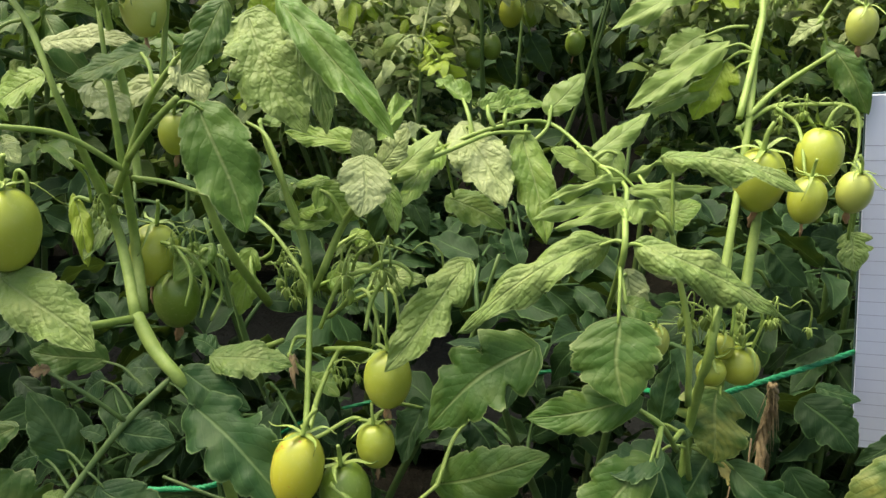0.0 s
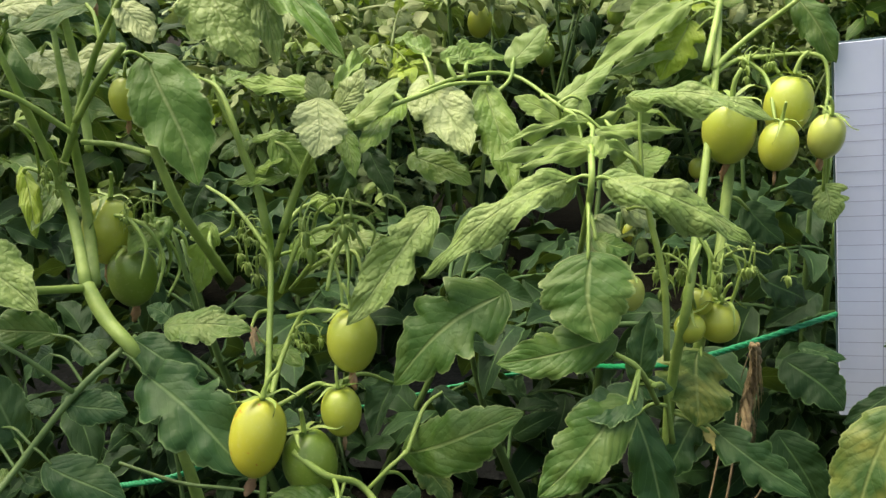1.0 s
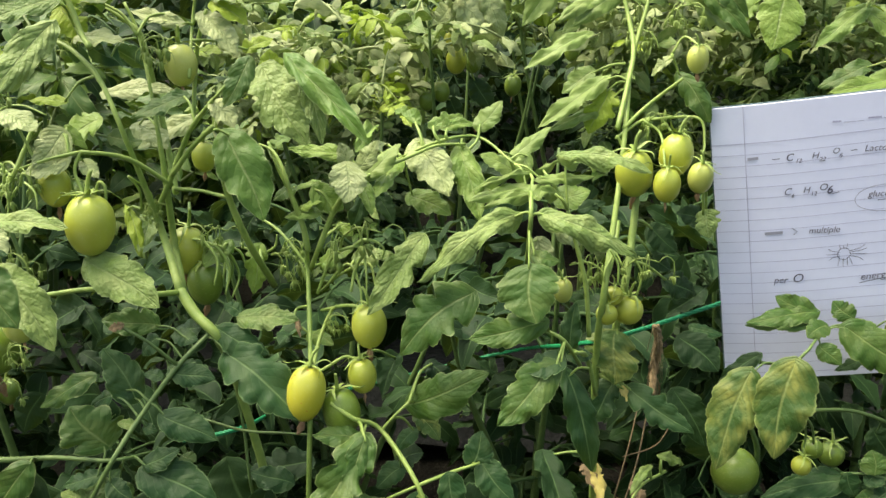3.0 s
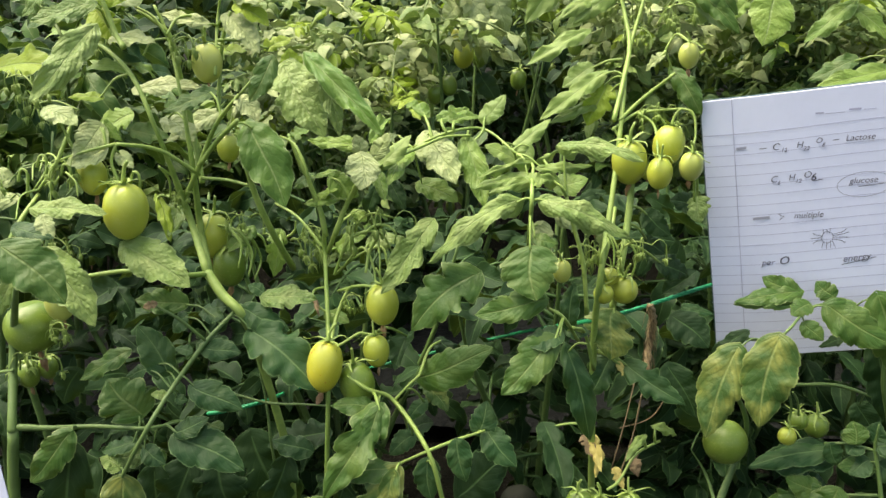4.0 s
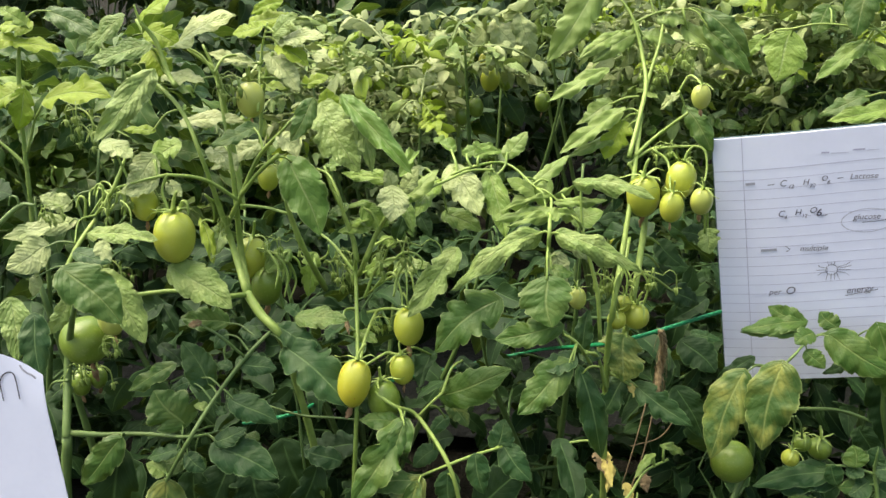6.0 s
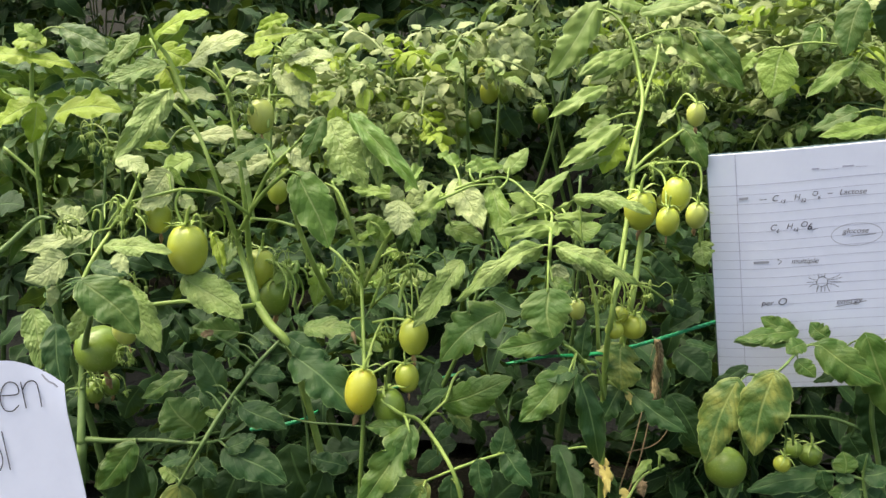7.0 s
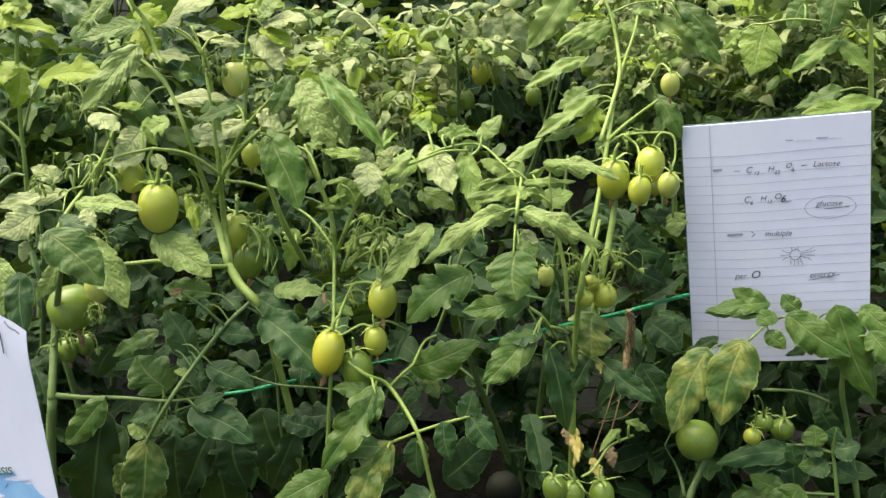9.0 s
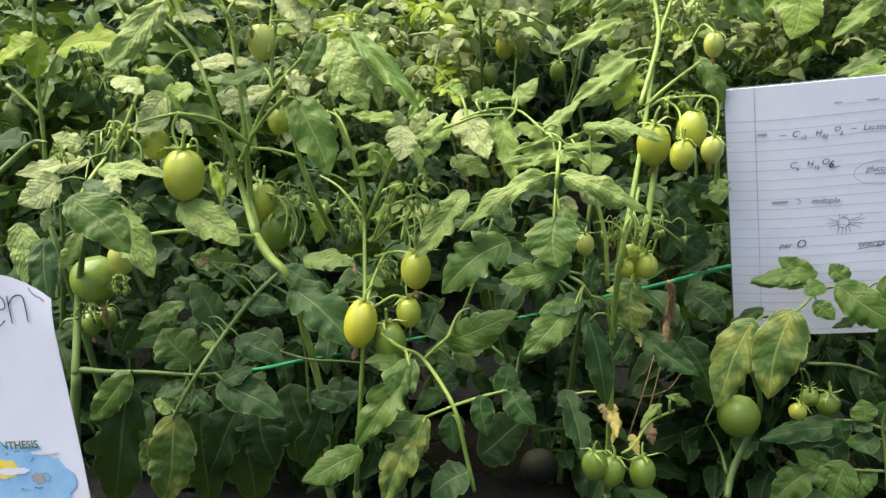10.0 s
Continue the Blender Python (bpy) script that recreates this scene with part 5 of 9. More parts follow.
    truss(p, (-0.275, 0.540, 0.676), 0.0400, 30, 2)
    return p


build_lower_left_plant()


def build_middle_plant():
    p = thing("tomato_plant", 0.031, 0.578, 0.0, "slender tomato plant with pale crinkled leaves and yellow-green tomatoes", "plant", "front row of tomato plants")
    stem(p, [(0.031, 0.578, 0.0, 0.0060), (0.023, 0.558, 0.168, 0.0052), (0.011, 0.528, 0.337, 0.0040)], "stem", STEM_SHADED)
    stem(p, [(0.011, 0.528, 0.337, 0.002635), (0.026, 0.536, 0.511, 0.002074), (0.018, 0.577, 0.541, 0.001931), (0.004, 0.639, 0.593, 0.002025), (0.011, 0.616, 0.626, 0.001953), (0.007, 0.613, 0.654, 0.001714), (-0.007, 0.614, 0.689, 0.001487), (-0.014, 0.619, 0.708, 0.001061)], "branch")
    stem(p, [(0.007, 0.639, 0.590, 0.002251), (0.033, 0.612, 0.642, 0.001926), (0.057, 0.574, 0.678, 0.001615), (0.067, 0.587, 0.685, 0.001427), (0.093, 0.649, 0.690, 0.001298)], "branch")
    stem(p, [(0.093, 0.649, 0.690, 0.001298), (0.125, 0.653, 0.703, 0.00129), (0.158, 0.674, 0.702, 0.001312), (0.191, 0.634, 0.687, 0.001048)], "branch")
    stem(p, [(0.022, 0.609, 0.562, 0.001539), (0.047, 0.588, 0.576, 0.001492), (0.063, 0.582, 0.577, 0.001268), (0.067, 0.581, 0.570, 0.001268)], "branch")
    stem(p, [(0.024, 0.559, 0.531, 0.00169), (0.025, 0.581, 0.546, 0.001719), (0.033, 0.596, 0.566, 0.001514), (0.040, 0.592, 0.574, 0.001288)], "branch")
    stem(p, [(0.024, 0.554, 0.527, 0.001682), (0.034, 0.562, 0.530, 0.001269), (0.049, 0.570, 0.537, 0.001274), (0.058, 0.571, 0.534, 0.001274)], "branch")
    stem(p, [(0.026, 0.551, 0.535, 0.001462), (0.021, 0.556, 0.538, 0.001259)], "branch")
    stem(p, [(0.002, 0.638, 0.554, 0.001367), (-0.012, 0.647, 0.547, 0.001386), (-0.011, 0.629, 0.544, 0.0009078)], "branch")
    stem(p, [(0.012, 0.648, 0.565, 0.001373), (0.037, 0.626, 0.590, 0.001326), (0.064, 0.619, 0.603, 0.001305), (0.072, 0.608, 0.582, 0.0008652)], "branch")
    stem(p, [(0.019, 0.634, 0.573, 0.001349), (0.046, 0.617, 0.603, 0.001306), (0.059, 0.601, 0.590, 0.001074), (0.062, 0.592, 0.575, 0.0008548)], "branch")
    stem(p, [(0.042, 0.539, 0.510, 0.001868), (0.062, 0.535, 0.498, 0.002069), (0.081, 0.549, 0.480, 0.002106), (0.116, 0.511, 0.453, 0.002029), (0.128, 0.507, 0.403, 0.002055), (0.136, 0.504, 0.366, 0.002074)], "branch")
    stem(p, [(0.081, 0.549, 0.480, 0.001264), (0.093, 0.554, 0.492, 0.001263), (0.104, 0.560, 0.501, 0.001264)], "branch")
    stem(p, [(0.116, 0.511, 0.453, 0.001623), (0.140, 0.524, 0.457, 0.001433), (0.164, 0.537, 0.459, 0.001239)], "branch")
    stem(p, [(0.116, 0.511, 0.453, 0.001217), (0.095, 0.509, 0.443, 0.001224), (0.083, 0.510, 0.435, 0.001232)], "branch")
    stem(p, [(-0.061, 0.597, 0.495, 0.001128), (-0.053, 0.587, 0.454, 0.001357), (-0.047, 0.573, 0.400, 0.0015), (-0.040, 0.580, 0.315, 0.0018)], "branch", STEM_SHADED)
    stem(p, [(-0.092, 0.584, 0.466, 0.00113), (-0.050, 0.578, 0.458, 0.001254), (-0.011, 0.566, 0.464, 0.001096), (0.025, 0.557, 0.468, 0.0008622)], "branch", STEM_SHADED)
    leaflet(p, (0.069, 0.594, 0.685), (0.079, 0.571, 0.661), (0.251, -0.653, 0.714), 0.69, 2, LEAF_FRESH, "leaf")
    leaflet(p, (0.069, 0.681, 0.696), (0.071, 0.619, 0.697), (-0.108, 0.003, 0.994), 0.39, 2, LEAF_PALE, "leaf")
    stem(p, [(0.093, 0.649, 0.690, 0.0016), (0.081, 0.661, 0.697, 0.0014), (0.069, 0.678, 0.696, 0.0012)], "leaf_stalk", None, 5, 0)
    leaflet(p, (-0.005, 0.622, 0.548), (0.011, 0.578, 0.549), (-0.307, -0.068, 0.949), 0.25, 3, LEAF_DRY, "leaf")
    stem(p, [(-0.011, 0.629, 0.544, 0.0016), (-0.008, 0.621, 0.547, 0.0014), (-0.004, 0.620, 0.548, 0.0012)], "leaf_stalk", None, 5, 0)
    truss(p, (-0.005, 0.661, 0.57), 0.0645, 170, 0)
    truss(p, (0.041, 0.613, 0.616), 0.0662, 0, 1)
    truss(p, (0.028, 0.59, 0.554), 0.0361, 10, 2)
    leaflet(p, (0.061, 0.617, 0.705), (0.062, 0.703, 0.706), (0.403, -0.016, 0.915), 0.27, 1, LEAF_FRESH, "leaf")
    stem(p, [(0.078, 0.612, 0.687, 0.0016), (0.069, 0.610, 0.698, 0.0014), (0.061, 0.620, 0.705, 0.0012)], "leaf_stalk", None, 5, 0)
    leaflet(p, (0.066, 0.652, 0.697), (0.076, 0.679, 0.696), (0.196, -0.042, 0.98), 0.90, 1, LEAF_PALE, "leaf")
    stem(p, [(0.088, 0.636, 0.689, 0.0016), (0.077, 0.640, 0.696, 0.0014), (0.067, 0.654, 0.697, 0.0012)], "leaf_stalk", None, 5, 0)
    leaflet(p, (0.092, 0.647, 0.689), (0.079, 0.585, 0.672), (0.001, -0.262, 0.965), 0.58, 2, LEAF_FRESH, "leaf")
    leaflet(p, (0.117, 0.667, 0.713), (0.144, 0.69, 0.718), (0.283, -0.523, 0.804), 0.82, 1, LEAF_FRESH, "leaf")
    stem(p, [(0.125, 0.653, 0.703, 0.0016), (0.121, 0.656, 0.710, 0.0014), (0.119, 0.669, 0.713, 0.0012)], "leaf_stalk", None, 5, 0)
    leaflet(p, (0.104, 0.675, 0.714), (0.079, 0.696, 0.722), (0.017, -0.325, 0.946), 0.85, 4, LEAF_FRESH, "leaf")
    stem(p, [(0.112, 0.651, 0.698, 0.0016), (0.108, 0.659, 0.709, 0.0014), (0.102, 0.676, 0.715, 0.0012)], "leaf_stalk", None, 5, 0)
    leaflet(p, (0.129, 0.665, 0.711), (0.153, 0.691, 0.712), (0.383, -0.393, 0.836), 0.77, 1, LEAF_FRESH, "leaf")
    stem(p, [(0.132, 0.657, 0.703, 0.0016), (0.131, 0.657, 0.708, 0.0014), (0.131, 0.667, 0.711, 0.0012)], "leaf_stalk", None, 5, 0)
    leaflet(p, (0.008, 0.613, 0.654), (0.034, 0.59, 0.667), (-0.568, -0.193, 0.8), 0.64, 2, LEAF_FRESH, "leaf")
    leaflet(p, (-0.022, 0.649, 0.701), (-0.008, 0.666, 0.705), (0.127, -0.327, 0.937), 1.25, 1, LEAF_FRESH, "leaf")
    stem(p, [(-0.014, 0.619, 0.708, 0.0016), (-0.018, 0.630, 0.708, 0.0014), (-0.020, 0.651, 0.701, 0.0012)], "leaf_stalk", None, 5, 0)
    leaflet(p, (0.03, 0.66, 0.626), (0.043, 0.657, 0.615), (0.421, -0.643, 0.64), 2.06, 3, LEAF_FRESH, "leaf")
    stem(p, [(0.017, 0.628, 0.611, 0.0016), (0.024, 0.640, 0.622, 0.0014), (0.033, 0.660, 0.624, 0.0012)], "leaf_stalk", None, 5, 0)
    leaflet(p, (0.065, 0.676, 0.654), (0.081, 0.657, 0.626), (0.007, -0.83, 0.558), 0.83, 2, LEAF_DEEP_SHADED, "leaf")
    stem(p, [(0.093, 0.649, 0.690, 0.0016), (0.079, 0.658, 0.677, 0.0014), (0.067, 0.674, 0.652, 0.0012)], "leaf_stalk", None, 5, 0)
    leaflet(p, (0.052, 0.679, 0.653), (0.041, 0.667, 0.611), (-0.075, -0.957, 0.281), 0.67, 1, LEAF_DEEP_SHADED, "leaf")
    stem(p, [(0.093, 0.649, 0.690, 0.0016), (0.073, 0.660, 0.678, 0.0014), (0.051, 0.678, 0.651, 0.0012)], "leaf_stalk", None, 5, 0)
    leaflet(p, (-0.058, 0.696, 0.626), (-0.07, 0.686, 0.601), (-0.083, -0.916, 0.393), 1.36, 1, LEAF_DEEP_SHADED, "leaf")
    stem(p, [(0.004, 0.639, 0.593, 0.0016), (-0.027, 0.663, 0.618, 0.0014), (-0.059, 0.695, 0.623, 0.0012)], "leaf_stalk", None, 5, 0)
    tomato(p, (0.07, 0.58, 0.561), 0.0149, FRUIT, "plum", (4, 2), 150, 2, True, "pale green plum tomato under a withered sepal")
    tomato(p, (0.023, 0.536, 0.52), 0.0158, FRUIT_YELLOW, "long", (-6, 13), 20, 0, True, "yellowish plum tomato with small red scars")
    tomato(p, (0.064, 0.567, 0.521), 0.0120, FRUIT, "plum", (-4, 1), 85, 1, True, "")
    tomato(p, (0.048, 0.55, 0.496), 0.0160, FRUIT_GREEN, "plum", (6, -2), 280, 3, True, "")
    leaflet(p, (0.005, 0.62, 0.535), (0.033, 0.597, 0.534), (-0.3, -0.434, 0.849), 1.08, 3, LEAF_FRESH, "leaf")
    stem(p, [(-0.011, 0.629, 0.544, 0.0016), (-0.003, 0.620, 0.542, 0.0014), (0.007, 0.618, 0.535, 0.0012)], "leaf_stalk", None, 5, 0)
    leaflet(p, (0.009, 0.662, 0.586), (0.045, 0.648, 0.605), (-0.54, -0.581, 0.61), 1.16, 3, LEAF_FRESH, "leaf")
    stem(p, [(0.007, 0.639, 0.590, 0.0016), (0.008, 0.646, 0.590, 0.0014), (0.011, 0.661, 0.587, 0.0012)], "leaf_stalk", None, 5, 0)
    leaflet(p, (0.048, 0.634, 0.603), (0.086, 0.627, 0.607), (-0.167, -0.453, 0.876), 1.39, 3, LEAF_MOTTLED, "leaf")
    stem(p, [(0.048, 0.623, 0.595, 0.0016), (0.048, 0.625, 0.600, 0.0014), (0.051, 0.633, 0.603, 0.0012)], "leaf_stalk", None, 5, 0)
    leaflet(p, (0.079, 0.649, 0.5), (0.076, 0.602, 0.482), (-0.074, -0.366, 0.927), 0.81, 4, LEAF_DEEP_SHADED, "leaf")
    stem(p, [(0.058, 0.571, 0.534, 0.0016), (0.068, 0.606, 0.526, 0.0014), (0.079, 0.646, 0.499, 0.0012)], "leaf_stalk", None, 5, 0)
    leaflet(p, (0.111, 0.645, 0.497), (0.132, 0.629, 0.472), (0.364, -0.618, 0.697), 1.61, 3, LEAF_DEEP_SHADED, "leaf")
    stem(p, [(0.104, 0.560, 0.501, 0.0016), (0.108, 0.599, 0.508, 0.0014), (0.113, 0.644, 0.495, 0.0012)], "leaf_stalk", None, 5, 0)
    leaflet(p, (0.056, 0.600, 0.702), (0.007, 0.600, 0.709), (0.11, -0.56, 0.82), 0.67, 0, LEAF_FRESH, "leaf")
    stem(p, [(0.071, 0.596, 0.686, 0.0013), (0.063, 0.598, 0.697, 0.0011), (0.054, 0.600, 0.702, 0.0009)], "leaf_stalk", None, 5, 0)
    leaflet(p, (0.058, 0.590, 0.697), (0.053, 0.590, 0.716), (0.49, -0.86, 0.14), 1.53, 2, LEAF_PALE, "leaf")
    stem(p, [(0.067, 0.587, 0.685, 0.0013), (0.062, 0.589, 0.693, 0.0011), (0.058, 0.590, 0.697, 0.0009)], "leaf_stalk", None, 5, 0)
    leaflet(p, (0.068, 0.590, 0.695), (0.084, 0.590, 0.717), (-0.45, -0.83, 0.31), 1.31, 2, LEAF_PALE, "leaf")
    stem(p, [(0.067, 0.587, 0.685, 0.0013), (0.068, 0.589, 0.691, 0.0011), (0.069, 0.590, 0.696, 0.0009)], "leaf_stalk", None, 5, 0)
    leaflet(p, (0.070, 0.600, 0.685), (0.098, 0.621, 0.708), (-0.06, -0.71, 0.70), 0.83, 2, LEAF_SMOOTH, "leaf")
    leaflet(p, (0.061, 0.580, 0.701), (0.063, 0.554, 0.676), (0.18, -0.68, 0.71), 1.60, 0, LEAF_PALE, "leaf")
    stem(p, [(0.066, 0.585, 0.684, 0.0013), (0.063, 0.583, 0.695, 0.0011), (0.061, 0.579, 0.700, 0.0009)], "leaf_stalk", None, 5, 0)
    leaflet(p, (0.064, 0.600, 0.685), (0.086, 0.600, 0.668), (0.49, -0.62, 0.62), 0.80, 2, LEAF_DULL, "leaf")
    stem(p, [(0.071, 0.596, 0.686, 0.0013), (0.067, 0.598, 0.686, 0.0011), (0.065, 0.600, 0.684, 0.0009)], "leaf_stalk", None, 5, 0)
    leaflet(p, (0.029, 0.610, 0.678), (0.007, 0.610, 0.673), (-0.16, -0.58, 0.80), 0.74, 2, LEAF_FRESH, "leaf")
    stem(p, [(0.043, 0.596, 0.657, 0.0013), (0.036, 0.603, 0.672, 0.0011), (0.028, 0.610, 0.677, 0.0009)], "leaf_stalk", None, 5, 0)
    leaflet(p, (0.008, 0.610, 0.674), (-0.013, 0.610, 0.663), (-0.35, -0.64, 0.69), 1.33, 2, LEAF_MID, "leaf")
    stem(p, [(0.001, 0.613, 0.669, 0.0013), (0.005, 0.612, 0.673, 0.0011), (0.007, 0.610, 0.674, 0.0009)], "leaf_stalk", None, 5, 0)
    leaflet(p, (0.026, 0.600, 0.676), (0.050, 0.600, 0.657), (0.33, -0.84, 0.42), 1.41, 2, LEAF_FRESH, "leaf")
    stem(p, [(0.043, 0.596, 0.657, 0.0013), (0.035, 0.598, 0.671, 0.0011), (0.027, 0.600, 0.675, 0.0009)], "leaf_stalk", None, 5, 0)
    leaflet(p, (0.031, 0.600, 0.655), (-0.001, 0.600, 0.651), (-0.10, -0.56, 0.82), 0.82, 2, LEAF_FRESH, "leaf")
    stem(p, [(0.040, 0.601, 0.652, 0.0013), (0.035, 0.601, 0.655, 0.0011), (0.030, 0.600, 0.655, 0.0009)], "leaf_stalk", None, 5, 0)
    leaflet(p, (0.106, 0.660, 0.702), (0.136, 0.618, 0.662), (-0.02, -0.70, 0.71), 1.03, 0, LEAF_PALE, "leaf")
    stem(p, [(0.111, 0.651, 0.697, 0.0013), (0.109, 0.656, 0.702, 0.0011), (0.107, 0.658, 0.701, 0.0009)], "leaf_stalk", None, 5, 0)
    leaflet(p, (0.144, 0.660, 0.696), (0.161, 0.618, 0.640), (0.05, -0.79, 0.61), 0.70, 0, LEAF_FRESH, "leaf")
    stem(p, [(0.144, 0.665, 0.702, 0.0013), (0.144, 0.663, 0.701, 0.0011), (0.144, 0.658, 0.694, 0.0009)], "leaf_stalk", None, 5, 0)
    leaflet(p, (0.097, 0.660, 0.654), (0.134, 0.649, 0.637), (0.19, -0.59, 0.78), 1.26, 0, LEAF_FRESH, "leaf")
    stem(p, [(0.093, 0.649, 0.690, 0.0013), (0.095, 0.655, 0.678, 0.0011), (0.099, 0.660, 0.653, 0.0009)], "leaf_stalk", None, 5, 0)
    leaflet(p, (0.187, 0.660, 0.687), (0.222, 0.681, 0.709), (-0.08, -0.65, 0.76), 0.68, 2, LEAF_SMOOTH, "leaf")
    stem(p, [(0.177, 0.651, 0.693, 0.0013), (0.182, 0.656, 0.692, 0.0011), (0.188, 0.661, 0.688, 0.0009)], "leaf_stalk", None, 5, 0)
    leaflet(p, (0.157, 0.680, 0.708), (0.179, 0.690, 0.731), (-0.23, -0.78, 0.58), 1.19, 2, LEAF_SMOOTH, "leaf")
    stem(p, [(0.158, 0.674, 0.702, 0.0013), (0.158, 0.677, 0.706, 0.0011), (0.158, 0.680, 0.709, 0.0009)], "leaf_stalk", None, 5, 0)
    leaflet(p, (0.190, 0.650, 0.676), (0.161, 0.650, 0.693), (0.40, -0.62, 0.67), 1.16, 2, LEAF_SMOOTH, "leaf")
    stem(p, [(0.186, 0.640, 0.689, 0.0013), (0.188, 0.645, 0.685, 0.0011), (0.189, 0.650, 0.676, 0.0009)], "leaf_stalk", None, 5, 0)
    leaflet(p, (0.201, 0.650, 0.691), (0.195, 0.639, 0.666), (-0.10, -0.91, 0.41), 1.16, 2, LEAF_SMOOTH, "leaf")
    stem(p, [(0.186, 0.640, 0.689, 0.0013), (0.194, 0.645, 0.693, 0.0011), (0.201, 0.650, 0.690, 0.0009)], "leaf_stalk", None, 5, 0)
    leaflet(p, (0.203, 0.610, 0.674), (0.153, 0.589, 0.667), (0.11, -0.53, 0.84), 0.52, 2, LEAF_SMOOTH, "leaf")
    stem(p, [(0.191, 0.634, 0.687, 0.0013), (0.197, 0.622, 0.685, 0.0011), (0.201, 0.609, 0.673, 0.0009)], "leaf_stalk", None, 5, 0)
    leaflet(p, (0.211, 0.620, 0.677), (0.259, 0.641, 0.674), (0.26, -0.48, 0.84), 0.45, 2, LEAF_SMOOTH, "leaf")
    stem(p, [(0.191, 0.634, 0.687, 0.0013), (0.201, 0.627, 0.686, 0.0011), (0.213, 0.621, 0.677, 0.0009)], "leaf_stalk", None, 5, 0)
    leaflet(p, (0.225, 0.660, 0.649), (0.256, 0.660, 0.656), (-0.18, -0.57, 0.80), 1.78, 2, LEAF_FRESH, "leaf")
    leaflet(p, (0.117, 0.590, 0.635), (0.075, 0.548, 0.585), (0.14, -0.81, 0.57), 0.64, 1, LEAF_MOTTLED, "leaf")
    leaflet(p, (0.157, 0.565, 0.598), (0.098, 0.544, 0.558), (-0.04, -0.86, 0.51), 1.15, 5, LEAF_MID, "leaf")
    leaflet(p, (0.102, 0.575, 0.491), (0.172, 0.559, 0.528), (-0.42, -0.77, 0.48), 0.89, 2, LEAF_MID, "leaf")
    stem(p, [(0.104, 0.560, 0.501, 0.0013), (0.103, 0.568, 0.499, 0.0011), (0.105, 0.574, 0.493, 0.0009)], "leaf_stalk", None, 5, 0)
    leaflet(p, (0.106, 0.590, 0.474), (0.126, 0.579, 0.453), (0.36, -0.66, 0.66), 1.26, 0, LEAF_BLOTCHED, "leaf")
    stem(p, [(0.102, 0.559, 0.500, 0.0013), (0.104, 0.575, 0.493, 0.0011), (0.107, 0.590, 0.474, 0.0009)], "leaf_stalk", None, 5, 0)
    leaflet(p, (-0.039, 0.575, 0.571), (0.011, 0.575, 0.566), (0.08, -0.50, 0.86), 1.04, 0, LEAF_MOTTLED, "leaf")
    leaflet(p, (-0.041, 0.580, 0.572), (-0.055, 0.580, 0.579), (0.36, -0.51, 0.78), 1.80, 2, LEAF_DULL, "leaf")
    leaflet(p, (0.074, 0.520, 0.489), (0.028, 0.473, 0.427), (0.11, -0.83, 0.55), 0.75, 5, LEAF_MID, "leaf")
    stem(p, [(0.065, 0.537, 0.495, 0.0013), (0.069, 0.528, 0.495, 0.0011), (0.072, 0.518, 0.487, 0.0009)], "leaf_stalk", None, 5, 0)
    leaflet(p, (0.075, 0.515, 0.491), (0.059, 0.489, 0.455), (0.13, -0.83, 0.55), 0.78, 0, LEAF_MID, "leaf")
    stem(p, [(0.065, 0.537, 0.495, 0.0013), (0.070, 0.526, 0.497, 0.0011), (0.075, 0.514, 0.490, 0.0009)], "leaf_stalk", None, 5, 0)
    leaflet(p, (0.070, 0.530, 0.482), (0.031, 0.520, 0.491), (0.32, -0.44, 0.84), 1.09, 2, LEAF_MID, "leaf")
    stem(p, [(0.070, 0.541, 0.490, 0.0013), (0.070, 0.536, 0.488, 0.0011), (0.068, 0.530, 0.482, 0.0009)], "leaf_stalk", None, 5, 0)
    leaflet(p, (0.087, 0.500, 0.441), (0.057, 0.458, 0.376), (0.08, -0.86, 0.51), 0.77, 1, LEAF_BLOTCHED, "leaf")
    stem(p, [(0.090, 0.509, 0.440, 0.0013), (0.088, 0.505, 0.442, 0.0011), (0.086, 0.498, 0.439, 0.0009)], "leaf_stalk", None, 5, 0)
    leaflet(p, (0.089, 0.490, 0.443), (0.074, 0.474, 0.395), (0.02, -0.95, 0.30), 0.70, 0, LEAF_BLOTCHED, "leaf")
    stem(p, [(0.092, 0.509, 0.441, 0.0013), (0.091, 0.500, 0.445, 0.0011), (0.089, 0.489, 0.441, 0.0009)], "leaf_stalk", None, 5, 0)
    leaflet(p, (0.087, 0.500, 0.441), (0.040, 0.484, 0.442), (0.18, -0.44, 0.88), 0.97, 2, LEAF_MID, "leaf")
    stem(p, [(0.088, 0.510, 0.438, 0.0013), (0.088, 0.505, 0.441, 0.0011), (0.085, 0.499, 0.441, 0.0009)], "leaf_stalk", None, 5, 0)
    leaflet(p, (0.113, 0.520, 0.438), (0.117, 0.510, 0.402), (0.19, -0.94, 0.29), 1.25, 2, LEAF_DULL, "leaf")
    stem(p, [(0.119, 0.510, 0.439, 0.0013), (0.116, 0.515, 0.440, 0.0011), (0.113, 0.520, 0.436, 0.0009)], "leaf_stalk", None, 5, 0)
    leaflet(p, (0.140, 0.520, 0.458), (0.148, 0.510, 0.423), (0.20, -0.93, 0.32), 1.18, 2, LEAF_DULL, "leaf")
    leaflet(p, (0.157, 0.540, 0.454), (0.167, 0.550, 0.481), (-0.04, -0.93, 0.37), 1.61, 2, LEAF_DULL, "leaf")
    stem(p, [(0.161, 0.535, 0.459, 0.0013), (0.159, 0.538, 0.458, 0.0011), (0.157, 0.540, 0.455, 0.0009)], "leaf_stalk", None, 5, 0)
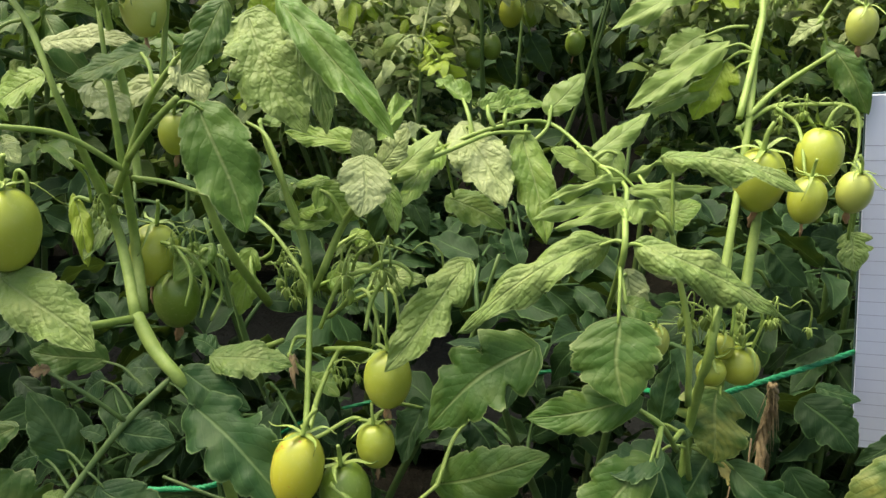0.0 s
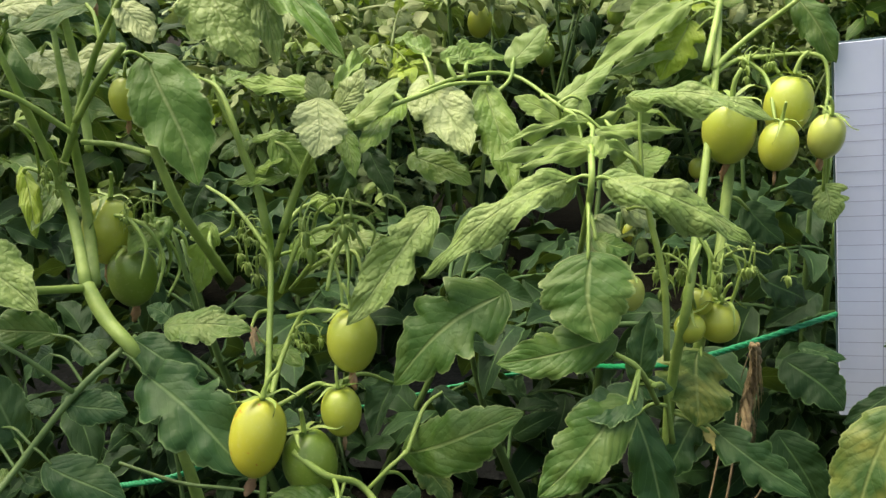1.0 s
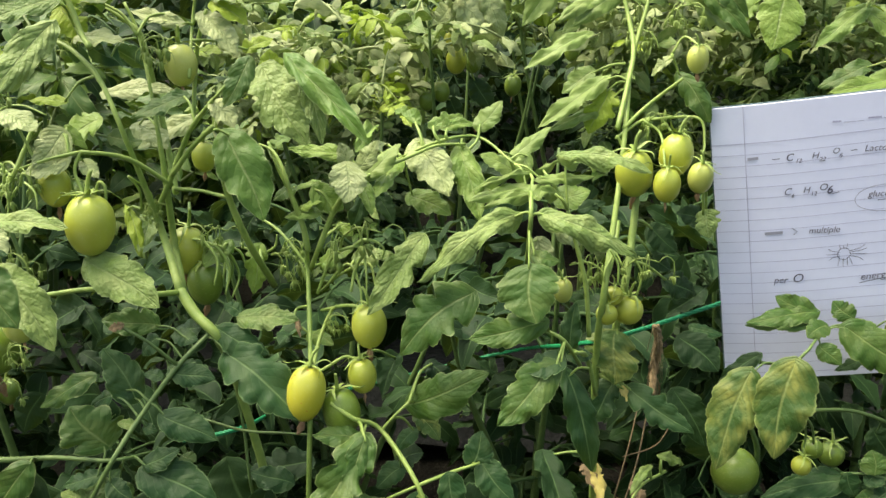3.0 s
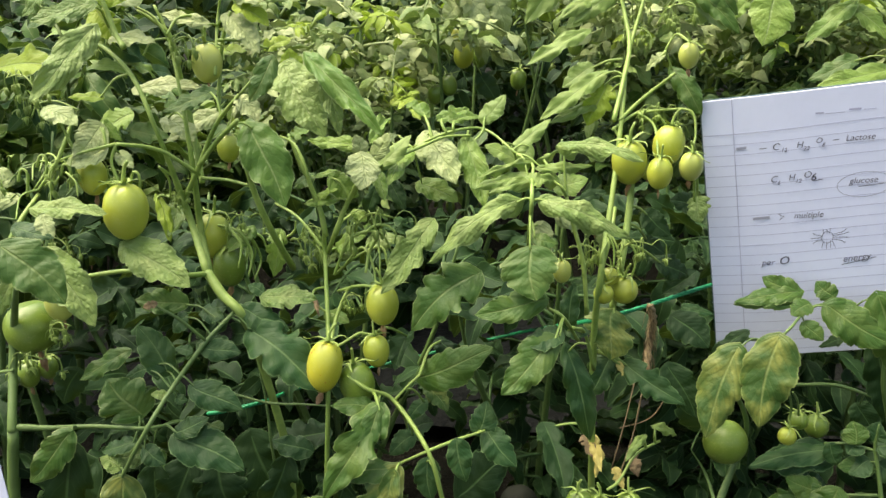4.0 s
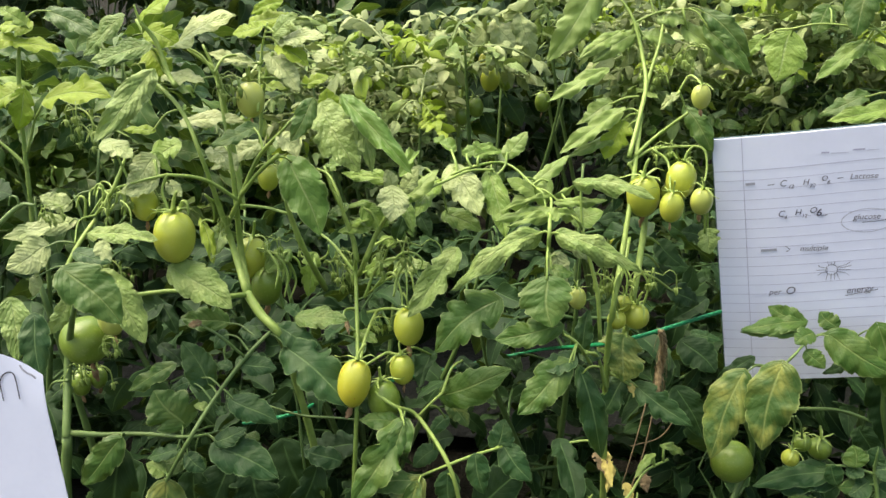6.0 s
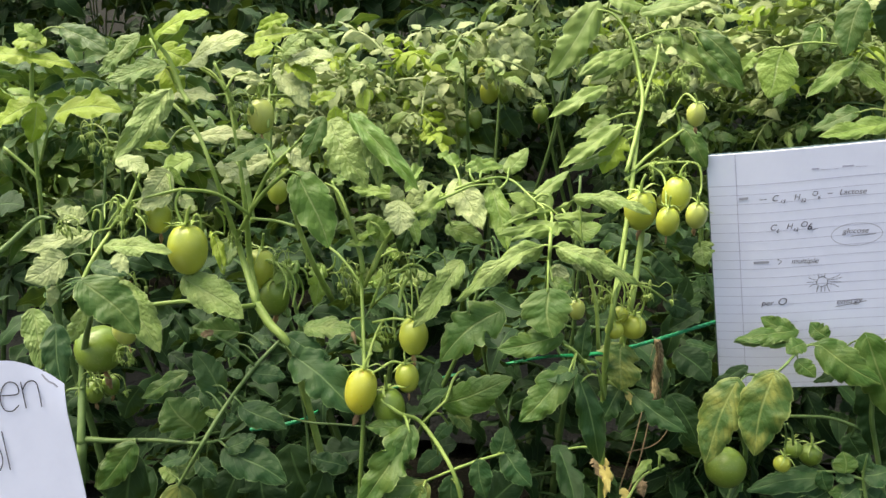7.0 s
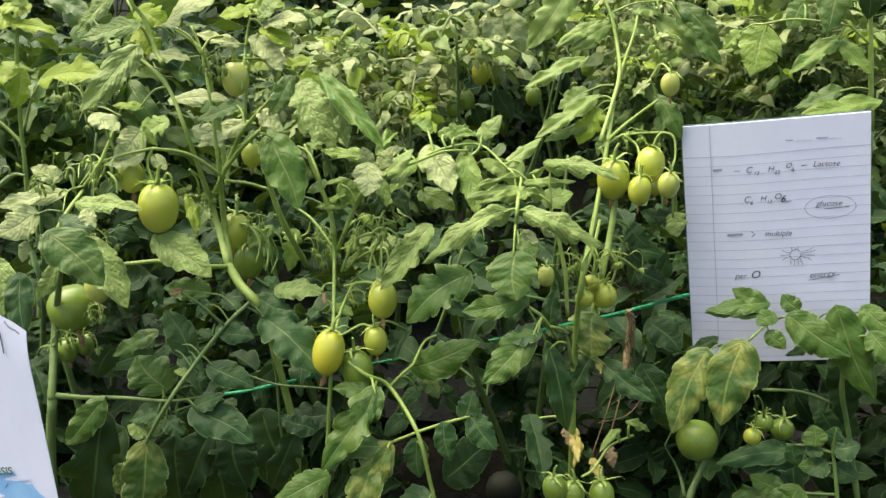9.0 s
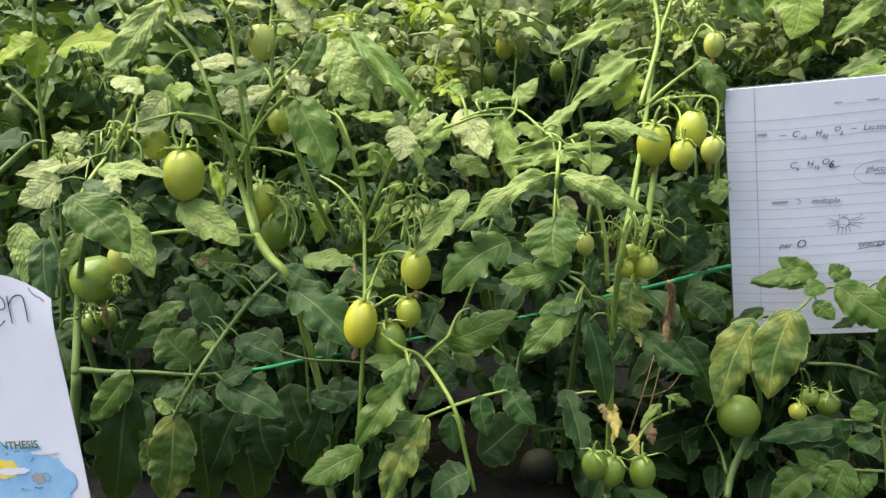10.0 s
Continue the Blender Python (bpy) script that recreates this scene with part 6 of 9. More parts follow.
    leaflet(p, (0.165, 0.540, 0.457), (0.192, 0.524, 0.431), (0.12, -0.78, 0.61), 1.29, 2, LEAF_DULL, "leaf")
    leaflet(p, (0.132, 0.580, 0.361), (0.184, 0.580, 0.404), (-0.35, -0.83, 0.43), 1.36, 2, LEAF_DEEP_SHADED, "leaf")
    leaflet(p, (0.129, 0.500, 0.387), (0.095, 0.489, 0.369), (-0.23, -0.56, 0.79), 1.88, 2, LEAF_DULL, "leaf")
    stem(p, [(0.131, 0.506, 0.387, 0.0013), (0.130, 0.503, 0.388, 0.0011), (0.128, 0.500, 0.386, 0.0009)], "leaf_stalk", None, 5, 0)
    leaflet(p, (0.106, 0.570, 0.469), (0.090, 0.560, 0.453), (0.03, -0.85, 0.53), 1.14, 2, LEAF_DULL, "leaf")
    stem(p, [(0.091, 0.553, 0.490, 0.0013), (0.098, 0.562, 0.484, 0.0011), (0.105, 0.570, 0.468, 0.0009)], "leaf_stalk", None, 5, 0)
    leaflet(p, (0.088, 0.570, 0.436), (0.113, 0.570, 0.446), (-0.31, -0.52, 0.79), 2.06, 0, LEAF_DEEP_SHADED, "leaf")
    stem(p, [(0.086, 0.544, 0.476, 0.0013), (0.087, 0.557, 0.463, 0.0011), (0.089, 0.570, 0.436, 0.0009)], "leaf_stalk", None, 5, 0)
    leaflet(p, (0.097, 0.550, 0.444), (0.075, 0.540, 0.430), (0.01, -0.81, 0.58), 1.40, 2, LEAF_DULL, "leaf")
    stem(p, [(0.096, 0.533, 0.468, 0.0013), (0.097, 0.541, 0.461, 0.0011), (0.096, 0.550, 0.444, 0.0009)], "leaf_stalk", None, 5, 0)
    leaflet(p, (0.025, 0.500, 0.399), (-0.028, 0.479, 0.380), (0.06, -0.76, 0.65), 0.98, 2, LEAF_MID, "leaf")
    stem(p, [(0.015, 0.530, 0.387, 0.0013), (0.020, 0.515, 0.398, 0.0011), (0.023, 0.499, 0.398, 0.0009)], "leaf_stalk", None, 5, 0)
    stem(p, [(0.017, 0.600, 0.620, 0.0027), (0.014, 0.600, 0.644, 0.0024), (0.007, 0.600, 0.667, 0.0020), (0.003, 0.600, 0.686, 0.0017), (-0.008, 0.610, 0.704, 0.0015), (-0.023, 0.620, 0.709, 0.0009)], "branch")
    stem(p, [(0.026, 0.600, 0.621, 0.0024), (0.038, 0.600, 0.649, 0.0023), (0.052, 0.590, 0.669, 0.0017)], "branch")
    stem(p, [(0.064, 0.600, 0.683, 0.0011), (0.083, 0.610, 0.690, 0.0014), (0.103, 0.630, 0.695, 0.0015), (0.124, 0.650, 0.700, 0.0012), (0.147, 0.660, 0.699, 0.0012)], "branch")
    stem(p, [(0.148, 0.660, 0.692, 0.0012), (0.157, 0.670, 0.700, 0.0012), (0.159, 0.680, 0.712, 0.0009)], "branch")
    stem(p, [(0.022, 0.600, 0.582, 0.0015), (0.035, 0.600, 0.612, 0.0015), (0.047, 0.600, 0.622, 0.0015), (0.061, 0.600, 0.625, 0.0012), (0.071, 0.600, 0.620, 0.0009), (0.078, 0.600, 0.604, 0.0006)], "branch")
    stem(p, [(0.053, 0.600, 0.622, 0.0012), (0.063, 0.600, 0.630, 0.0015), (0.074, 0.600, 0.630, 0.0012), (0.082, 0.600, 0.623, 0.0009), (0.080, 0.600, 0.614, 0.0006)], "branch")
    stem(p, [(0.054, 0.590, 0.588, 0.0012), (0.056, 0.600, 0.603, 0.0015), (0.064, 0.600, 0.616, 0.0015), (0.068, 0.590, 0.604, 0.0009), (0.069, 0.580, 0.587, 0.0006)], "branch")
    truss(p, (-0.025, 0.660, 0.597), 0.0400, 0, 2)
    return p


build_middle_plant()


def build_right_plant():
    p = thing("tomato_plant", 0.286, 0.707, 0.0, "tall tomato plant with rolled leaves and hanging clusters of green tomatoes", "plant", "front row of tomato plants")
    stem(p, [(0.286, 0.707, 0.0, 0.0060), (0.278, 0.687, 0.135, 0.0052), (0.266, 0.657, 0.271, 0.0040)], "stem", STEM_SHADED)
    stem(p, [(0.328, 0.746, 0.432, 0.0007656), (0.319, 0.705, 0.408, 0.000893), (0.308, 0.678, 0.370, 0.0008821), (0.294, 0.655, 0.338, 0.0009709)], "branch", LEAF_DRY)
    stem(p, [(0.313, 0.723, 0.413, 0.0007056), (0.302, 0.693, 0.384, 0.0007428), (0.286, 0.663, 0.340, 0.0007341)], "branch", LEAF_DRY)
    stem(p, [(0.345, 0.695, 0.415, 0.0005861), (0.326, 0.677, 0.395, 0.0006302), (0.293, 0.661, 0.391, 0.0006247)], "branch", LEAF_DRY)
    stem(p, [(0.266, 0.657, 0.271, 0.003907), (0.264, 0.655, 0.482, 0.003641), (0.268, 0.636, 0.568, 0.003028), (0.276, 0.668, 0.611, 0.002858), (0.284, 0.701, 0.654, 0.002683), (0.290, 0.728, 0.698, 0.002487), (0.296, 0.770, 0.734, 0.002325)], "branch")
    stem(p, [(0.282, 0.672, 0.516, 0.003648), (0.290, 0.672, 0.568, 0.003579), (0.298, 0.700, 0.611, 0.003621), (0.301, 0.714, 0.642, 0.003175)], "branch")
    stem(p, [(0.255, 0.614, 0.539, 0.002141), (0.251, 0.616, 0.587, 0.002111), (0.241, 0.620, 0.627, 0.001883), (0.235, 0.618, 0.652, 0.001656)], "branch")
    stem(p, [(0.268, 0.655, 0.561, 0.001768), (0.279, 0.675, 0.593, 0.001782), (0.285, 0.705, 0.615, 0.00182)], "branch")
    stem(p, [(0.288, 0.726, 0.698, 0.002033), (0.310, 0.747, 0.714, 0.001826), (0.341, 0.739, 0.741, 0.001564)], "branch")
    stem(p, [(0.281, 0.720, 0.690, 0.001576), (0.305, 0.740, 0.702, 0.001596), (0.323, 0.743, 0.703, 0.001368), (0.335, 0.734, 0.690, 0.001358)], "branch")
    stem(p, [(0.305, 0.740, 0.702, 0.001368), (0.335, 0.742, 0.705, 0.001363), (0.358, 0.736, 0.704, 0.001349), (0.362, 0.727, 0.684, 0.001121), (0.357, 0.713, 0.669, 0.001113)], "branch")
    stem(p, [(0.307, 0.731, 0.704, 0.001355), (0.322, 0.725, 0.692, 0.001349), (0.323, 0.694, 0.669, 0.001097)], "branch")
    stem(p, [(0.282, 0.721, 0.693, 0.001351), (0.290, 0.719, 0.678, 0.001353), (0.294, 0.718, 0.675, 0.001353)], "branch")
    stem(p, [(0.333, 0.760, 0.760, 0.001135), (0.343, 0.760, 0.776, 0.001126), (0.353, 0.745, 0.771, 0.00111)], "branch")
    stem(p, [(0.274, 0.644, 0.561, 0.001092), (0.268, 0.637, 0.587, 0.001075), (0.276, 0.653, 0.600, 0.001088)], "branch")
    stem(p, [(0.291, 0.656, 0.562, 0.001102), (0.285, 0.653, 0.588, 0.001091), (0.279, 0.658, 0.601, 0.001092)], "branch")
    stem(p, [(0.280, 0.637, 0.578, 0.001077), (0.280, 0.642, 0.595, 0.001076), (0.273, 0.646, 0.608, 0.001077)], "branch")
    stem(p, [(0.298, 0.662, 0.553, 0.001111), (0.303, 0.662, 0.579, 0.0011), (0.293, 0.664, 0.597, 0.001097)], "branch")
    stem(p, [(0.205, 0.590, 0.675, 0.001801), (0.205, 0.569, 0.657, 0.001968), (0.201, 0.608, 0.606, 0.001676)], "branch")
    stem(p, [(0.246, 0.577, 0.530, 0.001656), (0.232, 0.548, 0.565, 0.001586), (0.219, 0.552, 0.572, 0.001194)], "branch")
    stem(p, [(0.241, 0.557, 0.551, 0.001608), (0.253, 0.603, 0.525, 0.001704), (0.263, 0.624, 0.477, 0.00221)], "branch")
    stem(p, [(0.330, 0.634, 0.394, 0.001363), (0.305, 0.613, 0.391, 0.001341), (0.288, 0.593, 0.374, 0.001327), (0.276, 0.583, 0.370, 0.001317)], "branch")
    stem(p, [(0.279, 0.880, 0.852, 0.00179), (0.255, 0.880, 0.862, 0.001535), (0.235, 0.880, 0.866, 0.001282)], "branch")
    stem(p, [(0.286, 0.840, 0.822, 0.001492), (0.315, 0.840, 0.835, 0.001233), (0.347, 0.840, 0.838, 0.001226)], "branch")
    leaflet(p, (0.206, 0.625, 0.681), (0.156, 0.591, 0.675), (0.212, -0.459, 0.862), 0.30, 3, LEAF_SMOOTH, "leaf")
    stem(p, [(0.205, 0.590, 0.675, 0.0016), (0.206, 0.604, 0.682, 0.0014), (0.204, 0.624, 0.681, 0.0012)], "leaf_stalk", None, 5, 0)
    leaflet(p, (0.212, 0.644, 0.68), (0.263, 0.706, 0.662), (0.298, 0.033, 0.954), 0.26, 3, LEAF_SMOOTH, "leaf")
    stem(p, [(0.235, 0.618, 0.652, 0.0016), (0.224, 0.627, 0.670, 0.0014), (0.214, 0.647, 0.679, 0.0012)], "leaf_stalk", None, 5, 0)
    tomato(p, (0.249, 0.56, 0.368), 0.0129, FRUIT_GREEN, "plum", (8, -6), 0, 1, False, "")
    tomato(p, (0.267, 0.564, 0.36), 0.0124, FRUIT_GREEN, "plum", (7, -4), 160, 3, False, "")
    tomato(p, (0.298, 0.586, 0.347), 0.0133, FRUIT_GREEN, "plum", (-7, 7), 65, 2, False, "")
    leaflet(p, (0.266, 0.664, 0.378), (0.272, 0.622, 0.363), (-0.262, -0.364, 0.894), 0.55, 5, LEAF_YELLOW, "leaf")
    stem(p, [(0.265, 0.656, 0.397, 0.0016), (0.266, 0.656, 0.390, 0.0014), (0.267, 0.661, 0.377, 0.0012)], "leaf_stalk", None, 5, 0)
    leaflet(p, (0.274, 0.666, 0.365), (0.267, 0.628, 0.352), (0.229, -0.352, 0.908), 0.54, 3, LEAF_YELLOW, "leaf")
    stem(p, [(0.266, 0.656, 0.355, 0.0016), (0.270, 0.657, 0.362, 0.0014), (0.274, 0.663, 0.364, 0.0012)], "leaf_stalk", None, 5, 0)
    leaflet(p, (0.289, 0.653, 0.471), (0.295, 0.642, 0.463), (0.121, -0.509, 0.852), 1.14, 2, LEAF_YELLOW, "leaf")
    stem(p, [(0.264, 0.655, 0.482, 0.0016), (0.277, 0.650, 0.479, 0.0014), (0.290, 0.651, 0.469, 0.0012)], "leaf_stalk", None, 5, 0)
    leaflet(p, (0.298, 0.66, 0.464), (0.291, 0.639, 0.463), (0.378, -0.175, 0.909), 0.57, 2, LEAF_YELLOW, "leaf")
    stem(p, [(0.264, 0.655, 0.482, 0.0016), (0.281, 0.654, 0.477, 0.0014), (0.297, 0.657, 0.464, 0.0012)], "leaf_stalk", None, 5, 0)
    leaflet(p, (0.288, 0.64, 0.357), (0.294, 0.623, 0.343), (0.19, -0.561, 0.806), 1.03, 5, LEAF_YELLOW, "leaf")
    stem(p, [(0.294, 0.655, 0.338, 0.0016), (0.291, 0.643, 0.350, 0.0014), (0.289, 0.638, 0.355, 0.0012)], "leaf_stalk", None, 5, 0)
    truss(p, (0.271, 0.638, 0.577), 0.0541, 180, 0)
    truss(p, (0.286, 0.652, 0.582), 0.0486, 0, 1)
    truss(p, (0.331, 0.809, 0.78), 0.0593, 0, 2)
    truss(p, (0.319, 0.872, 0.785), 0.0558, 180, 3)
    tomato(p, (0.297, 0.704, 0.661), 0.0172, FRUIT, "plum", (7, -4), 25, 0, True, "")
    tomato(p, (0.335, 0.717, 0.675), 0.0154, FRUIT, "plum", (-7, 7), 350, 1, True, "")
    tomato(p, (0.324, 0.685, 0.655), 0.0121, FRUIT, "plum", (-2, -3), 255, 2, True, "")
    tomato(p, (0.354, 0.691, 0.66), 0.0112, FRUIT_PALE, "plum", (-8, -8), 155, 3, True, "")
    tomato(p, (0.352, 0.73, 0.759), 0.0098, FRUIT_PALE, "plum", (-4, 1), 175, 0, True, "")
    tomato(p, (0.272, 0.645, 0.547), 0.0098, FRUIT, "round", (-2, -3), 135, 1, False, "")
    tomato(p, (0.292, 0.66, 0.545), 0.0135, FRUIT, "round", (-4, 1), 300, 2, False, "")
    tomato(p, (0.278, 0.655, 0.561), 0.0090, FRUIT, "round", (8, -6), 190, 0, False, "")
    tomato(p, (0.232, 0.621, 0.579), 0.0087, FRUIT_PALE, "plum", (-4, 1), 150, 2, False, "")
    leaflet(p, (0.226, 0.617, 0.666), (0.165, 0.585, 0.664), (0.251, -0.523, 0.814), 0.44, 3, LEAF_SMOOTH, "leaf")
    stem(p, [(0.235, 0.618, 0.652, 0.0016), (0.231, 0.614, 0.661, 0.0014), (0.224, 0.616, 0.666, 0.0012)], "leaf_stalk", None, 5, 0)
    leaflet(p, (0.212, 0.586, 0.671), (0.198, 0.592, 0.677), (0.121, -0.554, 0.824), 1.61, 4, LEAF_SMOOTH, "leaf")
    leaflet(p, (0.227, 0.629, 0.63), (0.249, 0.656, 0.61), (0.805, -0.295, 0.515), 1.22, 3, LEAF_PALE, "leaf")
    stem(p, [(0.240, 0.620, 0.632, 0.0016), (0.233, 0.621, 0.633, 0.0014), (0.228, 0.631, 0.628, 0.0012)], "leaf_stalk", None, 5, 0)
    leaflet(p, (0.371, 0.727, 0.605), (0.339, 0.72, 0.619), (0.413, -0.648, 0.639), 1.44, 1, LEAF_DEEP_SHADED, "leaf")
    stem(p, [(0.357, 0.713, 0.669, 0.0016), (0.364, 0.716, 0.644, 0.0014), (0.368, 0.726, 0.606, 0.0012)], "leaf_stalk", None, 5, 0)
    leaflet(p, (0.316, 0.724, 0.604), (0.341, 0.713, 0.582), (0.195, -0.783, 0.591), 1.49, 2, LEAF_DEEP_SHADED, "leaf")
    stem(p, [(0.298, 0.703, 0.617, 0.0016), (0.307, 0.709, 0.614, 0.0014), (0.318, 0.723, 0.602, 0.0012)], "leaf_stalk", None, 5, 0)
    leaflet(p, (0.363, 0.717, 0.621), (0.369, 0.703, 0.6), (-0.096, -0.835, 0.541), 1.64, 1, LEAF_MOTTLED, "leaf")
    stem(p, [(0.357, 0.713, 0.669, 0.0016), (0.360, 0.711, 0.650, 0.0014), (0.363, 0.715, 0.618, 0.0012)], "leaf_stalk", None, 5, 0)
    leaflet(p, (0.33, 0.709, 0.557), (0.362, 0.717, 0.535), (0.507, -0.687, 0.52), 1.54, 3, LEAF_DEEP_SHADED, "leaf")
    stem(p, [(0.293, 0.683, 0.585, 0.0016), (0.311, 0.692, 0.576, 0.0014), (0.332, 0.709, 0.555, 0.0012)], "leaf_stalk", None, 5, 0)
    leaflet(p, (0.37, 0.734, 0.536), (0.339, 0.718, 0.513), (-0.242, -0.624, 0.743), 1.09, 4, LEAF_DEEP_SHADED, "leaf")
    leaflet(p, (0.317, 0.727, 0.577), (0.337, 0.722, 0.559), (0.349, -0.751, 0.561), 1.65, 2, LEAF_DEEP_SHADED, "leaf")
    stem(p, [(0.296, 0.694, 0.602, 0.0016), (0.307, 0.707, 0.594, 0.0014), (0.319, 0.726, 0.575, 0.0012)], "leaf_stalk", None, 5, 0)
    leaflet(p, (0.218, 0.657, 0.394), (0.236, 0.567, 0.366), (0.132, -0.263, 0.956), 0.56, 1, LEAF_DEEP_SHADED, "leaf")
    stem(p, [(0.265, 0.656, 0.397, 0.0016), (0.242, 0.652, 0.400, 0.0014), (0.219, 0.654, 0.393, 0.0012)], "leaf_stalk", None, 5, 0)
    # This fruit hangs in deep shade, which its skin colour holds.
    tomato(p, (0.19, 0.637, 0.31), 0.0207, FRUIT_SHADED, "round", (-6, 5), 140, None, False, "tomato coloured near black for deep shade")
    leaflet(p, (0.314, 0.624, 0.406), (0.293, 0.595, 0.394), (0.136, -0.459, 0.878), 0.63, 3, LEAF_SMOOTH, "leaf")
    stem(p, [(0.315, 0.622, 0.392, 0.0016), (0.314, 0.619, 0.401, 0.0014), (0.312, 0.622, 0.405, 0.0012)], "leaf_stalk", None, 5, 0)
    leaflet(p, (0.323, 0.632, 0.412), (0.349, 0.649, 0.391), (0.722, -0.362, 0.589), 0.68, 3, LEAF_SMOOTH, "leaf")
    stem(p, [(0.325, 0.630, 0.394, 0.0016), (0.324, 0.627, 0.405, 0.0014), (0.325, 0.633, 0.411, 0.0012)], "leaf_stalk", None, 5, 0)
    leaflet(p, (0.259, 0.665, 0.378), (0.265, 0.634, 0.368), (0.125, -0.287, 0.95), 0.97, 5, LEAF_DRY, "leaf")
    stem(p, [(0.265, 0.656, 0.397, 0.0016), (0.262, 0.656, 0.390, 0.0014), (0.260, 0.662, 0.377, 0.0012)], "leaf_stalk", None, 5, 0)
    leaflet(p, (0.304, 0.663, 0.361), (0.311, 0.646, 0.343), (0.076, -0.705, 0.705), 1.07, 5, LEAF_DRY, "leaf")
    leaflet(p, (0.274, 0.845, 0.813), (0.228, 0.808, 0.789), (0.221, -0.708, 0.671), 0.57, 2, LEAF_SMOOTH, "leaf")
    stem(p, [(0.282, 0.849, 0.814, 0.0016), (0.278, 0.843, 0.815, 0.0014), (0.272, 0.843, 0.812, 0.0012)], "leaf_stalk", None, 5, 0)
    leaflet(p, (0.345, 0.84, 0.816), (0.406, 0.84, 0.77), (0.374, -0.788, 0.489), 0.72, 1, LEAF_SMOOTH, "leaf")
    stem(p, [(0.341, 0.840, 0.837, 0.0016), (0.343, 0.836, 0.829, 0.0014), (0.347, 0.840, 0.815, 0.0012)], "leaf_stalk", None, 5, 0)
    leaflet(p, (0.296, 0.84, 0.809), (0.336, 0.84, 0.802), (0.131, -0.615, 0.777), 1.26, 3, LEAF_SMOOTH, "leaf")
    stem(p, [(0.292, 0.840, 0.824, 0.0016), (0.294, 0.836, 0.818, 0.0014), (0.299, 0.840, 0.808, 0.0012)], "leaf_stalk", None, 5, 0)
    leaflet(p, (0.315, 0.84, 0.828), (0.348, 0.84, 0.822), (0.156, -0.628, 0.763), 1.51, 3, LEAF_SMOOTH, "leaf")
    leaflet(p, (0.265, 0.817, 0.738), (0.233, 0.81, 0.718), (-0.215, -0.738, 0.64), 1.13, 1, LEAF_SMOOTH, "leaf")
    stem(p, [(0.296, 0.811, 0.746, 0.0016), (0.281, 0.810, 0.745, 0.0014), (0.263, 0.816, 0.736, 0.0012)], "leaf_stalk", None, 5, 0)
    leaflet(p, (0.331, 0.748, 0.757), (0.315, 0.763, 0.742), (-0.786, -0.504, 0.358), 0.97, 5, LEAF_PALE, "leaf")
    stem(p, [(0.333, 0.760, 0.760, 0.0016), (0.332, 0.750, 0.760, 0.0014), (0.329, 0.750, 0.756, 0.0012)], "leaf_stalk", None, 5, 0)
    leaflet(p, (0.230, 0.630, 0.696), (0.300, 0.599, 0.687), (-0.13, -0.53, 0.84), 0.62, 3, LEAF_MOTTLED, "leaf")
    stem(p, [(0.235, 0.618, 0.652, 0.0013), (0.233, 0.624, 0.681, 0.0011), (0.233, 0.629, 0.696, 0.0009)], "leaf_stalk", None, 5, 0)
    leaflet(p, (0.194, 0.580, 0.659), (0.116, 0.549, 0.613), (-0.17, -0.65, 0.74), 0.54, 3, LEAF_MOTTLED, "leaf")
    stem(p, [(0.205, 0.575, 0.662, 0.0013), (0.200, 0.577, 0.662, 0.0011), (0.191, 0.579, 0.657, 0.0009)], "leaf_stalk", None, 5, 0)
    leaflet(p, (0.215, 0.570, 0.663), (0.287, 0.560, 0.630), (0.25, -0.61, 0.75), 0.71, 3, LEAF_MOTTLED, "leaf")
    stem(p, [(0.205, 0.572, 0.660, 0.0013), (0.210, 0.571, 0.663, 0.0011), (0.218, 0.570, 0.661, 0.0009)], "leaf_stalk", None, 5, 0)
    leaflet(p, (0.204, 0.550, 0.626), (0.209, 0.524, 0.590), (0.03, -0.81, 0.59), 2.06, 2, LEAF_MID, "leaf")
    stem(p, [(0.204, 0.575, 0.650, 0.0013), (0.204, 0.562, 0.643, 0.0011), (0.204, 0.549, 0.625, 0.0009)], "leaf_stalk", None, 5, 0)
    leaflet(p, (0.207, 0.560, 0.632), (0.228, 0.560, 0.627), (0.21, -0.55, 0.81), 1.43, 2, LEAF_MID, "leaf")
    stem(p, [(0.204, 0.580, 0.642, 0.0013), (0.206, 0.570, 0.641, 0.0011), (0.208, 0.560, 0.632, 0.0009)], "leaf_stalk", None, 5, 0)
    leaflet(p, (0.210, 0.610, 0.629), (0.220, 0.599, 0.602), (0.09, -0.92, 0.39), 1.30, 2, LEAF_PALE, "leaf")
    stem(p, [(0.202, 0.597, 0.621, 0.0013), (0.206, 0.603, 0.628, 0.0011), (0.210, 0.610, 0.628, 0.0009)], "leaf_stalk", None, 5, 0)
    leaflet(p, (0.216, 0.540, 0.584), (0.158, 0.530, 0.574), (0.03, -0.79, 0.61), 0.87, 0, LEAF_MID, "leaf")
    stem(p, [(0.219, 0.552, 0.572, 0.0013), (0.218, 0.546, 0.581, 0.0011), (0.214, 0.540, 0.584, 0.0009)], "leaf_stalk", None, 5, 0)
    leaflet(p, (0.225, 0.525, 0.554), (0.180, 0.504, 0.514), (-0.09, -0.83, 0.55), 1.02, 0, LEAF_MID, "leaf")
    stem(p, [(0.232, 0.548, 0.565, 0.0013), (0.229, 0.536, 0.563, 0.0011), (0.224, 0.524, 0.552, 0.0009)], "leaf_stalk", None, 5, 0)
    leaflet(p, (0.231, 0.530, 0.556), (0.197, 0.525, 0.552), (-0.03, -0.51, 0.86), 1.32, 0, LEAF_DULL, "leaf")
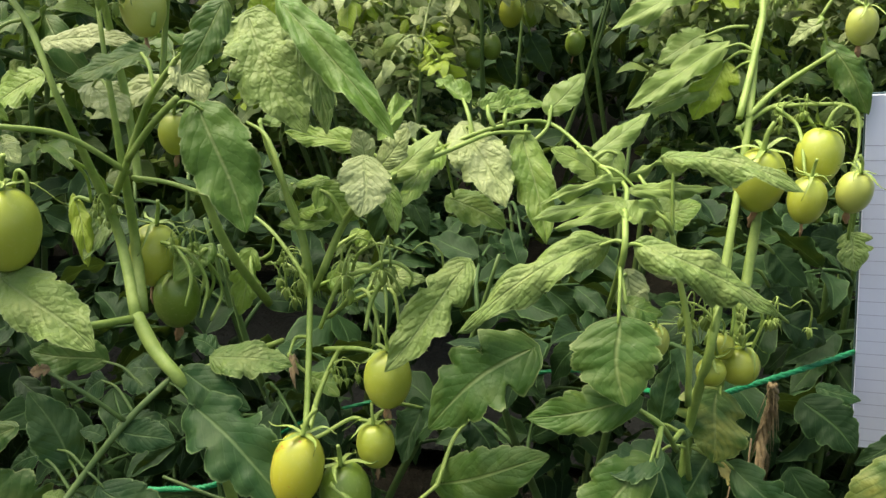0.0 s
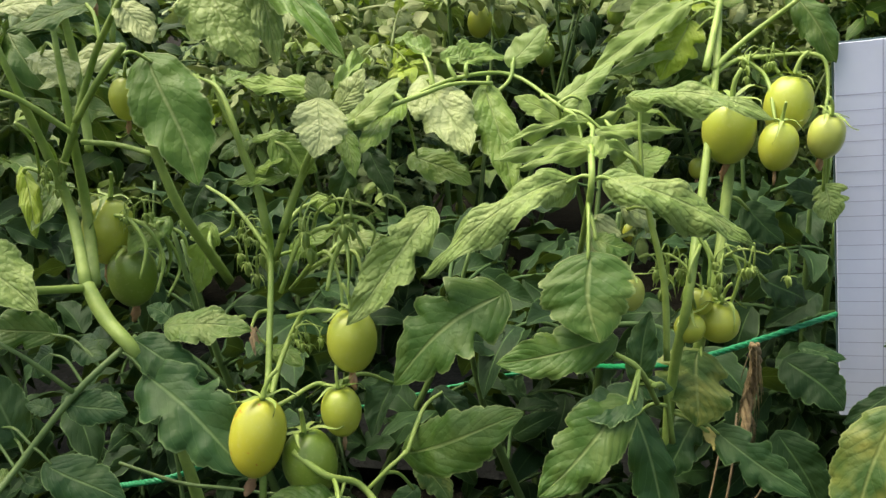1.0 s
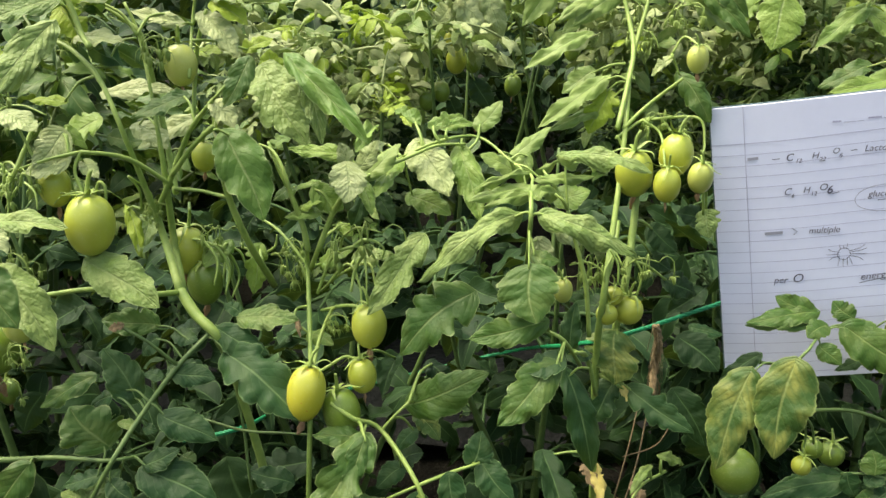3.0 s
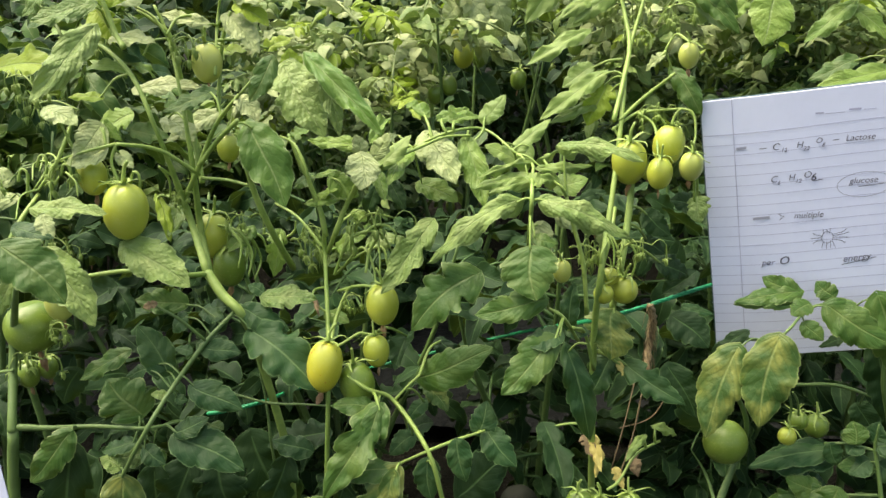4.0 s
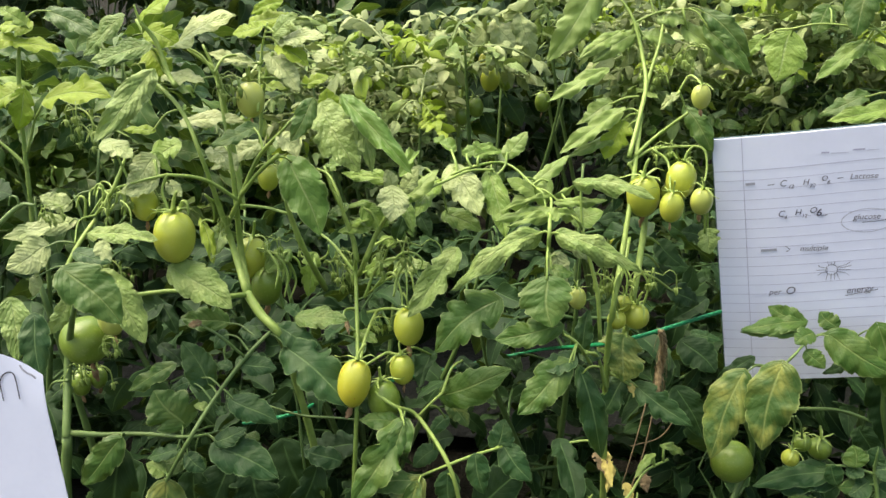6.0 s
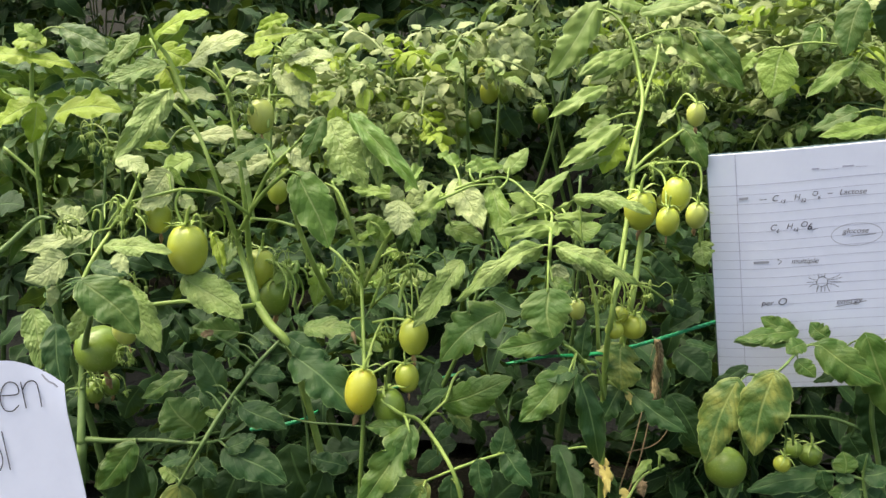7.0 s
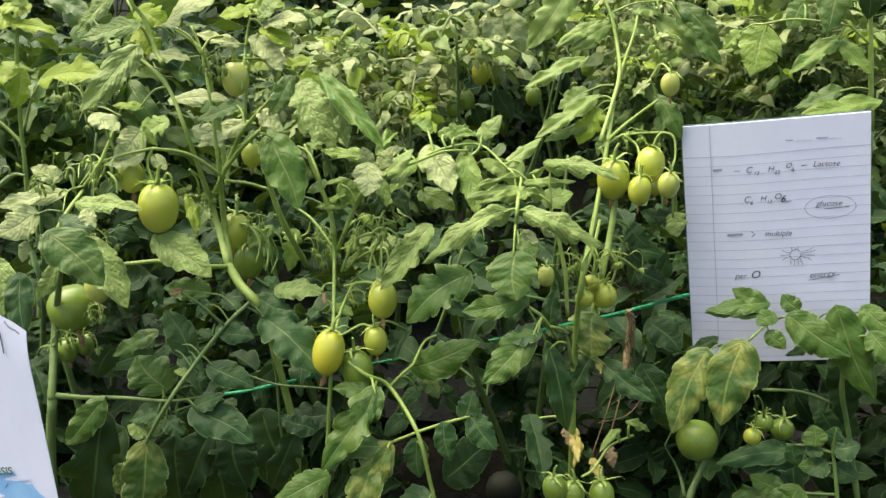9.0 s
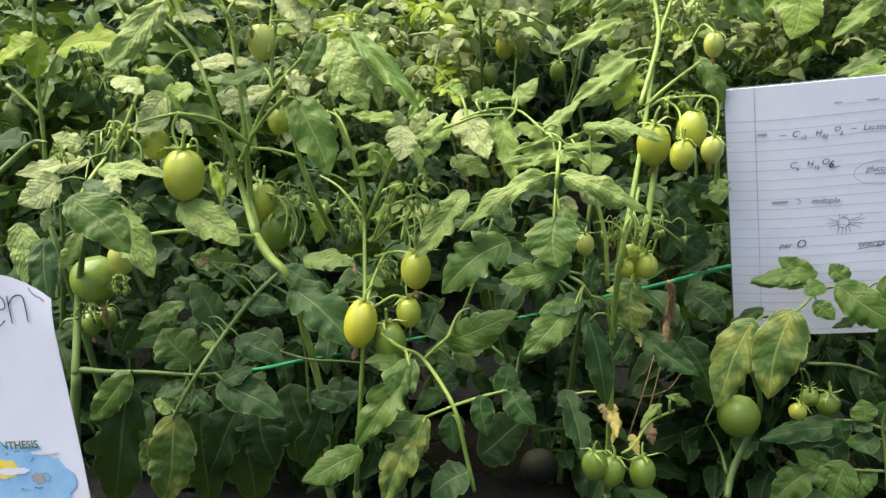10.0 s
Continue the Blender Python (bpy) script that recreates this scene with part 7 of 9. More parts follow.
    stem(p, [(0.232, 0.548, 0.565, 0.0013), (0.231, 0.539, 0.564, 0.0011), (0.229, 0.530, 0.556, 0.0009)], "leaf_stalk", None, 5, 0)
    leaflet(p, (0.284, 0.665, 0.519), (0.273, 0.644, 0.479), (-0.08, -0.87, 0.48), 1.99, 5, LEAF_BLOTCHED, "leaf")
    stem(p, [(0.283, 0.672, 0.523, 0.0013), (0.284, 0.669, 0.523, 0.0011), (0.284, 0.664, 0.518, 0.0009)], "leaf_stalk", None, 5, 0)
    leaflet(p, (0.283, 0.660, 0.471), (0.258, 0.649, 0.437), (-0.22, -0.87, 0.43), 1.28, 5, LEAF_DULL, "leaf")
    stem(p, [(0.264, 0.655, 0.482, 0.0013), (0.274, 0.657, 0.480, 0.0011), (0.282, 0.660, 0.470, 0.0009)], "leaf_stalk", None, 5, 0)
    leaflet(p, (0.236, 0.610, 0.505), (0.261, 0.589, 0.420), (0.12, -0.95, 0.27), 0.72, 3, LEAF_DULL, "leaf")
    stem(p, [(0.256, 0.609, 0.511, 0.0013), (0.246, 0.609, 0.511, 0.0011), (0.237, 0.609, 0.501, 0.0009)], "leaf_stalk", None, 5, 0)
    leaflet(p, (0.295, 0.650, 0.470), (0.348, 0.619, 0.440), (-0.07, -0.75, 0.66), 0.80, 5, LEAF_DULL, "leaf")
    stem(p, [(0.264, 0.655, 0.482, 0.0013), (0.280, 0.653, 0.481, 0.0011), (0.297, 0.649, 0.469, 0.0009)], "leaf_stalk", None, 5, 0)
    leaflet(p, (0.236, 0.600, 0.532), (0.244, 0.611, 0.572), (-0.09, -0.96, 0.27), 0.88, 0, LEAF_DULL, "leaf")
    stem(p, [(0.251, 0.596, 0.529, 0.0013), (0.243, 0.598, 0.533, 0.0011), (0.236, 0.600, 0.534, 0.0009)], "leaf_stalk", None, 5, 0)
    leaflet(p, (0.236, 0.600, 0.529), (0.258, 0.600, 0.526), (0.13, -0.51, 0.85), 1.45, 2, LEAF_DULL, "leaf")
    stem(p, [(0.251, 0.596, 0.529, 0.0013), (0.244, 0.598, 0.531, 0.0011), (0.237, 0.600, 0.529, 0.0009)], "leaf_stalk", None, 5, 0)
    leaflet(p, (0.344, 0.680, 0.510), (0.376, 0.659, 0.485), (-0.06, -0.81, 0.59), 1.53, 0, LEAF_DEEP_SHADED, "leaf")
    leaflet(p, (0.339, 0.660, 0.464), (0.365, 0.639, 0.418), (0.04, -0.90, 0.44), 1.09, 0, LEAF_DEEP_SHADED, "leaf")
    leaflet(p, (0.354, 0.690, 0.516), (0.384, 0.690, 0.507), (0.25, -0.54, 0.80), 0.94, 2, LEAF_DULL, "leaf")
    leaflet(p, (0.249, 0.860, 0.862), (0.193, 0.829, 0.783), (0.01, -0.93, 0.36), 0.74, 0, LEAF_SMOOTH, "leaf")
    stem(p, [(0.249, 0.880, 0.863, 0.0013), (0.249, 0.870, 0.865, 0.0011), (0.247, 0.859, 0.859, 0.0009)], "leaf_stalk", None, 5, 0)
    leaflet(p, (0.258, 0.800, 0.777), (0.195, 0.779, 0.746), (-0.13, -0.67, 0.73), 0.56, 0, LEAF_SMOOTH, "leaf")
    leaflet(p, (0.290, 0.840, 0.813), (0.243, 0.819, 0.783), (0.10, -0.88, 0.46), 0.68, 2, LEAF_SMOOTH, "leaf")
    stem(p, [(0.286, 0.840, 0.822, 0.0013), (0.288, 0.840, 0.819, 0.0011), (0.288, 0.839, 0.812, 0.0009)], "leaf_stalk", None, 5, 0)
    leaflet(p, (0.265, 0.860, 0.871), (0.305, 0.860, 0.860), (0.20, -0.67, 0.71), 1.08, 2, LEAF_SMOOTH, "leaf")
    stem(p, [(0.262, 0.880, 0.859, 0.0013), (0.264, 0.870, 0.869, 0.0011), (0.267, 0.860, 0.871, 0.0009)], "leaf_stalk", None, 5, 0)
    leaflet(p, (0.302, 0.850, 0.856), (0.367, 0.850, 0.867), (-0.13, -0.65, 0.75), 0.67, 2, LEAF_SMOOTH, "leaf")
    stem(p, [(0.311, 0.840, 0.833, 0.0013), (0.306, 0.845, 0.848, 0.0011), (0.304, 0.850, 0.856, 0.0009)], "leaf_stalk", None, 5, 0)
    leaflet(p, (0.364, 0.840, 0.834), (0.414, 0.819, 0.788), (-0.09, -0.94, 0.33), 0.91, 3, LEAF_MID, "leaf")
    stem(p, [(0.347, 0.840, 0.838, 0.0013), (0.355, 0.840, 0.838, 0.0011), (0.366, 0.839, 0.832, 0.0009)], "leaf_stalk", None, 5, 0)
    leaflet(p, (0.367, 0.830, 0.818), (0.414, 0.809, 0.769), (-0.08, -0.94, 0.32), 0.60, 0, LEAF_MID, "leaf")
    stem(p, [(0.347, 0.840, 0.838, 0.0013), (0.357, 0.835, 0.833, 0.0011), (0.369, 0.829, 0.816, 0.0009)], "leaf_stalk", None, 5, 0)
    leaflet(p, (0.340, 0.760, 0.742), (0.370, 0.739, 0.700), (-0.07, -0.91, 0.40), 1.01, 3, LEAF_MID, "leaf")
    stem(p, [(0.333, 0.760, 0.760, 0.0013), (0.336, 0.760, 0.754, 0.0011), (0.341, 0.759, 0.741, 0.0009)], "leaf_stalk", None, 5, 0)
    leaflet(p, (0.275, 0.780, 0.736), (0.209, 0.759, 0.692), (-0.24, -0.70, 0.68), 0.55, 0, LEAF_SMOOTH, "leaf")
    stem(p, [(0.296, 0.770, 0.734, 0.0013), (0.286, 0.775, 0.739, 0.0011), (0.273, 0.779, 0.734, 0.0009)], "leaf_stalk", None, 5, 0)
    leaflet(p, (0.280, 0.780, 0.710), (0.219, 0.759, 0.690), (-0.05, -0.61, 0.79), 0.51, 2, LEAF_SMOOTH, "leaf")
    stem(p, [(0.295, 0.764, 0.729, 0.0013), (0.287, 0.772, 0.724, 0.0011), (0.277, 0.779, 0.709, 0.0009)], "leaf_stalk", None, 5, 0)
    leaflet(p, (0.276, 0.780, 0.724), (0.260, 0.769, 0.684), (-0.10, -0.95, 0.28), 1.19, 1, LEAF_YOUNG, "leaf")
    stem(p, [(0.296, 0.770, 0.734, 0.0013), (0.286, 0.775, 0.733, 0.0011), (0.275, 0.780, 0.723, 0.0009)], "leaf_stalk", None, 5, 0)
    stem(p, [(0.282, 0.720, 0.699, 0.0025), (0.294, 0.760, 0.734, 0.0023), (0.301, 0.790, 0.761, 0.0024), (0.298, 0.820, 0.790, 0.0021), (0.287, 0.840, 0.829, 0.0017), (0.268, 0.850, 0.854, 0.0014), (0.249, 0.850, 0.860, 0.0011)], "branch")
    stem(p, [(0.292, 0.770, 0.723, 0.0020), (0.305, 0.800, 0.770, 0.0020), (0.316, 0.820, 0.803, 0.0017), (0.321, 0.840, 0.830, 0.0014)], "branch")
    truss(p, (0.310, 0.740, 0.695), 0.0400, 0, 1)
    truss(p, (0.326, 0.800, 0.761), 0.0500, 180, 2)
    return p


build_right_plant()


def build_right_back_plant():
    p = thing("tomato_plant", 0.654, 1.030, 0.0, "tomato plant with rounded dark leaves behind the notebook", "plant", "front row of tomato plants")
    stem(p, [(0.654, 1.030, 0.0, 0.0060), (0.646, 1.010, 0.333, 0.0052), (0.634, 0.980, 0.665, 0.0040)], "stem", STEM_SHADED)
    stem(p, [(0.634, 0.980, 0.665, 0.003345), (0.621, 0.980, 0.755, 0.003271), (0.610, 0.980, 0.827, 0.002677), (0.597, 0.980, 0.897, 0.002104)], "branch")
    stem(p, [(0.616, 0.980, 0.777, 0.001898), (0.590, 0.980, 0.799, 0.001623), (0.567, 0.980, 0.813, 0.001352)], "branch")
    stem(p, [(0.587, 0.970, 0.800, 0.001341), (0.524, 0.970, 0.808, 0.001351), (0.484, 0.970, 0.802, 0.00136)], "branch")
    leaflet(p, (0.607, 0.97, 0.856), (0.606, 0.97, 0.807), (0.032, -0.999, 0), 1.31, 2, LEAF_DEEP_SHADED, "leaf")
    stem(p, [(0.605, 0.980, 0.855, 0.0016), (0.606, 0.971, 0.857, 0.0014), (0.607, 0.970, 0.853, 0.0012)], "leaf_stalk", None, 5, 0)
    leaflet(p, (0.594, 1, 0.715), (0.539, 1, 0.689), (-0.328, -0.615, 0.717), 0.9, 0, LEAF_MID, "leaf")
    stem(p, [(0.626, 0.980, 0.719, 0.0016), (0.610, 0.986, 0.721, 0.0014), (0.592, 1.000, 0.713, 0.0012)], "leaf_stalk", None, 5, 0)
    leaflet(p, (0.461, 1, 0.79), (0.44, 1, 0.767), (-0.425, -0.823, 0.378), 1.13, 1, LEAF_FRESH, "leaf")
    stem(p, [(0.484, 0.970, 0.802, 0.0016), (0.472, 0.981, 0.800, 0.0014), (0.459, 1.000, 0.788, 0.0012)], "leaf_stalk", None, 5, 0)
    leaflet(p, (0.490, 0.980, 0.795), (0.469, 0.959, 0.740), (-0.17, -0.89, 0.41), 1.59, 2, LEAF_FRESH, "leaf")
    stem(p, [(0.490, 0.970, 0.803, 0.0013), (0.490, 0.975, 0.801, 0.0011), (0.489, 0.979, 0.793, 0.0009)], "leaf_stalk", None, 5, 0)
    leaflet(p, (0.577, 0.980, 0.855), (0.557, 0.959, 0.792), (-0.24, -0.90, 0.37), 1.15, 2, LEAF_MID, "leaf")
    stem(p, [(0.604, 0.980, 0.857, 0.0013), (0.591, 0.980, 0.860, 0.0011), (0.576, 0.979, 0.853, 0.0009)], "leaf_stalk", None, 5, 0)
    leaflet(p, (0.578, 0.980, 0.784), (0.518, 0.959, 0.741), (-0.27, -0.65, 0.71), 0.71, 0, LEAF_FRESH, "leaf")
    stem(p, [(0.587, 0.980, 0.801, 0.0013), (0.583, 0.980, 0.795, 0.0011), (0.576, 0.979, 0.782, 0.0009)], "leaf_stalk", None, 5, 0)
    leaflet(p, (0.579, 0.980, 0.780), (0.616, 0.959, 0.741), (0.10, -0.84, 0.54), 0.89, 0, LEAF_FRESH, "leaf")
    stem(p, [(0.594, 0.980, 0.796, 0.0013), (0.586, 0.980, 0.791, 0.0011), (0.580, 0.979, 0.779, 0.0009)], "leaf_stalk", None, 5, 0)
    leaflet(p, (0.534, 0.990, 0.826), (0.515, 0.980, 0.795), (-0.18, -0.89, 0.42), 1.49, 2, LEAF_MID, "leaf")
    stem(p, [(0.533, 0.970, 0.807, 0.0013), (0.534, 0.980, 0.821, 0.0011), (0.534, 0.990, 0.825, 0.0009)], "leaf_stalk", None, 5, 0)
    leaflet(p, (0.629, 0.960, 0.707), (0.535, 0.950, 0.691), (-0.08, -0.58, 0.81), 0.63, 0, LEAF_FRESH, "leaf")
    stem(p, [(0.628, 0.980, 0.704, 0.0013), (0.629, 0.970, 0.708, 0.0011), (0.626, 0.960, 0.706, 0.0009)], "leaf_stalk", None, 5, 0)
    return p


build_right_back_plant()


def build_notebook_front_plant():
    p = thing("tomato_plant", 0.413, 0.692, 0.0, "tomato plant with yellow-mottled leaves that overlap a notebook", "plant", "front row of tomato plants")
    stem(p, [(0.413, 0.692, 0.0, 0.0060), (0.405, 0.672, 0.143, 0.0052), (0.393, 0.642, 0.286, 0.0041)], "stem", STEM_SHADED)
    stem(p, [(0.393, 0.642, 0.286, 0.004105), (0.401, 0.669, 0.303, 0.004185), (0.416, 0.693, 0.324, 0.00377), (0.427, 0.700, 0.349, 0.003288), (0.426, 0.692, 0.386, 0.002762), (0.408, 0.678, 0.429, 0.002245)], "branch", STEM_SHADED)
    stem(p, [(0.393, 0.657, 0.307, 0.002297), (0.386, 0.676, 0.328, 0.001396), (0.369, 0.677, 0.358, 0.0004621)], "branch", STEM_SHADED)
    stem(p, [(0.550, 0.629, 0.313, 0.002608), (0.544, 0.645, 0.363, 0.002173), (0.540, 0.649, 0.384, 0.001734), (0.540, 0.647, 0.412, 0.0006424)], "branch", STEM_SHADED)
    stem(p, [(0.540, 0.649, 0.381, 0.001735), (0.518, 0.657, 0.383, 0.001535), (0.497, 0.663, 0.379, 0.001331)], "branch", STEM_SHADED)
    stem(p, [(0.545, 0.638, 0.337, 0.001742), (0.528, 0.640, 0.335, 0.001533), (0.509, 0.643, 0.333, 0.001322)], "branch", STEM_SHADED)
    stem(p, [(0.404, 0.663, 0.433, 0.001822), (0.391, 0.660, 0.467, 0.0018), (0.398, 0.671, 0.488, 0.001579), (0.416, 0.659, 0.495, 0.001552), (0.431, 0.634, 0.507, 0.001502), (0.444, 0.635, 0.519, 0.001493), (0.451, 0.645, 0.521, 0.001292)], "branch", STEM_SHADED)
    stem(p, [(0.451, 0.645, 0.521, 0.001292), (0.474, 0.689, 0.514, 0.001348), (0.493, 0.699, 0.516, 0.001357), (0.512, 0.681, 0.518, 0.001106)], "branch", STEM_SHADED)
    stem(p, [(0.474, 0.689, 0.514, 0.001348), (0.458, 0.691, 0.527, 0.001349), (0.443, 0.691, 0.536, 0.001124)], "branch", STEM_SHADED)
    stem(p, [(0.538, 0.695, 0.520, 0.001786), (0.543, 0.666, 0.494, 0.002624), (0.544, 0.662, 0.450, 0.002653), (0.559, 0.671, 0.399, 0.002717), (0.578, 0.656, 0.310, 0.003211)], "branch", STEM_SHADED)
    stem(p, [(0.474, 0.704, 0.423, 0.001882), (0.516, 0.702, 0.424, 0.001864), (0.556, 0.692, 0.414, 0.001841)], "branch", STEM_SHADED)
    stem(p, [(0.459, 0.665, 0.387, 0.001149), (0.463, 0.670, 0.413, 0.001143), (0.456, 0.658, 0.439, 0.001122)], "branch", STEM_SHADED)
    stem(p, [(0.471, 0.670, 0.406, 0.001145), (0.467, 0.666, 0.425, 0.001134), (0.459, 0.658, 0.439, 0.001121)], "branch", STEM_SHADED)
    leaflet(p, (0.558, 0.674, 0.54), (0.588, 0.653, 0.516), (-0.127, -0.828, 0.547), 1.18, 2, LEAF_MID, "leaf")
    stem(p, [(0.539, 0.689, 0.515, 0.0016), (0.548, 0.677, 0.531, 0.0014), (0.560, 0.672, 0.538, 0.0012)], "leaf_stalk", STEM_SHADED, 5, 0)
    leaflet(p, (0.564, 0.656, 0.519), (0.587, 0.636, 0.486), (-0.136, -0.88, 0.456), 1.08, 1, LEAF_MID, "leaf")
    stem(p, [(0.542, 0.672, 0.499, 0.0016), (0.553, 0.660, 0.513, 0.0014), (0.565, 0.655, 0.517, 0.0012)], "leaf_stalk", STEM_SHADED, 5, 0)
    tomato(p, (0.405, 0.686, 0.363), 0.0232, FRUIT_GREEN, "round", (-2, -3), 45, None, False, "")
    tomato(p, (0.459, 0.66, 0.388), 0.0093, FRUIT, "round", (0, -7), 175, 0, False, "")
    tomato(p, (0.476, 0.687, 0.391), 0.0101, FRUIT_GREEN, "round", (4, 2), 280, 2, False, "")
    tomato(p, (0.5, 0.702, 0.376), 0.0128, FRUIT_GREEN, "round", (-1, -5), 85, 3, False, "")
    leaflet(p, (0.428, 0.615, 0.517), (0.410, 0.589, 0.439), (-0.25, -0.90, 0.36), 1.12, 2, LEAF_BLOTCHED, "leaf")
    stem(p, [(0.433, 0.634, 0.509, 0.0010), (0.430, 0.625, 0.516, 0.0009), (0.427, 0.614, 0.514, 0.0007)], "leaf_stalk", STEM_SHADED, 5, 0)
    leaflet(p, (0.397, 0.630, 0.498), (0.364, 0.599, 0.421), (-0.23, -0.86, 0.45), 0.93, 2, LEAF_BLOTCHED, "leaf")
    stem(p, [(0.422, 0.648, 0.500, 0.0010), (0.409, 0.639, 0.504, 0.0009), (0.395, 0.629, 0.495, 0.0007)], "leaf_stalk", STEM_SHADED, 5, 0)
    leaflet(p, (0.486, 0.670, 0.526), (0.544, 0.649, 0.494), (-0.03, -0.86, 0.51), 1.07, 2, LEAF_MID, "leaf")
    stem(p, [(0.467, 0.676, 0.516, 0.0010), (0.477, 0.673, 0.525, 0.0009), (0.489, 0.669, 0.525, 0.0007)], "leaf_stalk", STEM_SHADED, 5, 0)
    leaflet(p, (0.531, 0.670, 0.535), (0.573, 0.649, 0.447), (-0.06, -0.98, 0.20), 0.83, 2, LEAF_MID, "leaf")
    stem(p, [(0.512, 0.681, 0.518, 0.0010), (0.522, 0.675, 0.531, 0.0009), (0.533, 0.669, 0.532, 0.0007)], "leaf_stalk", STEM_SHADED, 5, 0)
    leaflet(p, (0.462, 0.680, 0.536), (0.398, 0.669, 0.531), (0.01, -0.50, 0.87), 0.70, 2, LEAF_MID, "leaf")
    stem(p, [(0.456, 0.691, 0.528, 0.0010), (0.459, 0.685, 0.534, 0.0009), (0.459, 0.680, 0.535, 0.0007)], "leaf_stalk", STEM_SHADED, 5, 0)
    leaflet(p, (0.460, 0.680, 0.533), (0.428, 0.690, 0.549), (-0.02, -0.86, 0.51), 1.26, 0, LEAF_MID, "leaf")
    stem(p, [(0.456, 0.691, 0.528, 0.0010), (0.458, 0.685, 0.533, 0.0009), (0.459, 0.680, 0.534, 0.0007)], "leaf_stalk", STEM_SHADED, 5, 0)
    leaflet(p, (0.452, 0.670, 0.528), (0.398, 0.670, 0.528), (-0.00, -0.51, 0.86), 0.60, 2, LEAF_MID, "leaf")
    stem(p, [(0.461, 0.664, 0.518, 0.0010), (0.456, 0.667, 0.525, 0.0009), (0.449, 0.670, 0.528, 0.0007)], "leaf_stalk", STEM_SHADED, 5, 0)
    leaflet(p, (0.469, 0.670, 0.529), (0.450, 0.659, 0.521), (0.08, -0.66, 0.75), 1.69, 2, LEAF_MID, "leaf")
    stem(p, [(0.464, 0.670, 0.517, 0.0010), (0.467, 0.670, 0.525, 0.0009), (0.468, 0.670, 0.528, 0.0007)], "leaf_stalk", STEM_SHADED, 5, 0)
    leaflet(p, (0.494, 0.680, 0.531), (0.479, 0.690, 0.544), (-0.13, -0.85, 0.51), 1.82, 0, LEAF_MID, "leaf")
    stem(p, [(0.504, 0.689, 0.517, 0.0010), (0.499, 0.684, 0.527, 0.0009), (0.493, 0.680, 0.531, 0.0007)], "leaf_stalk", STEM_SHADED, 5, 0)
    leaflet(p, (0.463, 0.660, 0.513), (0.479, 0.650, 0.498), (-0.07, -0.86, 0.50), 1.51, 2, LEAF_MID, "leaf")
    stem(p, [(0.461, 0.664, 0.518, 0.0010), (0.462, 0.662, 0.517, 0.0009), (0.463, 0.660, 0.513, 0.0007)], "leaf_stalk", STEM_SHADED, 5, 0)
    leaflet(p, (0.411, 0.660, 0.502), (0.376, 0.660, 0.475), (-0.50, -0.56, 0.66), 0.76, 0, LEAF_DEEP_SHADED, "leaf")
    stem(p, [(0.413, 0.661, 0.494, 0.0010), (0.412, 0.660, 0.499, 0.0009), (0.410, 0.660, 0.501, 0.0007)], "leaf_stalk", STEM_SHADED, 5, 0)
    leaflet(p, (0.550, 0.700, 0.471), (0.561, 0.690, 0.391), (-0.21, -0.97, 0.10), 0.85, 0, LEAF_DEEP_SHADED, "leaf")
    stem(p, [(0.543, 0.664, 0.475, 0.0010), (0.547, 0.682, 0.479, 0.0009), (0.551, 0.700, 0.468, 0.0007)], "leaf_stalk", STEM_SHADED, 5, 0)
    leaflet(p, (0.522, 0.700, 0.483), (0.492, 0.700, 0.468), (-0.39, -0.51, 0.77), 0.78, 0, LEAF_DEEP_SHADED, "leaf")
    stem(p, [(0.540, 0.683, 0.509, 0.0010), (0.531, 0.691, 0.501, 0.0009), (0.521, 0.700, 0.482, 0.0007)], "leaf_stalk", STEM_SHADED, 5, 0)
    leaflet(p, (0.502, 0.670, 0.367), (0.423, 0.659, 0.352), (-0.11, -0.46, 0.88), 0.65, 2, LEAF_DULL, "leaf")
    stem(p, [(0.497, 0.663, 0.379, 0.0010), (0.499, 0.666, 0.375, 0.0009), (0.499, 0.670, 0.367, 0.0007)], "leaf_stalk", STEM_SHADED, 5, 0)
    leaflet(p, (0.522, 0.650, 0.388), (0.521, 0.661, 0.407), (-0.24, -0.85, 0.46), 2.20, 2, LEAF_MID, "leaf")
    stem(p, [(0.524, 0.655, 0.382, 0.0010), (0.523, 0.652, 0.386, 0.0009), (0.522, 0.650, 0.388, 0.0007)], "leaf_stalk", STEM_SHADED, 5, 0)
    leaflet(p, (0.541, 0.650, 0.359), (0.507, 0.650, 0.363), (0.08, -0.75, 0.66), 1.29, 2, LEAF_MID, "leaf")
    stem(p, [(0.544, 0.645, 0.363, 0.0010), (0.543, 0.647, 0.362, 0.0009), (0.540, 0.650, 0.359, 0.0007)], "leaf_stalk", STEM_SHADED, 5, 0)
    leaflet(p, (0.501, 0.660, 0.380), (0.509, 0.655, 0.358), (-0.06, -0.98, 0.21), 1.60, 2, LEAF_DULL, "leaf")
    leaflet(p, (0.490, 0.650, 0.334), (0.436, 0.639, 0.288), (-0.34, -0.74, 0.58), 0.96, 1, LEAF_MID, "leaf")
    stem(p, [(0.509, 0.643, 0.333, 0.0010), (0.499, 0.646, 0.336, 0.0009), (0.488, 0.650, 0.332, 0.0007)], "leaf_stalk", STEM_SHADED, 5, 0)
    leaflet(p, (0.494, 0.650, 0.326), (0.459, 0.650, 0.347), (0.29, -0.83, 0.48), 1.23, 2, LEAF_MID, "leaf")
    stem(p, [(0.509, 0.643, 0.333, 0.0010), (0.501, 0.646, 0.332, 0.0009), (0.492, 0.650, 0.327, 0.0007)], "leaf_stalk", STEM_SHADED, 5, 0)
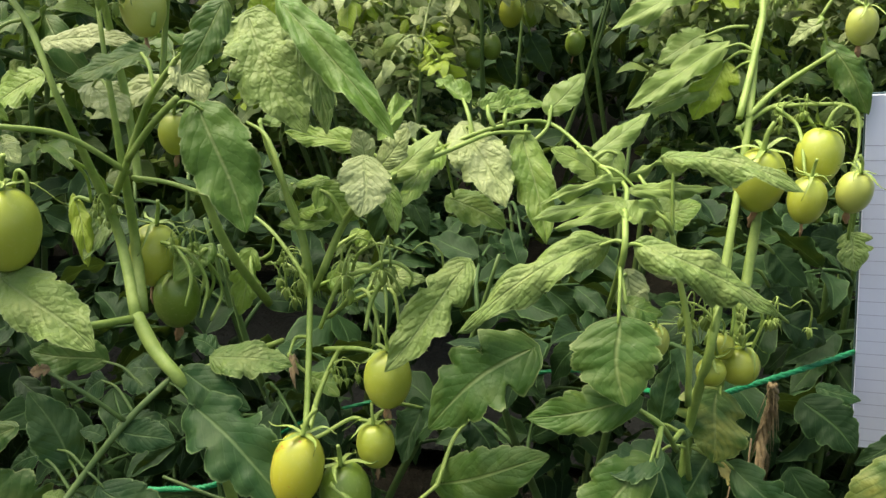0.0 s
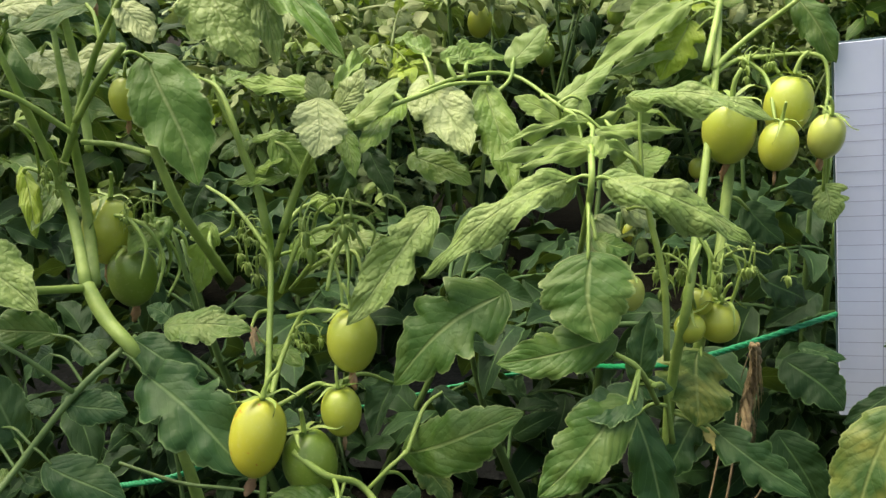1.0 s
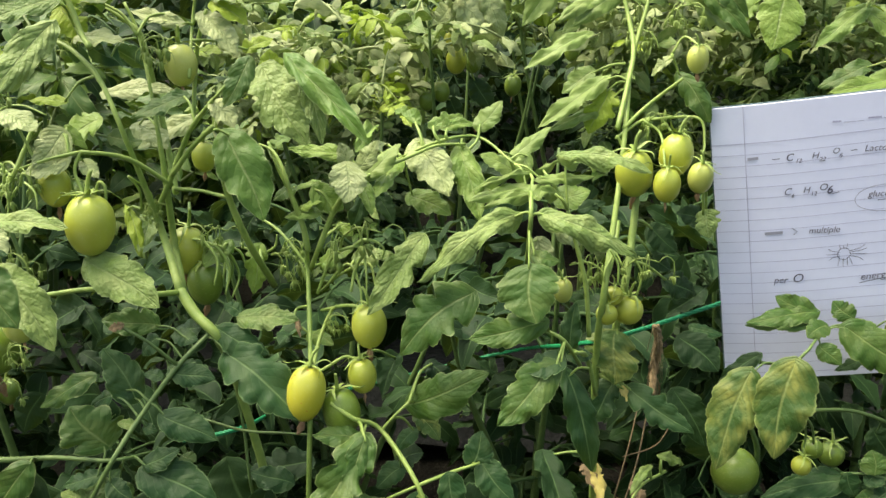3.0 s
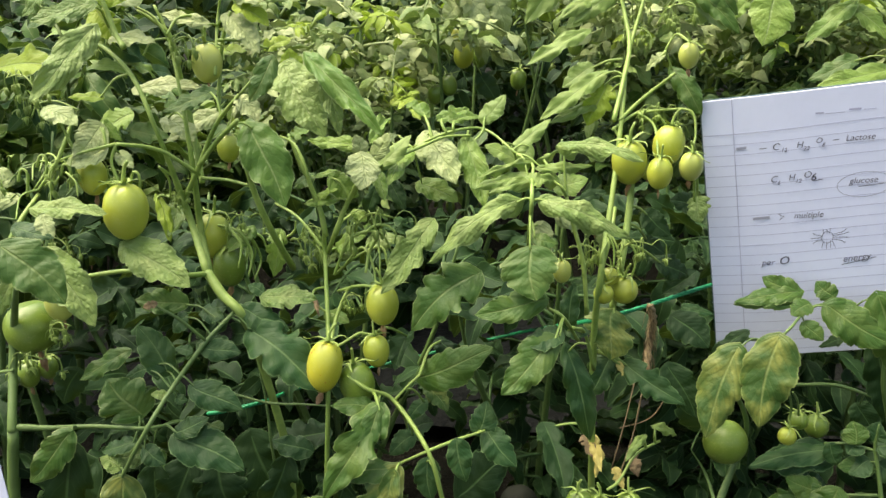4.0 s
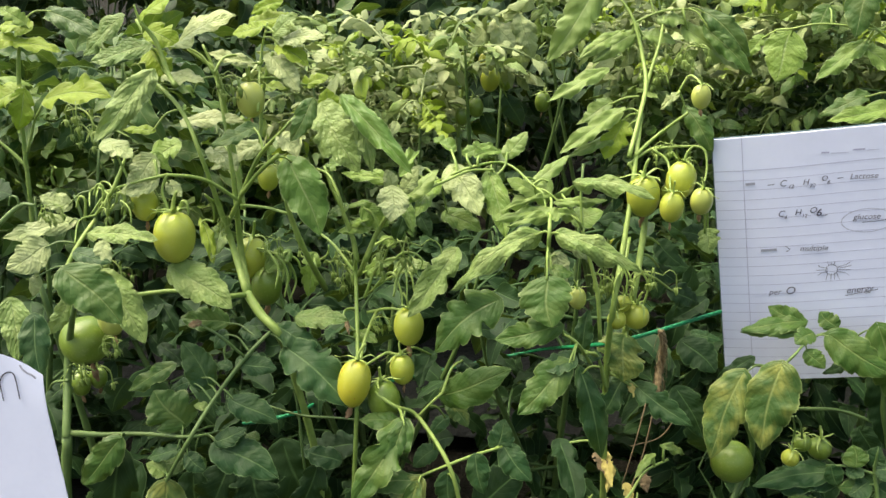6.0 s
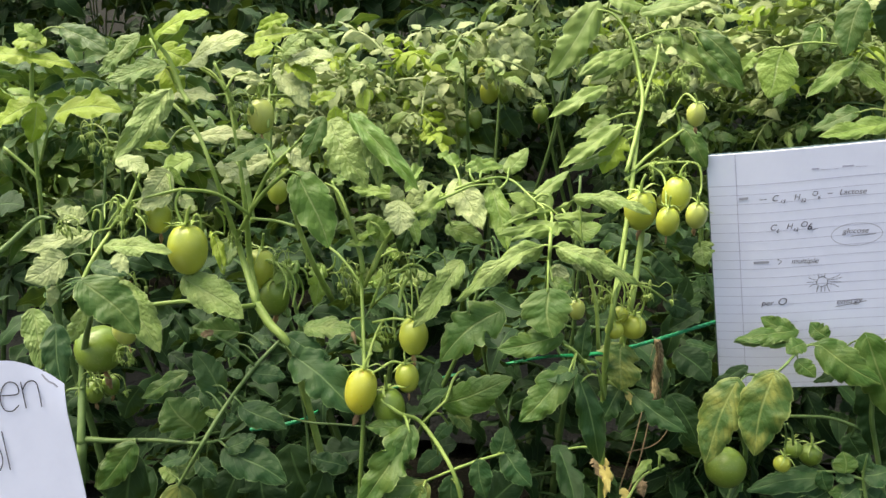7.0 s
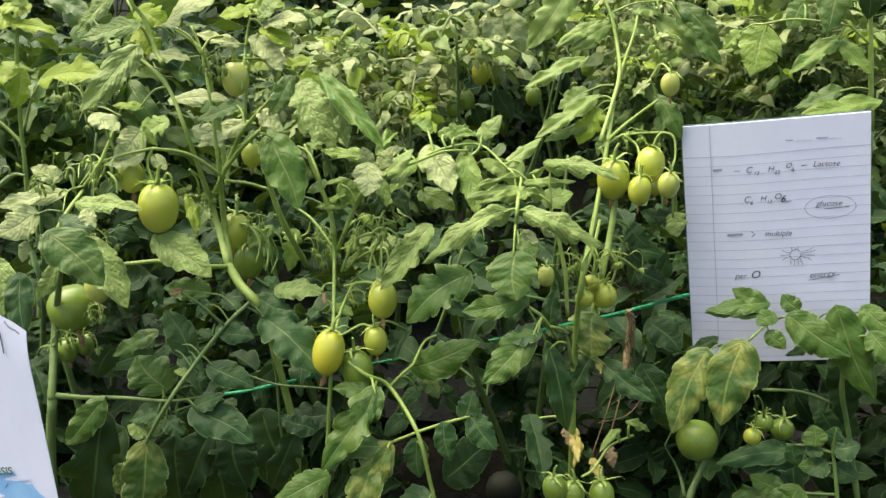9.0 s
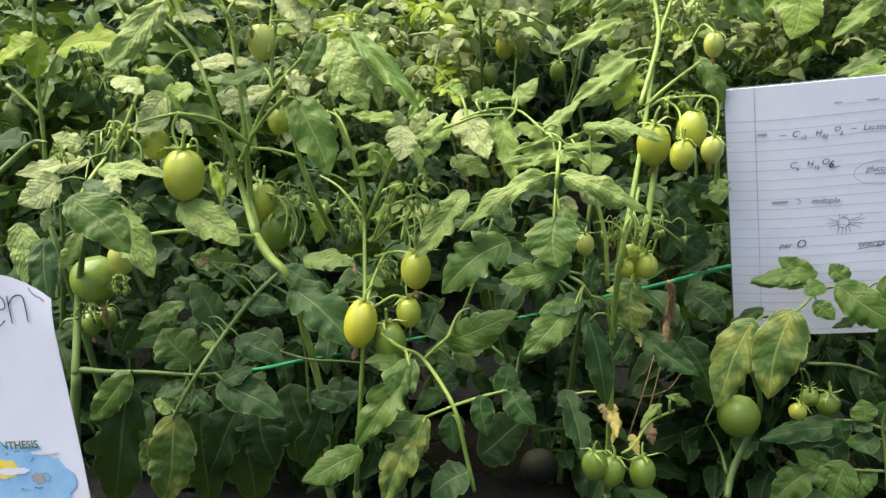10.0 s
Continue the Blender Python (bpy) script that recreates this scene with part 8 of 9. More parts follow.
    leaflet(p, (0.509, 0.640, 0.339), (0.491, 0.629, 0.299), (-0.39, -0.83, 0.40), 1.51, 2, LEAF_MID, "leaf")
    stem(p, [(0.512, 0.643, 0.333, 0.0010), (0.511, 0.641, 0.337, 0.0009), (0.509, 0.640, 0.337, 0.0007)], "leaf_stalk", STEM_SHADED, 5, 0)
    leaflet(p, (0.535, 0.640, 0.334), (0.515, 0.629, 0.304), (-0.37, -0.77, 0.52), 1.09, 2, LEAF_MID, "leaf")
    leaflet(p, (0.525, 0.655, 0.385), (0.510, 0.660, 0.397), (0.07, -0.88, 0.47), 1.98, 2, LEAF_DULL, "leaf")
    leaflet(p, (0.528, 0.655, 0.384), (0.514, 0.650, 0.376), (-0.28, -0.52, 0.81), 2.20, 2, LEAF_DULL, "leaf")
    leaflet(p, (0.540, 0.655, 0.386), (0.546, 0.660, 0.407), (-0.46, -0.81, 0.35), 1.64, 2, LEAF_DULL, "leaf")
    stem(p, [(0.540, 0.649, 0.384, 0.0010), (0.540, 0.652, 0.386, 0.0009), (0.540, 0.655, 0.387, 0.0007)], "leaf_stalk", STEM_SHADED, 5, 0)
    leaflet(p, (0.541, 0.650, 0.386), (0.568, 0.650, 0.391), (-0.19, -0.46, 0.87), 2.05, 2, LEAF_DULL, "leaf")
    leaflet(p, (0.537, 0.650, 0.368), (0.516, 0.645, 0.357), (-0.28, -0.49, 0.82), 1.91, 2, LEAF_DULL, "leaf")
    stem(p, [(0.543, 0.646, 0.369, 0.0010), (0.540, 0.648, 0.369, 0.0009), (0.537, 0.650, 0.367, 0.0007)], "leaf_stalk", STEM_SHADED, 5, 0)
    leaflet(p, (0.547, 0.650, 0.365), (0.568, 0.645, 0.353), (0.09, -0.85, 0.52), 1.99, 2, LEAF_DULL, "leaf")
    leaflet(p, (0.516, 0.680, 0.358), (0.431, 0.670, 0.348), (-0.05, -0.46, 0.89), 0.89, 0, LEAF_DULL, "leaf")
    stem(p, [(0.506, 0.660, 0.381, 0.0010), (0.511, 0.670, 0.374, 0.0009), (0.512, 0.680, 0.358, 0.0007)], "leaf_stalk", STEM_SHADED, 5, 0)
    leaflet(p, (0.503, 0.660, 0.322), (0.463, 0.660, 0.342), (0.38, -0.52, 0.77), 1.56, 0, LEAF_DULL, "leaf")
    stem(p, [(0.509, 0.643, 0.333, 0.0010), (0.506, 0.651, 0.331, 0.0009), (0.501, 0.660, 0.323, 0.0007)], "leaf_stalk", STEM_SHADED, 5, 0)
    leaflet(p, (0.382, 0.690, 0.376), (0.365, 0.690, 0.429), (0.12, -0.99, 0.04), 1.53, 0, LEAF_DEEP_SHADED, "leaf")
    stem(p, [(0.369, 0.677, 0.358, 0.0010), (0.375, 0.683, 0.371, 0.0009), (0.381, 0.690, 0.378, 0.0007)], "leaf_stalk", STEM_SHADED, 5, 0)
    leaflet(p, (0.546, 0.720, 0.393), (0.560, 0.710, 0.361), (-0.07, -0.96, 0.28), 1.66, 0, LEAF_DEEP_SHADED, "leaf")
    stem(p, [(0.545, 0.695, 0.417, 0.0010), (0.545, 0.707, 0.410, 0.0009), (0.547, 0.720, 0.391, 0.0007)], "leaf_stalk", STEM_SHADED, 5, 0)
    return p


build_notebook_front_plant()


def build_second_row_plant():
    p = thing("tomato_plant", 0.022, 1.510, 0.0, "tomato plant in the second row with pale leaves and hanging tomatoes", "plant", "front row of tomato plants")
    stem(p, [(0.022, 1.510, 0.0, 0.0060), (0.014, 1.490, 0.281, 0.0052), (0.002, 1.460, 0.563, 0.0040)], "stem", STEM_SHADED)
    stem(p, [(0.002, 1.460, 0.563, 0.003294), (0.014, 1.460, 0.662, 0.002825), (0.036, 1.460, 0.726, 0.002785), (0.063, 1.460, 0.749, 0.00237)], "branch")
    stem(p, [(0.064, 1.450, 0.750, 0.001963), (0.059, 1.450, 0.732, 0.001971), (0.057, 1.450, 0.717, 0.001978)], "branch")
    stem(p, [(0.065, 1.440, 0.751, 0.001951), (0.078, 1.440, 0.728, 0.001958), (0.069, 1.440, 0.697, 0.001972)], "branch")
    tomato(p, (0.057, 1.45, 0.709), 0.0118, FRUIT_YELLOW, "plum", (-4, 1), 255, 0, False, "")
    tomato(p, (0.068, 1.43, 0.678), 0.0181, FRUIT, "plum", (-5, 3), 295, 1, False, "")
    tomato(p, (0.094, 1.47, 0.667), 0.0131, FRUIT_GREEN, "plum", (5, 0), 75, 1, False, "")
    tomato(p, (0.037, 1.46, 0.621), 0.0154, FRUIT_GREEN, "plum", (1, 8), 170, 2, False, "")
    tomato(p, (0.012, 1.45, 0.605), 0.0137, FRUIT_GREEN, "plum", (7, -4), 55, 2, False, "")
    tomato(p, (-0.03, 1.47, 0.587), 0.0123, FRUIT_GREEN, "plum", (2, 6), 240, 2, False, "")
    tomato(p, (0.266, 1.48, 0.683), 0.0129, FRUIT_GREEN, "plum", (-1, -5), 160, 2, False, "")
    leaflet(p, (0.076, 1.44, 0.779), (0.124, 1.44, 0.713), (0.465, -0.819, 0.335), 1.51, 3, LEAF_PALE, "leaf")
    stem(p, [(0.065, 1.440, 0.751, 0.0016), (0.071, 1.436, 0.768, 0.0014), (0.078, 1.440, 0.777, 0.0012)], "leaf_stalk", None, 5, 0)
    leaflet(p, (0.122, 1.45, 0.789), (0.144, 1.45, 0.707), (0.311, -0.947, 0.084), 1.10, 3, LEAF_PALE, "leaf")
    stem(p, [(0.065, 1.440, 0.751, 0.0016), (0.094, 1.441, 0.777, 0.0014), (0.123, 1.450, 0.786, 0.0012)], "leaf_stalk", None, 5, 0)
    leaflet(p, (0.065, 1.44, 0.769), (0.028, 1.44, 0.733), (-0.253, -0.931, 0.263), 1.92, 3, LEAF_PALE, "leaf")
    stem(p, [(0.065, 1.440, 0.751, 0.0016), (0.065, 1.436, 0.762, 0.0014), (0.063, 1.440, 0.767, 0.0012)], "leaf_stalk", None, 5, 0)
    leaflet(p, (-0.044, 1.4, 0.711), (-0.039, 1.4, 0.659), (0.061, -0.998, 0.006), 0.83, 0, LEAF_YOUNG, "leaf")
    stem(p, [(0.023, 1.460, 0.688, 0.0016), (-0.011, 1.426, 0.709, 0.0014), (-0.044, 1.400, 0.708, 0.0012)], "leaf_stalk", None, 5, 0)
    leaflet(p, (0.096, 1.46, 0.641), (0.124, 1.46, 0.582), (0.553, -0.792, 0.258), 1.26, 2, LEAF_DEEP_SHADED, "leaf")
    stem(p, [(0.069, 1.440, 0.697, 0.0016), (0.082, 1.446, 0.676, 0.0014), (0.097, 1.460, 0.639, 0.0012)], "leaf_stalk", None, 5, 0)
    leaflet(p, (0.051, 1.47, 0.606), (0.073, 1.47, 0.562), (0.205, -0.973, 0.104), 1.16, 2, LEAF_DEEP_SHADED, "leaf")
    stem(p, [(0.006, 1.460, 0.602, 0.0016), (0.029, 1.461, 0.609, 0.0014), (0.052, 1.470, 0.604, 0.0012)], "leaf_stalk", None, 5, 0)
    leaflet(p, (-0.013, 1.45, 0.631), (-0.001, 1.45, 0.653), (-0.25, -0.96, 0.13), 2.30, 3, LEAF_PALE, "leaf")
    stem(p, [(0.009, 1.460, 0.622, 0.0016), (-0.002, 1.451, 0.629, 0.0014), (-0.011, 1.450, 0.633, 0.0012)], "leaf_stalk", None, 5, 0)
    return p


build_second_row_plant()


# ---- filling foliage of the front row ----
rng = random.Random(11)


def behind_front(q, heading):
    """Leaves of the inner plants stay behind the foremost foliage."""
    limit = 0.70 if q[0] < 0.0 else 0.80
    return rng.random() < (0.6 if q[2] < 0.36 else 0.40) and q[1] + 0.24 * math.cos(radians(heading)) > limit and q[1] > limit and q[2] < 0.50


# Inner plants wear the near-black green in place of shade.
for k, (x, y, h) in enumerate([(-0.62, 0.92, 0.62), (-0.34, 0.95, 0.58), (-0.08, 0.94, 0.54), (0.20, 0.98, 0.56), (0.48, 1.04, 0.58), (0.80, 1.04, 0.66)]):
    bush(x, y, h, 0.25, 150 if k < 4 else 260, rng, "dense tomato plant, leaves coloured dark for the shade inside the row", "front row of tomato plants", [LEAF_DEEP_SHADED], keep=behind_front, size=(0.10, 0.15), rough_res=False)

NOTEBOOK = ((0.368, 0.746, 0.711), (0.987, -0.107, 0.123), (0.12, -0.032, -0.992))
POSTER = ((-0.175, 0.357, 0.630), (0.990, 0.0, 0.13), (0.14, -0.16, -0.975))


# ---- paper ----
def sheet_pose(corner, right, down):
    """Pose of a sheet: x to the right, y up, z out of the paper, origin at its upper left corner."""
    x, y = Vector(right).normalized(), -Vector(down).normalized()
    z = x.cross(y).normalized()
    return Matrix.Translation(corner) @ Matrix((x, z.cross(x), z)).transposed().to_4x4()


def box_mesh(name, x0, y0, z0, x1, y1, z1, mat, bow=0.0, n=12):
    """A flat block with a slight bow across its width."""
    verts, faces = [], []
    for i in range(n + 1):
        s = i / n
        b = bow * math.sin(math.pi * s) + 0.25 * bow * math.sin(math.tau * s)
        x = x0 + (x1 - x0) * s
        verts += [(x, y0, z0 + b), (x, y1, z0 + b * 0.8), (x, y1, z1 + b * 0.8), (x, y0, z1 + b)]
    for i in range(n):
        for k in range(4):
            a, c = i * 4 + k, i * 4 + (k + 1) % 4
            faces.append((a, a + 4, c + 4, c))
    faces += [(0, 1, 2, 3), (n * 4 + 3, n * 4 + 2, n * 4 + 1, n * 4)]
    return mesh_from(name, verts, faces, mat, None, False)


def stroke_mesh(name, lines, width, z, mat, bow=None):
    """Flat pen strokes on a page, as thin ribbons along the given lines of (x, y)."""
    verts, faces = [], []
    for line in lines:
        n = len(verts)
        for i, q in enumerate(line):
            a, b = Vector(line[max(0, i - 1)]), Vector(line[min(len(line) - 1, i + 1)])
            d = (b - a).normalized() if (b - a).length else Vector((1, 0))
            o = Vector((-d.y, d.x)) * width * 0.5
            h = z + (bow(q[0]) if bow else 0)
            verts += [(q[0] - o.x, q[1] - o.y, h), (q[0] + o.x, q[1] + o.y, h)]
        faces += [(n + 2 * i, n + 2 * i + 2, n + 2 * i + 3, n + 2 * i + 1) for i in range(len(line) - 1)]
    return mesh_from(name, verts, faces, mat, None, False)


def word(parent, text, x, y, z, size, mat, at, name="letter", shear=0.25, turn=0.0, bold=0.0, space=1.0, stretch=1.0):
    """A word in the built-in font, turned into a mesh that lies on the page."""
    cu = bpy.data.curves.new("word", "FONT")
    cu.body, cu.size, cu.shear, cu.offset, cu.space_character, cu.extrude = text, size, shear, bold, space, 0.00005
    tmp = new("word", cu)
    bpy.context.view_layer.update()
    me = bpy.data.meshes.new_from_object(tmp.evaluated_get(bpy.context.evaluated_depsgraph_get()))
    bpy.data.objects.remove(tmp)
    me.materials.clear()
    me.materials.append(mat)
    # every letter is a part of its own
    bm = bmesh.new()
    bm.from_mesh(me)
    bm.faces.index_update()
    left = dict.fromkeys(bm.verts)
    while left:
        stack, island = [left.popitem()[0]], []
        while stack:
            v = stack.pop()
            island.append(v)
            for e in v.link_edges:
                o = e.other_vert(v)
                if o in left:
                    left.pop(o)
                    stack.append(o)
        index = {v: i for i, v in enumerate(island)}
        faces = [tuple(index[v] for v in f.verts) for f in sorted({f for v in island for f in v.link_faces}, key=lambda f: f.index)]
        part(name, mesh_from(name, [v.co for v in island], faces, mat, None, False), parent, "", at @ pose(x, y, z, 0, 0, turn) @ Matrix.Diagonal((1, stretch, 1, 1)))
    bm.free()


def ring(cx, cy, rx, ry, n=24, wob=0.0):
    return [(cx + rx * math.cos(math.tau * k / n) * (1 + wob * math.sin(k)), cy + ry * math.sin(math.tau * k / n)) for k in range(n + 1)]


def build_notebook(corner, right, down, w, h):
    m = sheet_pose(corner, right, down)
    book = thing("notebook", *corner, "open ruled paper notebook with handwritten formulas, propped among tomato plants", "notebook")
    bow = 0.004
    pen = m @ pose(0, 0.017 * h, 0)

    def lift(x):
        s = min(1, max(0, x / w))
        return bow * math.sin(math.pi * s) + 0.25 * bow * math.sin(math.tau * s)
    part("page", box_mesh("page", 0, -h - 0.009, -0.0035, w, 0, 0.0, PAPER, bow), book, "white ruled page", m)
    part("cover", box_mesh("cover", -0.001, -h - 0.010, -0.006, w + 0.001, 0.001, -0.004, COVER, bow), book, "dark cover", m)
    xs = [w * k / 24 for k in range(25)]
    for k in range(23):
        v = 0.13 + 0.0400 * k
        if v < 1.02:
            part("ruled_line", stroke_mesh("ruled_line", [[(x, -v * h - 0.0006 * math.sin(x * 30)) for x in xs]], 0.00042 if k else 0.0006, 0.0003, RULE, lift), book, "", m)
    part("margin_line", stroke_mesh("margin_line", [[(w * 0.155, -(h + 0.009) * s / 10) for s in range(11)]], 0.0006, 0.0003, RULE, lift), book, "", m)
    for a, b, v, thick in ((0.56, 0.60, 0.102, 0.0016), (0.72, 0.78, 0.102, 0.0016), (0.61, 0.70, 0.108, 0.0005), (0.79, 0.85, 0.108, 0.0005)):
        part("date_bar", stroke_mesh("date_bar", [[(w * a, -h * v), (w * b, -h * v - 0.0004)]], thick, 0.0004, RULE, lift), book, "", pen)

    def text(t, u, v, size, turn=0.0, bold=0.0):
        word(book, t, w * u, -h * v, 0.0005 + lift(w * u), size, PEN, pen, "letter", 0.25, turn, bold - (0.00003 if size > 0.007 else -0.00003))
    for t, u, v, size in (("C", 0.34, 0.222, 0.0095), ("12", 0.385, 0.232, 0.0055), ("H", 0.46, 0.222, 0.0085), ("22", 0.495, 0.234, 0.0055), ("O", 0.555, 0.212, 0.0075), ("6", 0.585, 0.228, 0.006),
                          ("Lactose", 0.70, 0.216, 0.0085), ("C", 0.325, 0.345, 0.0095), ("6", 0.36, 0.355, 0.0055), ("H", 0.415, 0.342, 0.0085), ("12", 0.45, 0.354, 0.0055), ("O", 0.49, 0.338, 0.009),
                          ("glucose", 0.715, 0.378, 0.0085), ("multiple", 0.435, 0.492, 0.0085), ("per", 0.262, 0.672, 0.009), ("O", 0.350, 0.672, 0.012), ("energy", 0.675, 0.682, 0.0095)):
        text(t, u, v, size, -1.5 if t != "energy" else 4)
    text("6", 0.525, 0.352, 0.0105, 0, 0.0002)
    dash = [[(w * 0.28, -h * 0.213), (w * 0.315, -h * 0.212)], [(w * 0.64, -h * 0.208), (w * 0.67, -h * 0.207)], [(w * 0.55, -h * 0.353), (w * 0.585, -h * 0.350)],
            [(w * 0.67, -h * 0.692), (w * 0.84, -h * 0.672)], [(w * 0.76, -h * 0.392), (w * 0.89, -h * 0.388)]]
    part("pen_stroke", stroke_mesh("pen_stroke", dash, 0.0006, 0.0005, INK, lift), book, "", pen)
    # words that cannot be read stand as bars
    for a, b, v in ((0.165, 0.215, 0.205), (0.23, 0.315, 0.482)):
        part("pen_bar", stroke_mesh("pen_bar", [[(w * a, -h * v), (w * b, -h * v + 0.0004)]], 0.0026, 0.0005, PRINT_GREY, lift), book, "", pen)
    part("pen_stroke", stroke_mesh("pen_stroke", [[(w * 0.36, -h * 0.468), (w * 0.385, -h * 0.482), (w * 0.365, -h * 0.492)]], 0.0006, 0.0005, INK, lift), book, "", pen)
    part("ellipse", stroke_mesh("ellipse", [ring(w * 0.79, -h * 0.385, w * 0.135, h * 0.047)], 0.0005, 0.0005, PRINT_GREY, lift), book, "", pen)
    cx, cy, k = w * 0.60, -h * 0.578, w * 0.01
    bug = [ring(cx, cy, 2.9 * k, 3.2 * k, 14, 0.08), [(cx - 2 * k, cy - 2 * k), (cx - 3 * k, cy - 6 * k)], [(cx + 1.6 * k, cy - 2 * k), (cx + 1.5 * k, cy - 6 * k)], [(cx - 0.2 * k, cy - 2.4 * k), (cx - 0.6 * k, cy - 6.5 * k)], [(cx + 2.5 * k, cy - 2 * k), (cx + 4 * k, cy - 6 * k)]]
    for a, b in ((12, 2), (12, -1), (11, 4), (-8, 3), (-9, 0), (-8, -3), (10, -4)):
        bug.append([(cx + 0.25 * a * k, cy + 0.3 * b * k), (cx + 0.7 * a * k, cy + b * k * 0.6), (cx + a * k * 0.9, cy + b * k)])
    bug += [[(cx - 1.5 * k, cy + 2.2 * k), (cx - 2 * k, cy + 5 * k)], [(cx + 1.2 * k, cy + 2.2 * k), (cx + 1.8 * k, cy + 5 * k)], [(cx + 0.1 * k, cy + 2.4 * k), (cx, cy + 4.6 * k)]]
    part("drawing", stroke_mesh("drawing", bug, 0.00042, 0.0005, INK, lift), book, "pen drawing of a small round figure with rays", pen)
    return book


build_notebook(*NOTEBOOK, 0.187, 0.265)


def build_sign(corner, right, down, w, h):
    """A white sheet hung at a lean; its corner is the upper right one, rounded by the curl of the paper."""
    m = sheet_pose(Vector(corner) - Vector(right).normalized() * w, right, down)
    sign = thing("paper_sign", *corner, "white paper sign with black letters and a printed blue picture", "sign")
    verts, faces, nx, ny = [], [], 24, 30
    for i in range(nx + 1):
        for j in range(ny + 1):
            x, y = w * i / nx, -h * j / ny
            # round off the upper right corner
            over = max(0.0, (x - w + 0.048) / 0.048)
            y = y + (0.005 - 0.025 * over ** 2.2) * (1 - j / ny) ** 6
            verts.append((x, y, 0.004 * math.sin(3 * x / w + 1) + 0.006 * math.sin(2.2 * y / h) - 0.012 * max(0, 1 - (w - x) / 0.03 + y / 0.05) ** 2))
    base = len(verts)
    verts += [(x, y, z - 0.0006) for x, y, z in verts]
    for i in range(nx):
        for j in range(ny):
            k = i * (ny + 1) + j
            faces += [(k, k + 1, k + ny + 2, k + ny + 1), (base + k, base + k + ny + 1, base + k + ny + 2, base + k + 1)]
    part("sheet", mesh_from("sheet", verts, faces, PAPER), sign, "white paper sheet", m)

    def z_at(x, y):
        return 0.004 * math.sin(3 * x / w + 1) + 0.006 * math.sin(2.2 * y / h) + 0.0006
    def blob(name, mat, x, y, rx, ry, up):
        pts = [(min(w - 0.001, x + rx * math.cos(math.tau * k / 22) * (1 + 0.12 * math.sin(3 * k))), max(-h, y + ry * math.sin(math.tau * k / 22) * (1 + 0.15 * math.cos(2 * k)))) for k in range(22)]
        part(name, mesh_from(name, [(a, b, z_at(a, b) + up) for a, b in pts], [tuple(range(22))], mat, None, False), sign, "", m)
    # thin brush-pen letters, each drawn in one or two strokes: the ends of two words
    def letter(*lines):
        drawn = [[tuple(q[:2]) for q in smooth_line([(x, y, 0, 0) for x, y in line], 4)] if len(line) > 2 else line for line in lines]
        part("lettering", stroke_mesh("lettering", drawn, 0.0010, 0.0008, INK, lambda x: z_at(x, -0.03 if lines[0][0][1] > -0.045 else -0.07)), sign, "", m)
    letter([(0.1395, -0.0140), (0.1395, -0.0480)], [(0.1395, -0.0190), (0.1440, -0.0140), (0.1500, -0.0137), (0.1545, -0.0180), (0.1550, -0.0240), (0.1534, -0.0304), (0.1479, -0.0364), (0.1400, -0.0350)])
    letter([(0.1591, -0.0235), (0.1728, -0.0233), (0.1741, -0.0171), (0.1712, -0.0136), (0.1660, -0.0132), (0.1609, -0.0173), (0.1579, -0.0243), (0.1574, -0.0316), (0.1602, -0.0362), (0.1664, -0.0365), (0.1720, -0.0325)])
    letter([(0.1774, -0.0135), (0.1776, -0.0357)], [(0.1776, -0.0203), (0.1818, -0.0152), (0.1868, -0.0136), (0.1901, -0.0153), (0.1911, -0.0202), (0.1911, -0.0356)])
    letter([(0.1350, -0.0640), (0.1405, -0.0632), (0.1450, -0.0660), (0.1471, -0.0730), (0.1460, -0.0810), (0.1410, -0.0872), (0.1345, -0.0876), (0.1290, -0.0830), (0.1280, -0.0730), (0.1310, -0.0665), (0.1350, -0.0640)])
    letter([(0.1513, -0.0533), (0.1518, -0.0864)])
    word(sign, "SYNTHESIS", 0.1320, -0.1385, z_at(0.1388, -0.1384), 0.0092, PRINT_GREEN, m, "lettering", 0.0, 0.0, 0.0002)
    blob("blue_print", PRINT_BLUE, 0.1460, -0.1560, 0.0430, 0.0215, 0.0003)
    blob("blue_print", PRINT_BLUE, 0.1640, -0.1680, 0.0375, 0.0225, 0.0002)
    blob("blue_print", PRINT_BLUE, 0.0983, -0.1853, 0.0975, 0.0308, 0.0001)
    blob("pale_print", PAPER, 0.1790, -0.1430, 0.0120, 0.0022, 0.0005)
    blob("pale_print", PAPER, 0.1480, -0.1575, 0.0160, 0.0030, 0.0008)
    blob("sun_print", PRINT_YELLOW, 0.1420, -0.1555, 0.0120, 0.0080, 0.0006)
    blob("can_print", PRINT_GREY, 0.1695, -0.1645, 0.0062, 0.0046, 0.0006)
    part("can_handle", stroke_mesh("can_handle", [ring(0.1765, -0.1640, 0.0030, 0.0036)], 0.0007, 0.0010, PRINT_GREY, lambda x: z_at(x, -0.164)), sign, "", m)
    marks = [[(0.1520, -0.1740), (0.1545, -0.1722), (0.1550, -0.1745)], [(0.1580, -0.1735), (0.1590, -0.1733)], [(0.1640, -0.1730), (0.1660, -0.1722), (0.1680, -0.1732), (0.1720, -0.1724)], [(0.1455, -0.1440), (0.1470, -0.1418)], [(0.1530, -0.1412), (0.1580, -0.1405)], [(0.1660, -0.1500), (0.1690, -0.1470)]]
    for mark in marks:
        part("printed_mark", stroke_mesh("printed_mark", [mark], 0.0007, 0.0009, PRINT_GREEN, lambda x: z_at(x, -0.165)), sign, "", m)
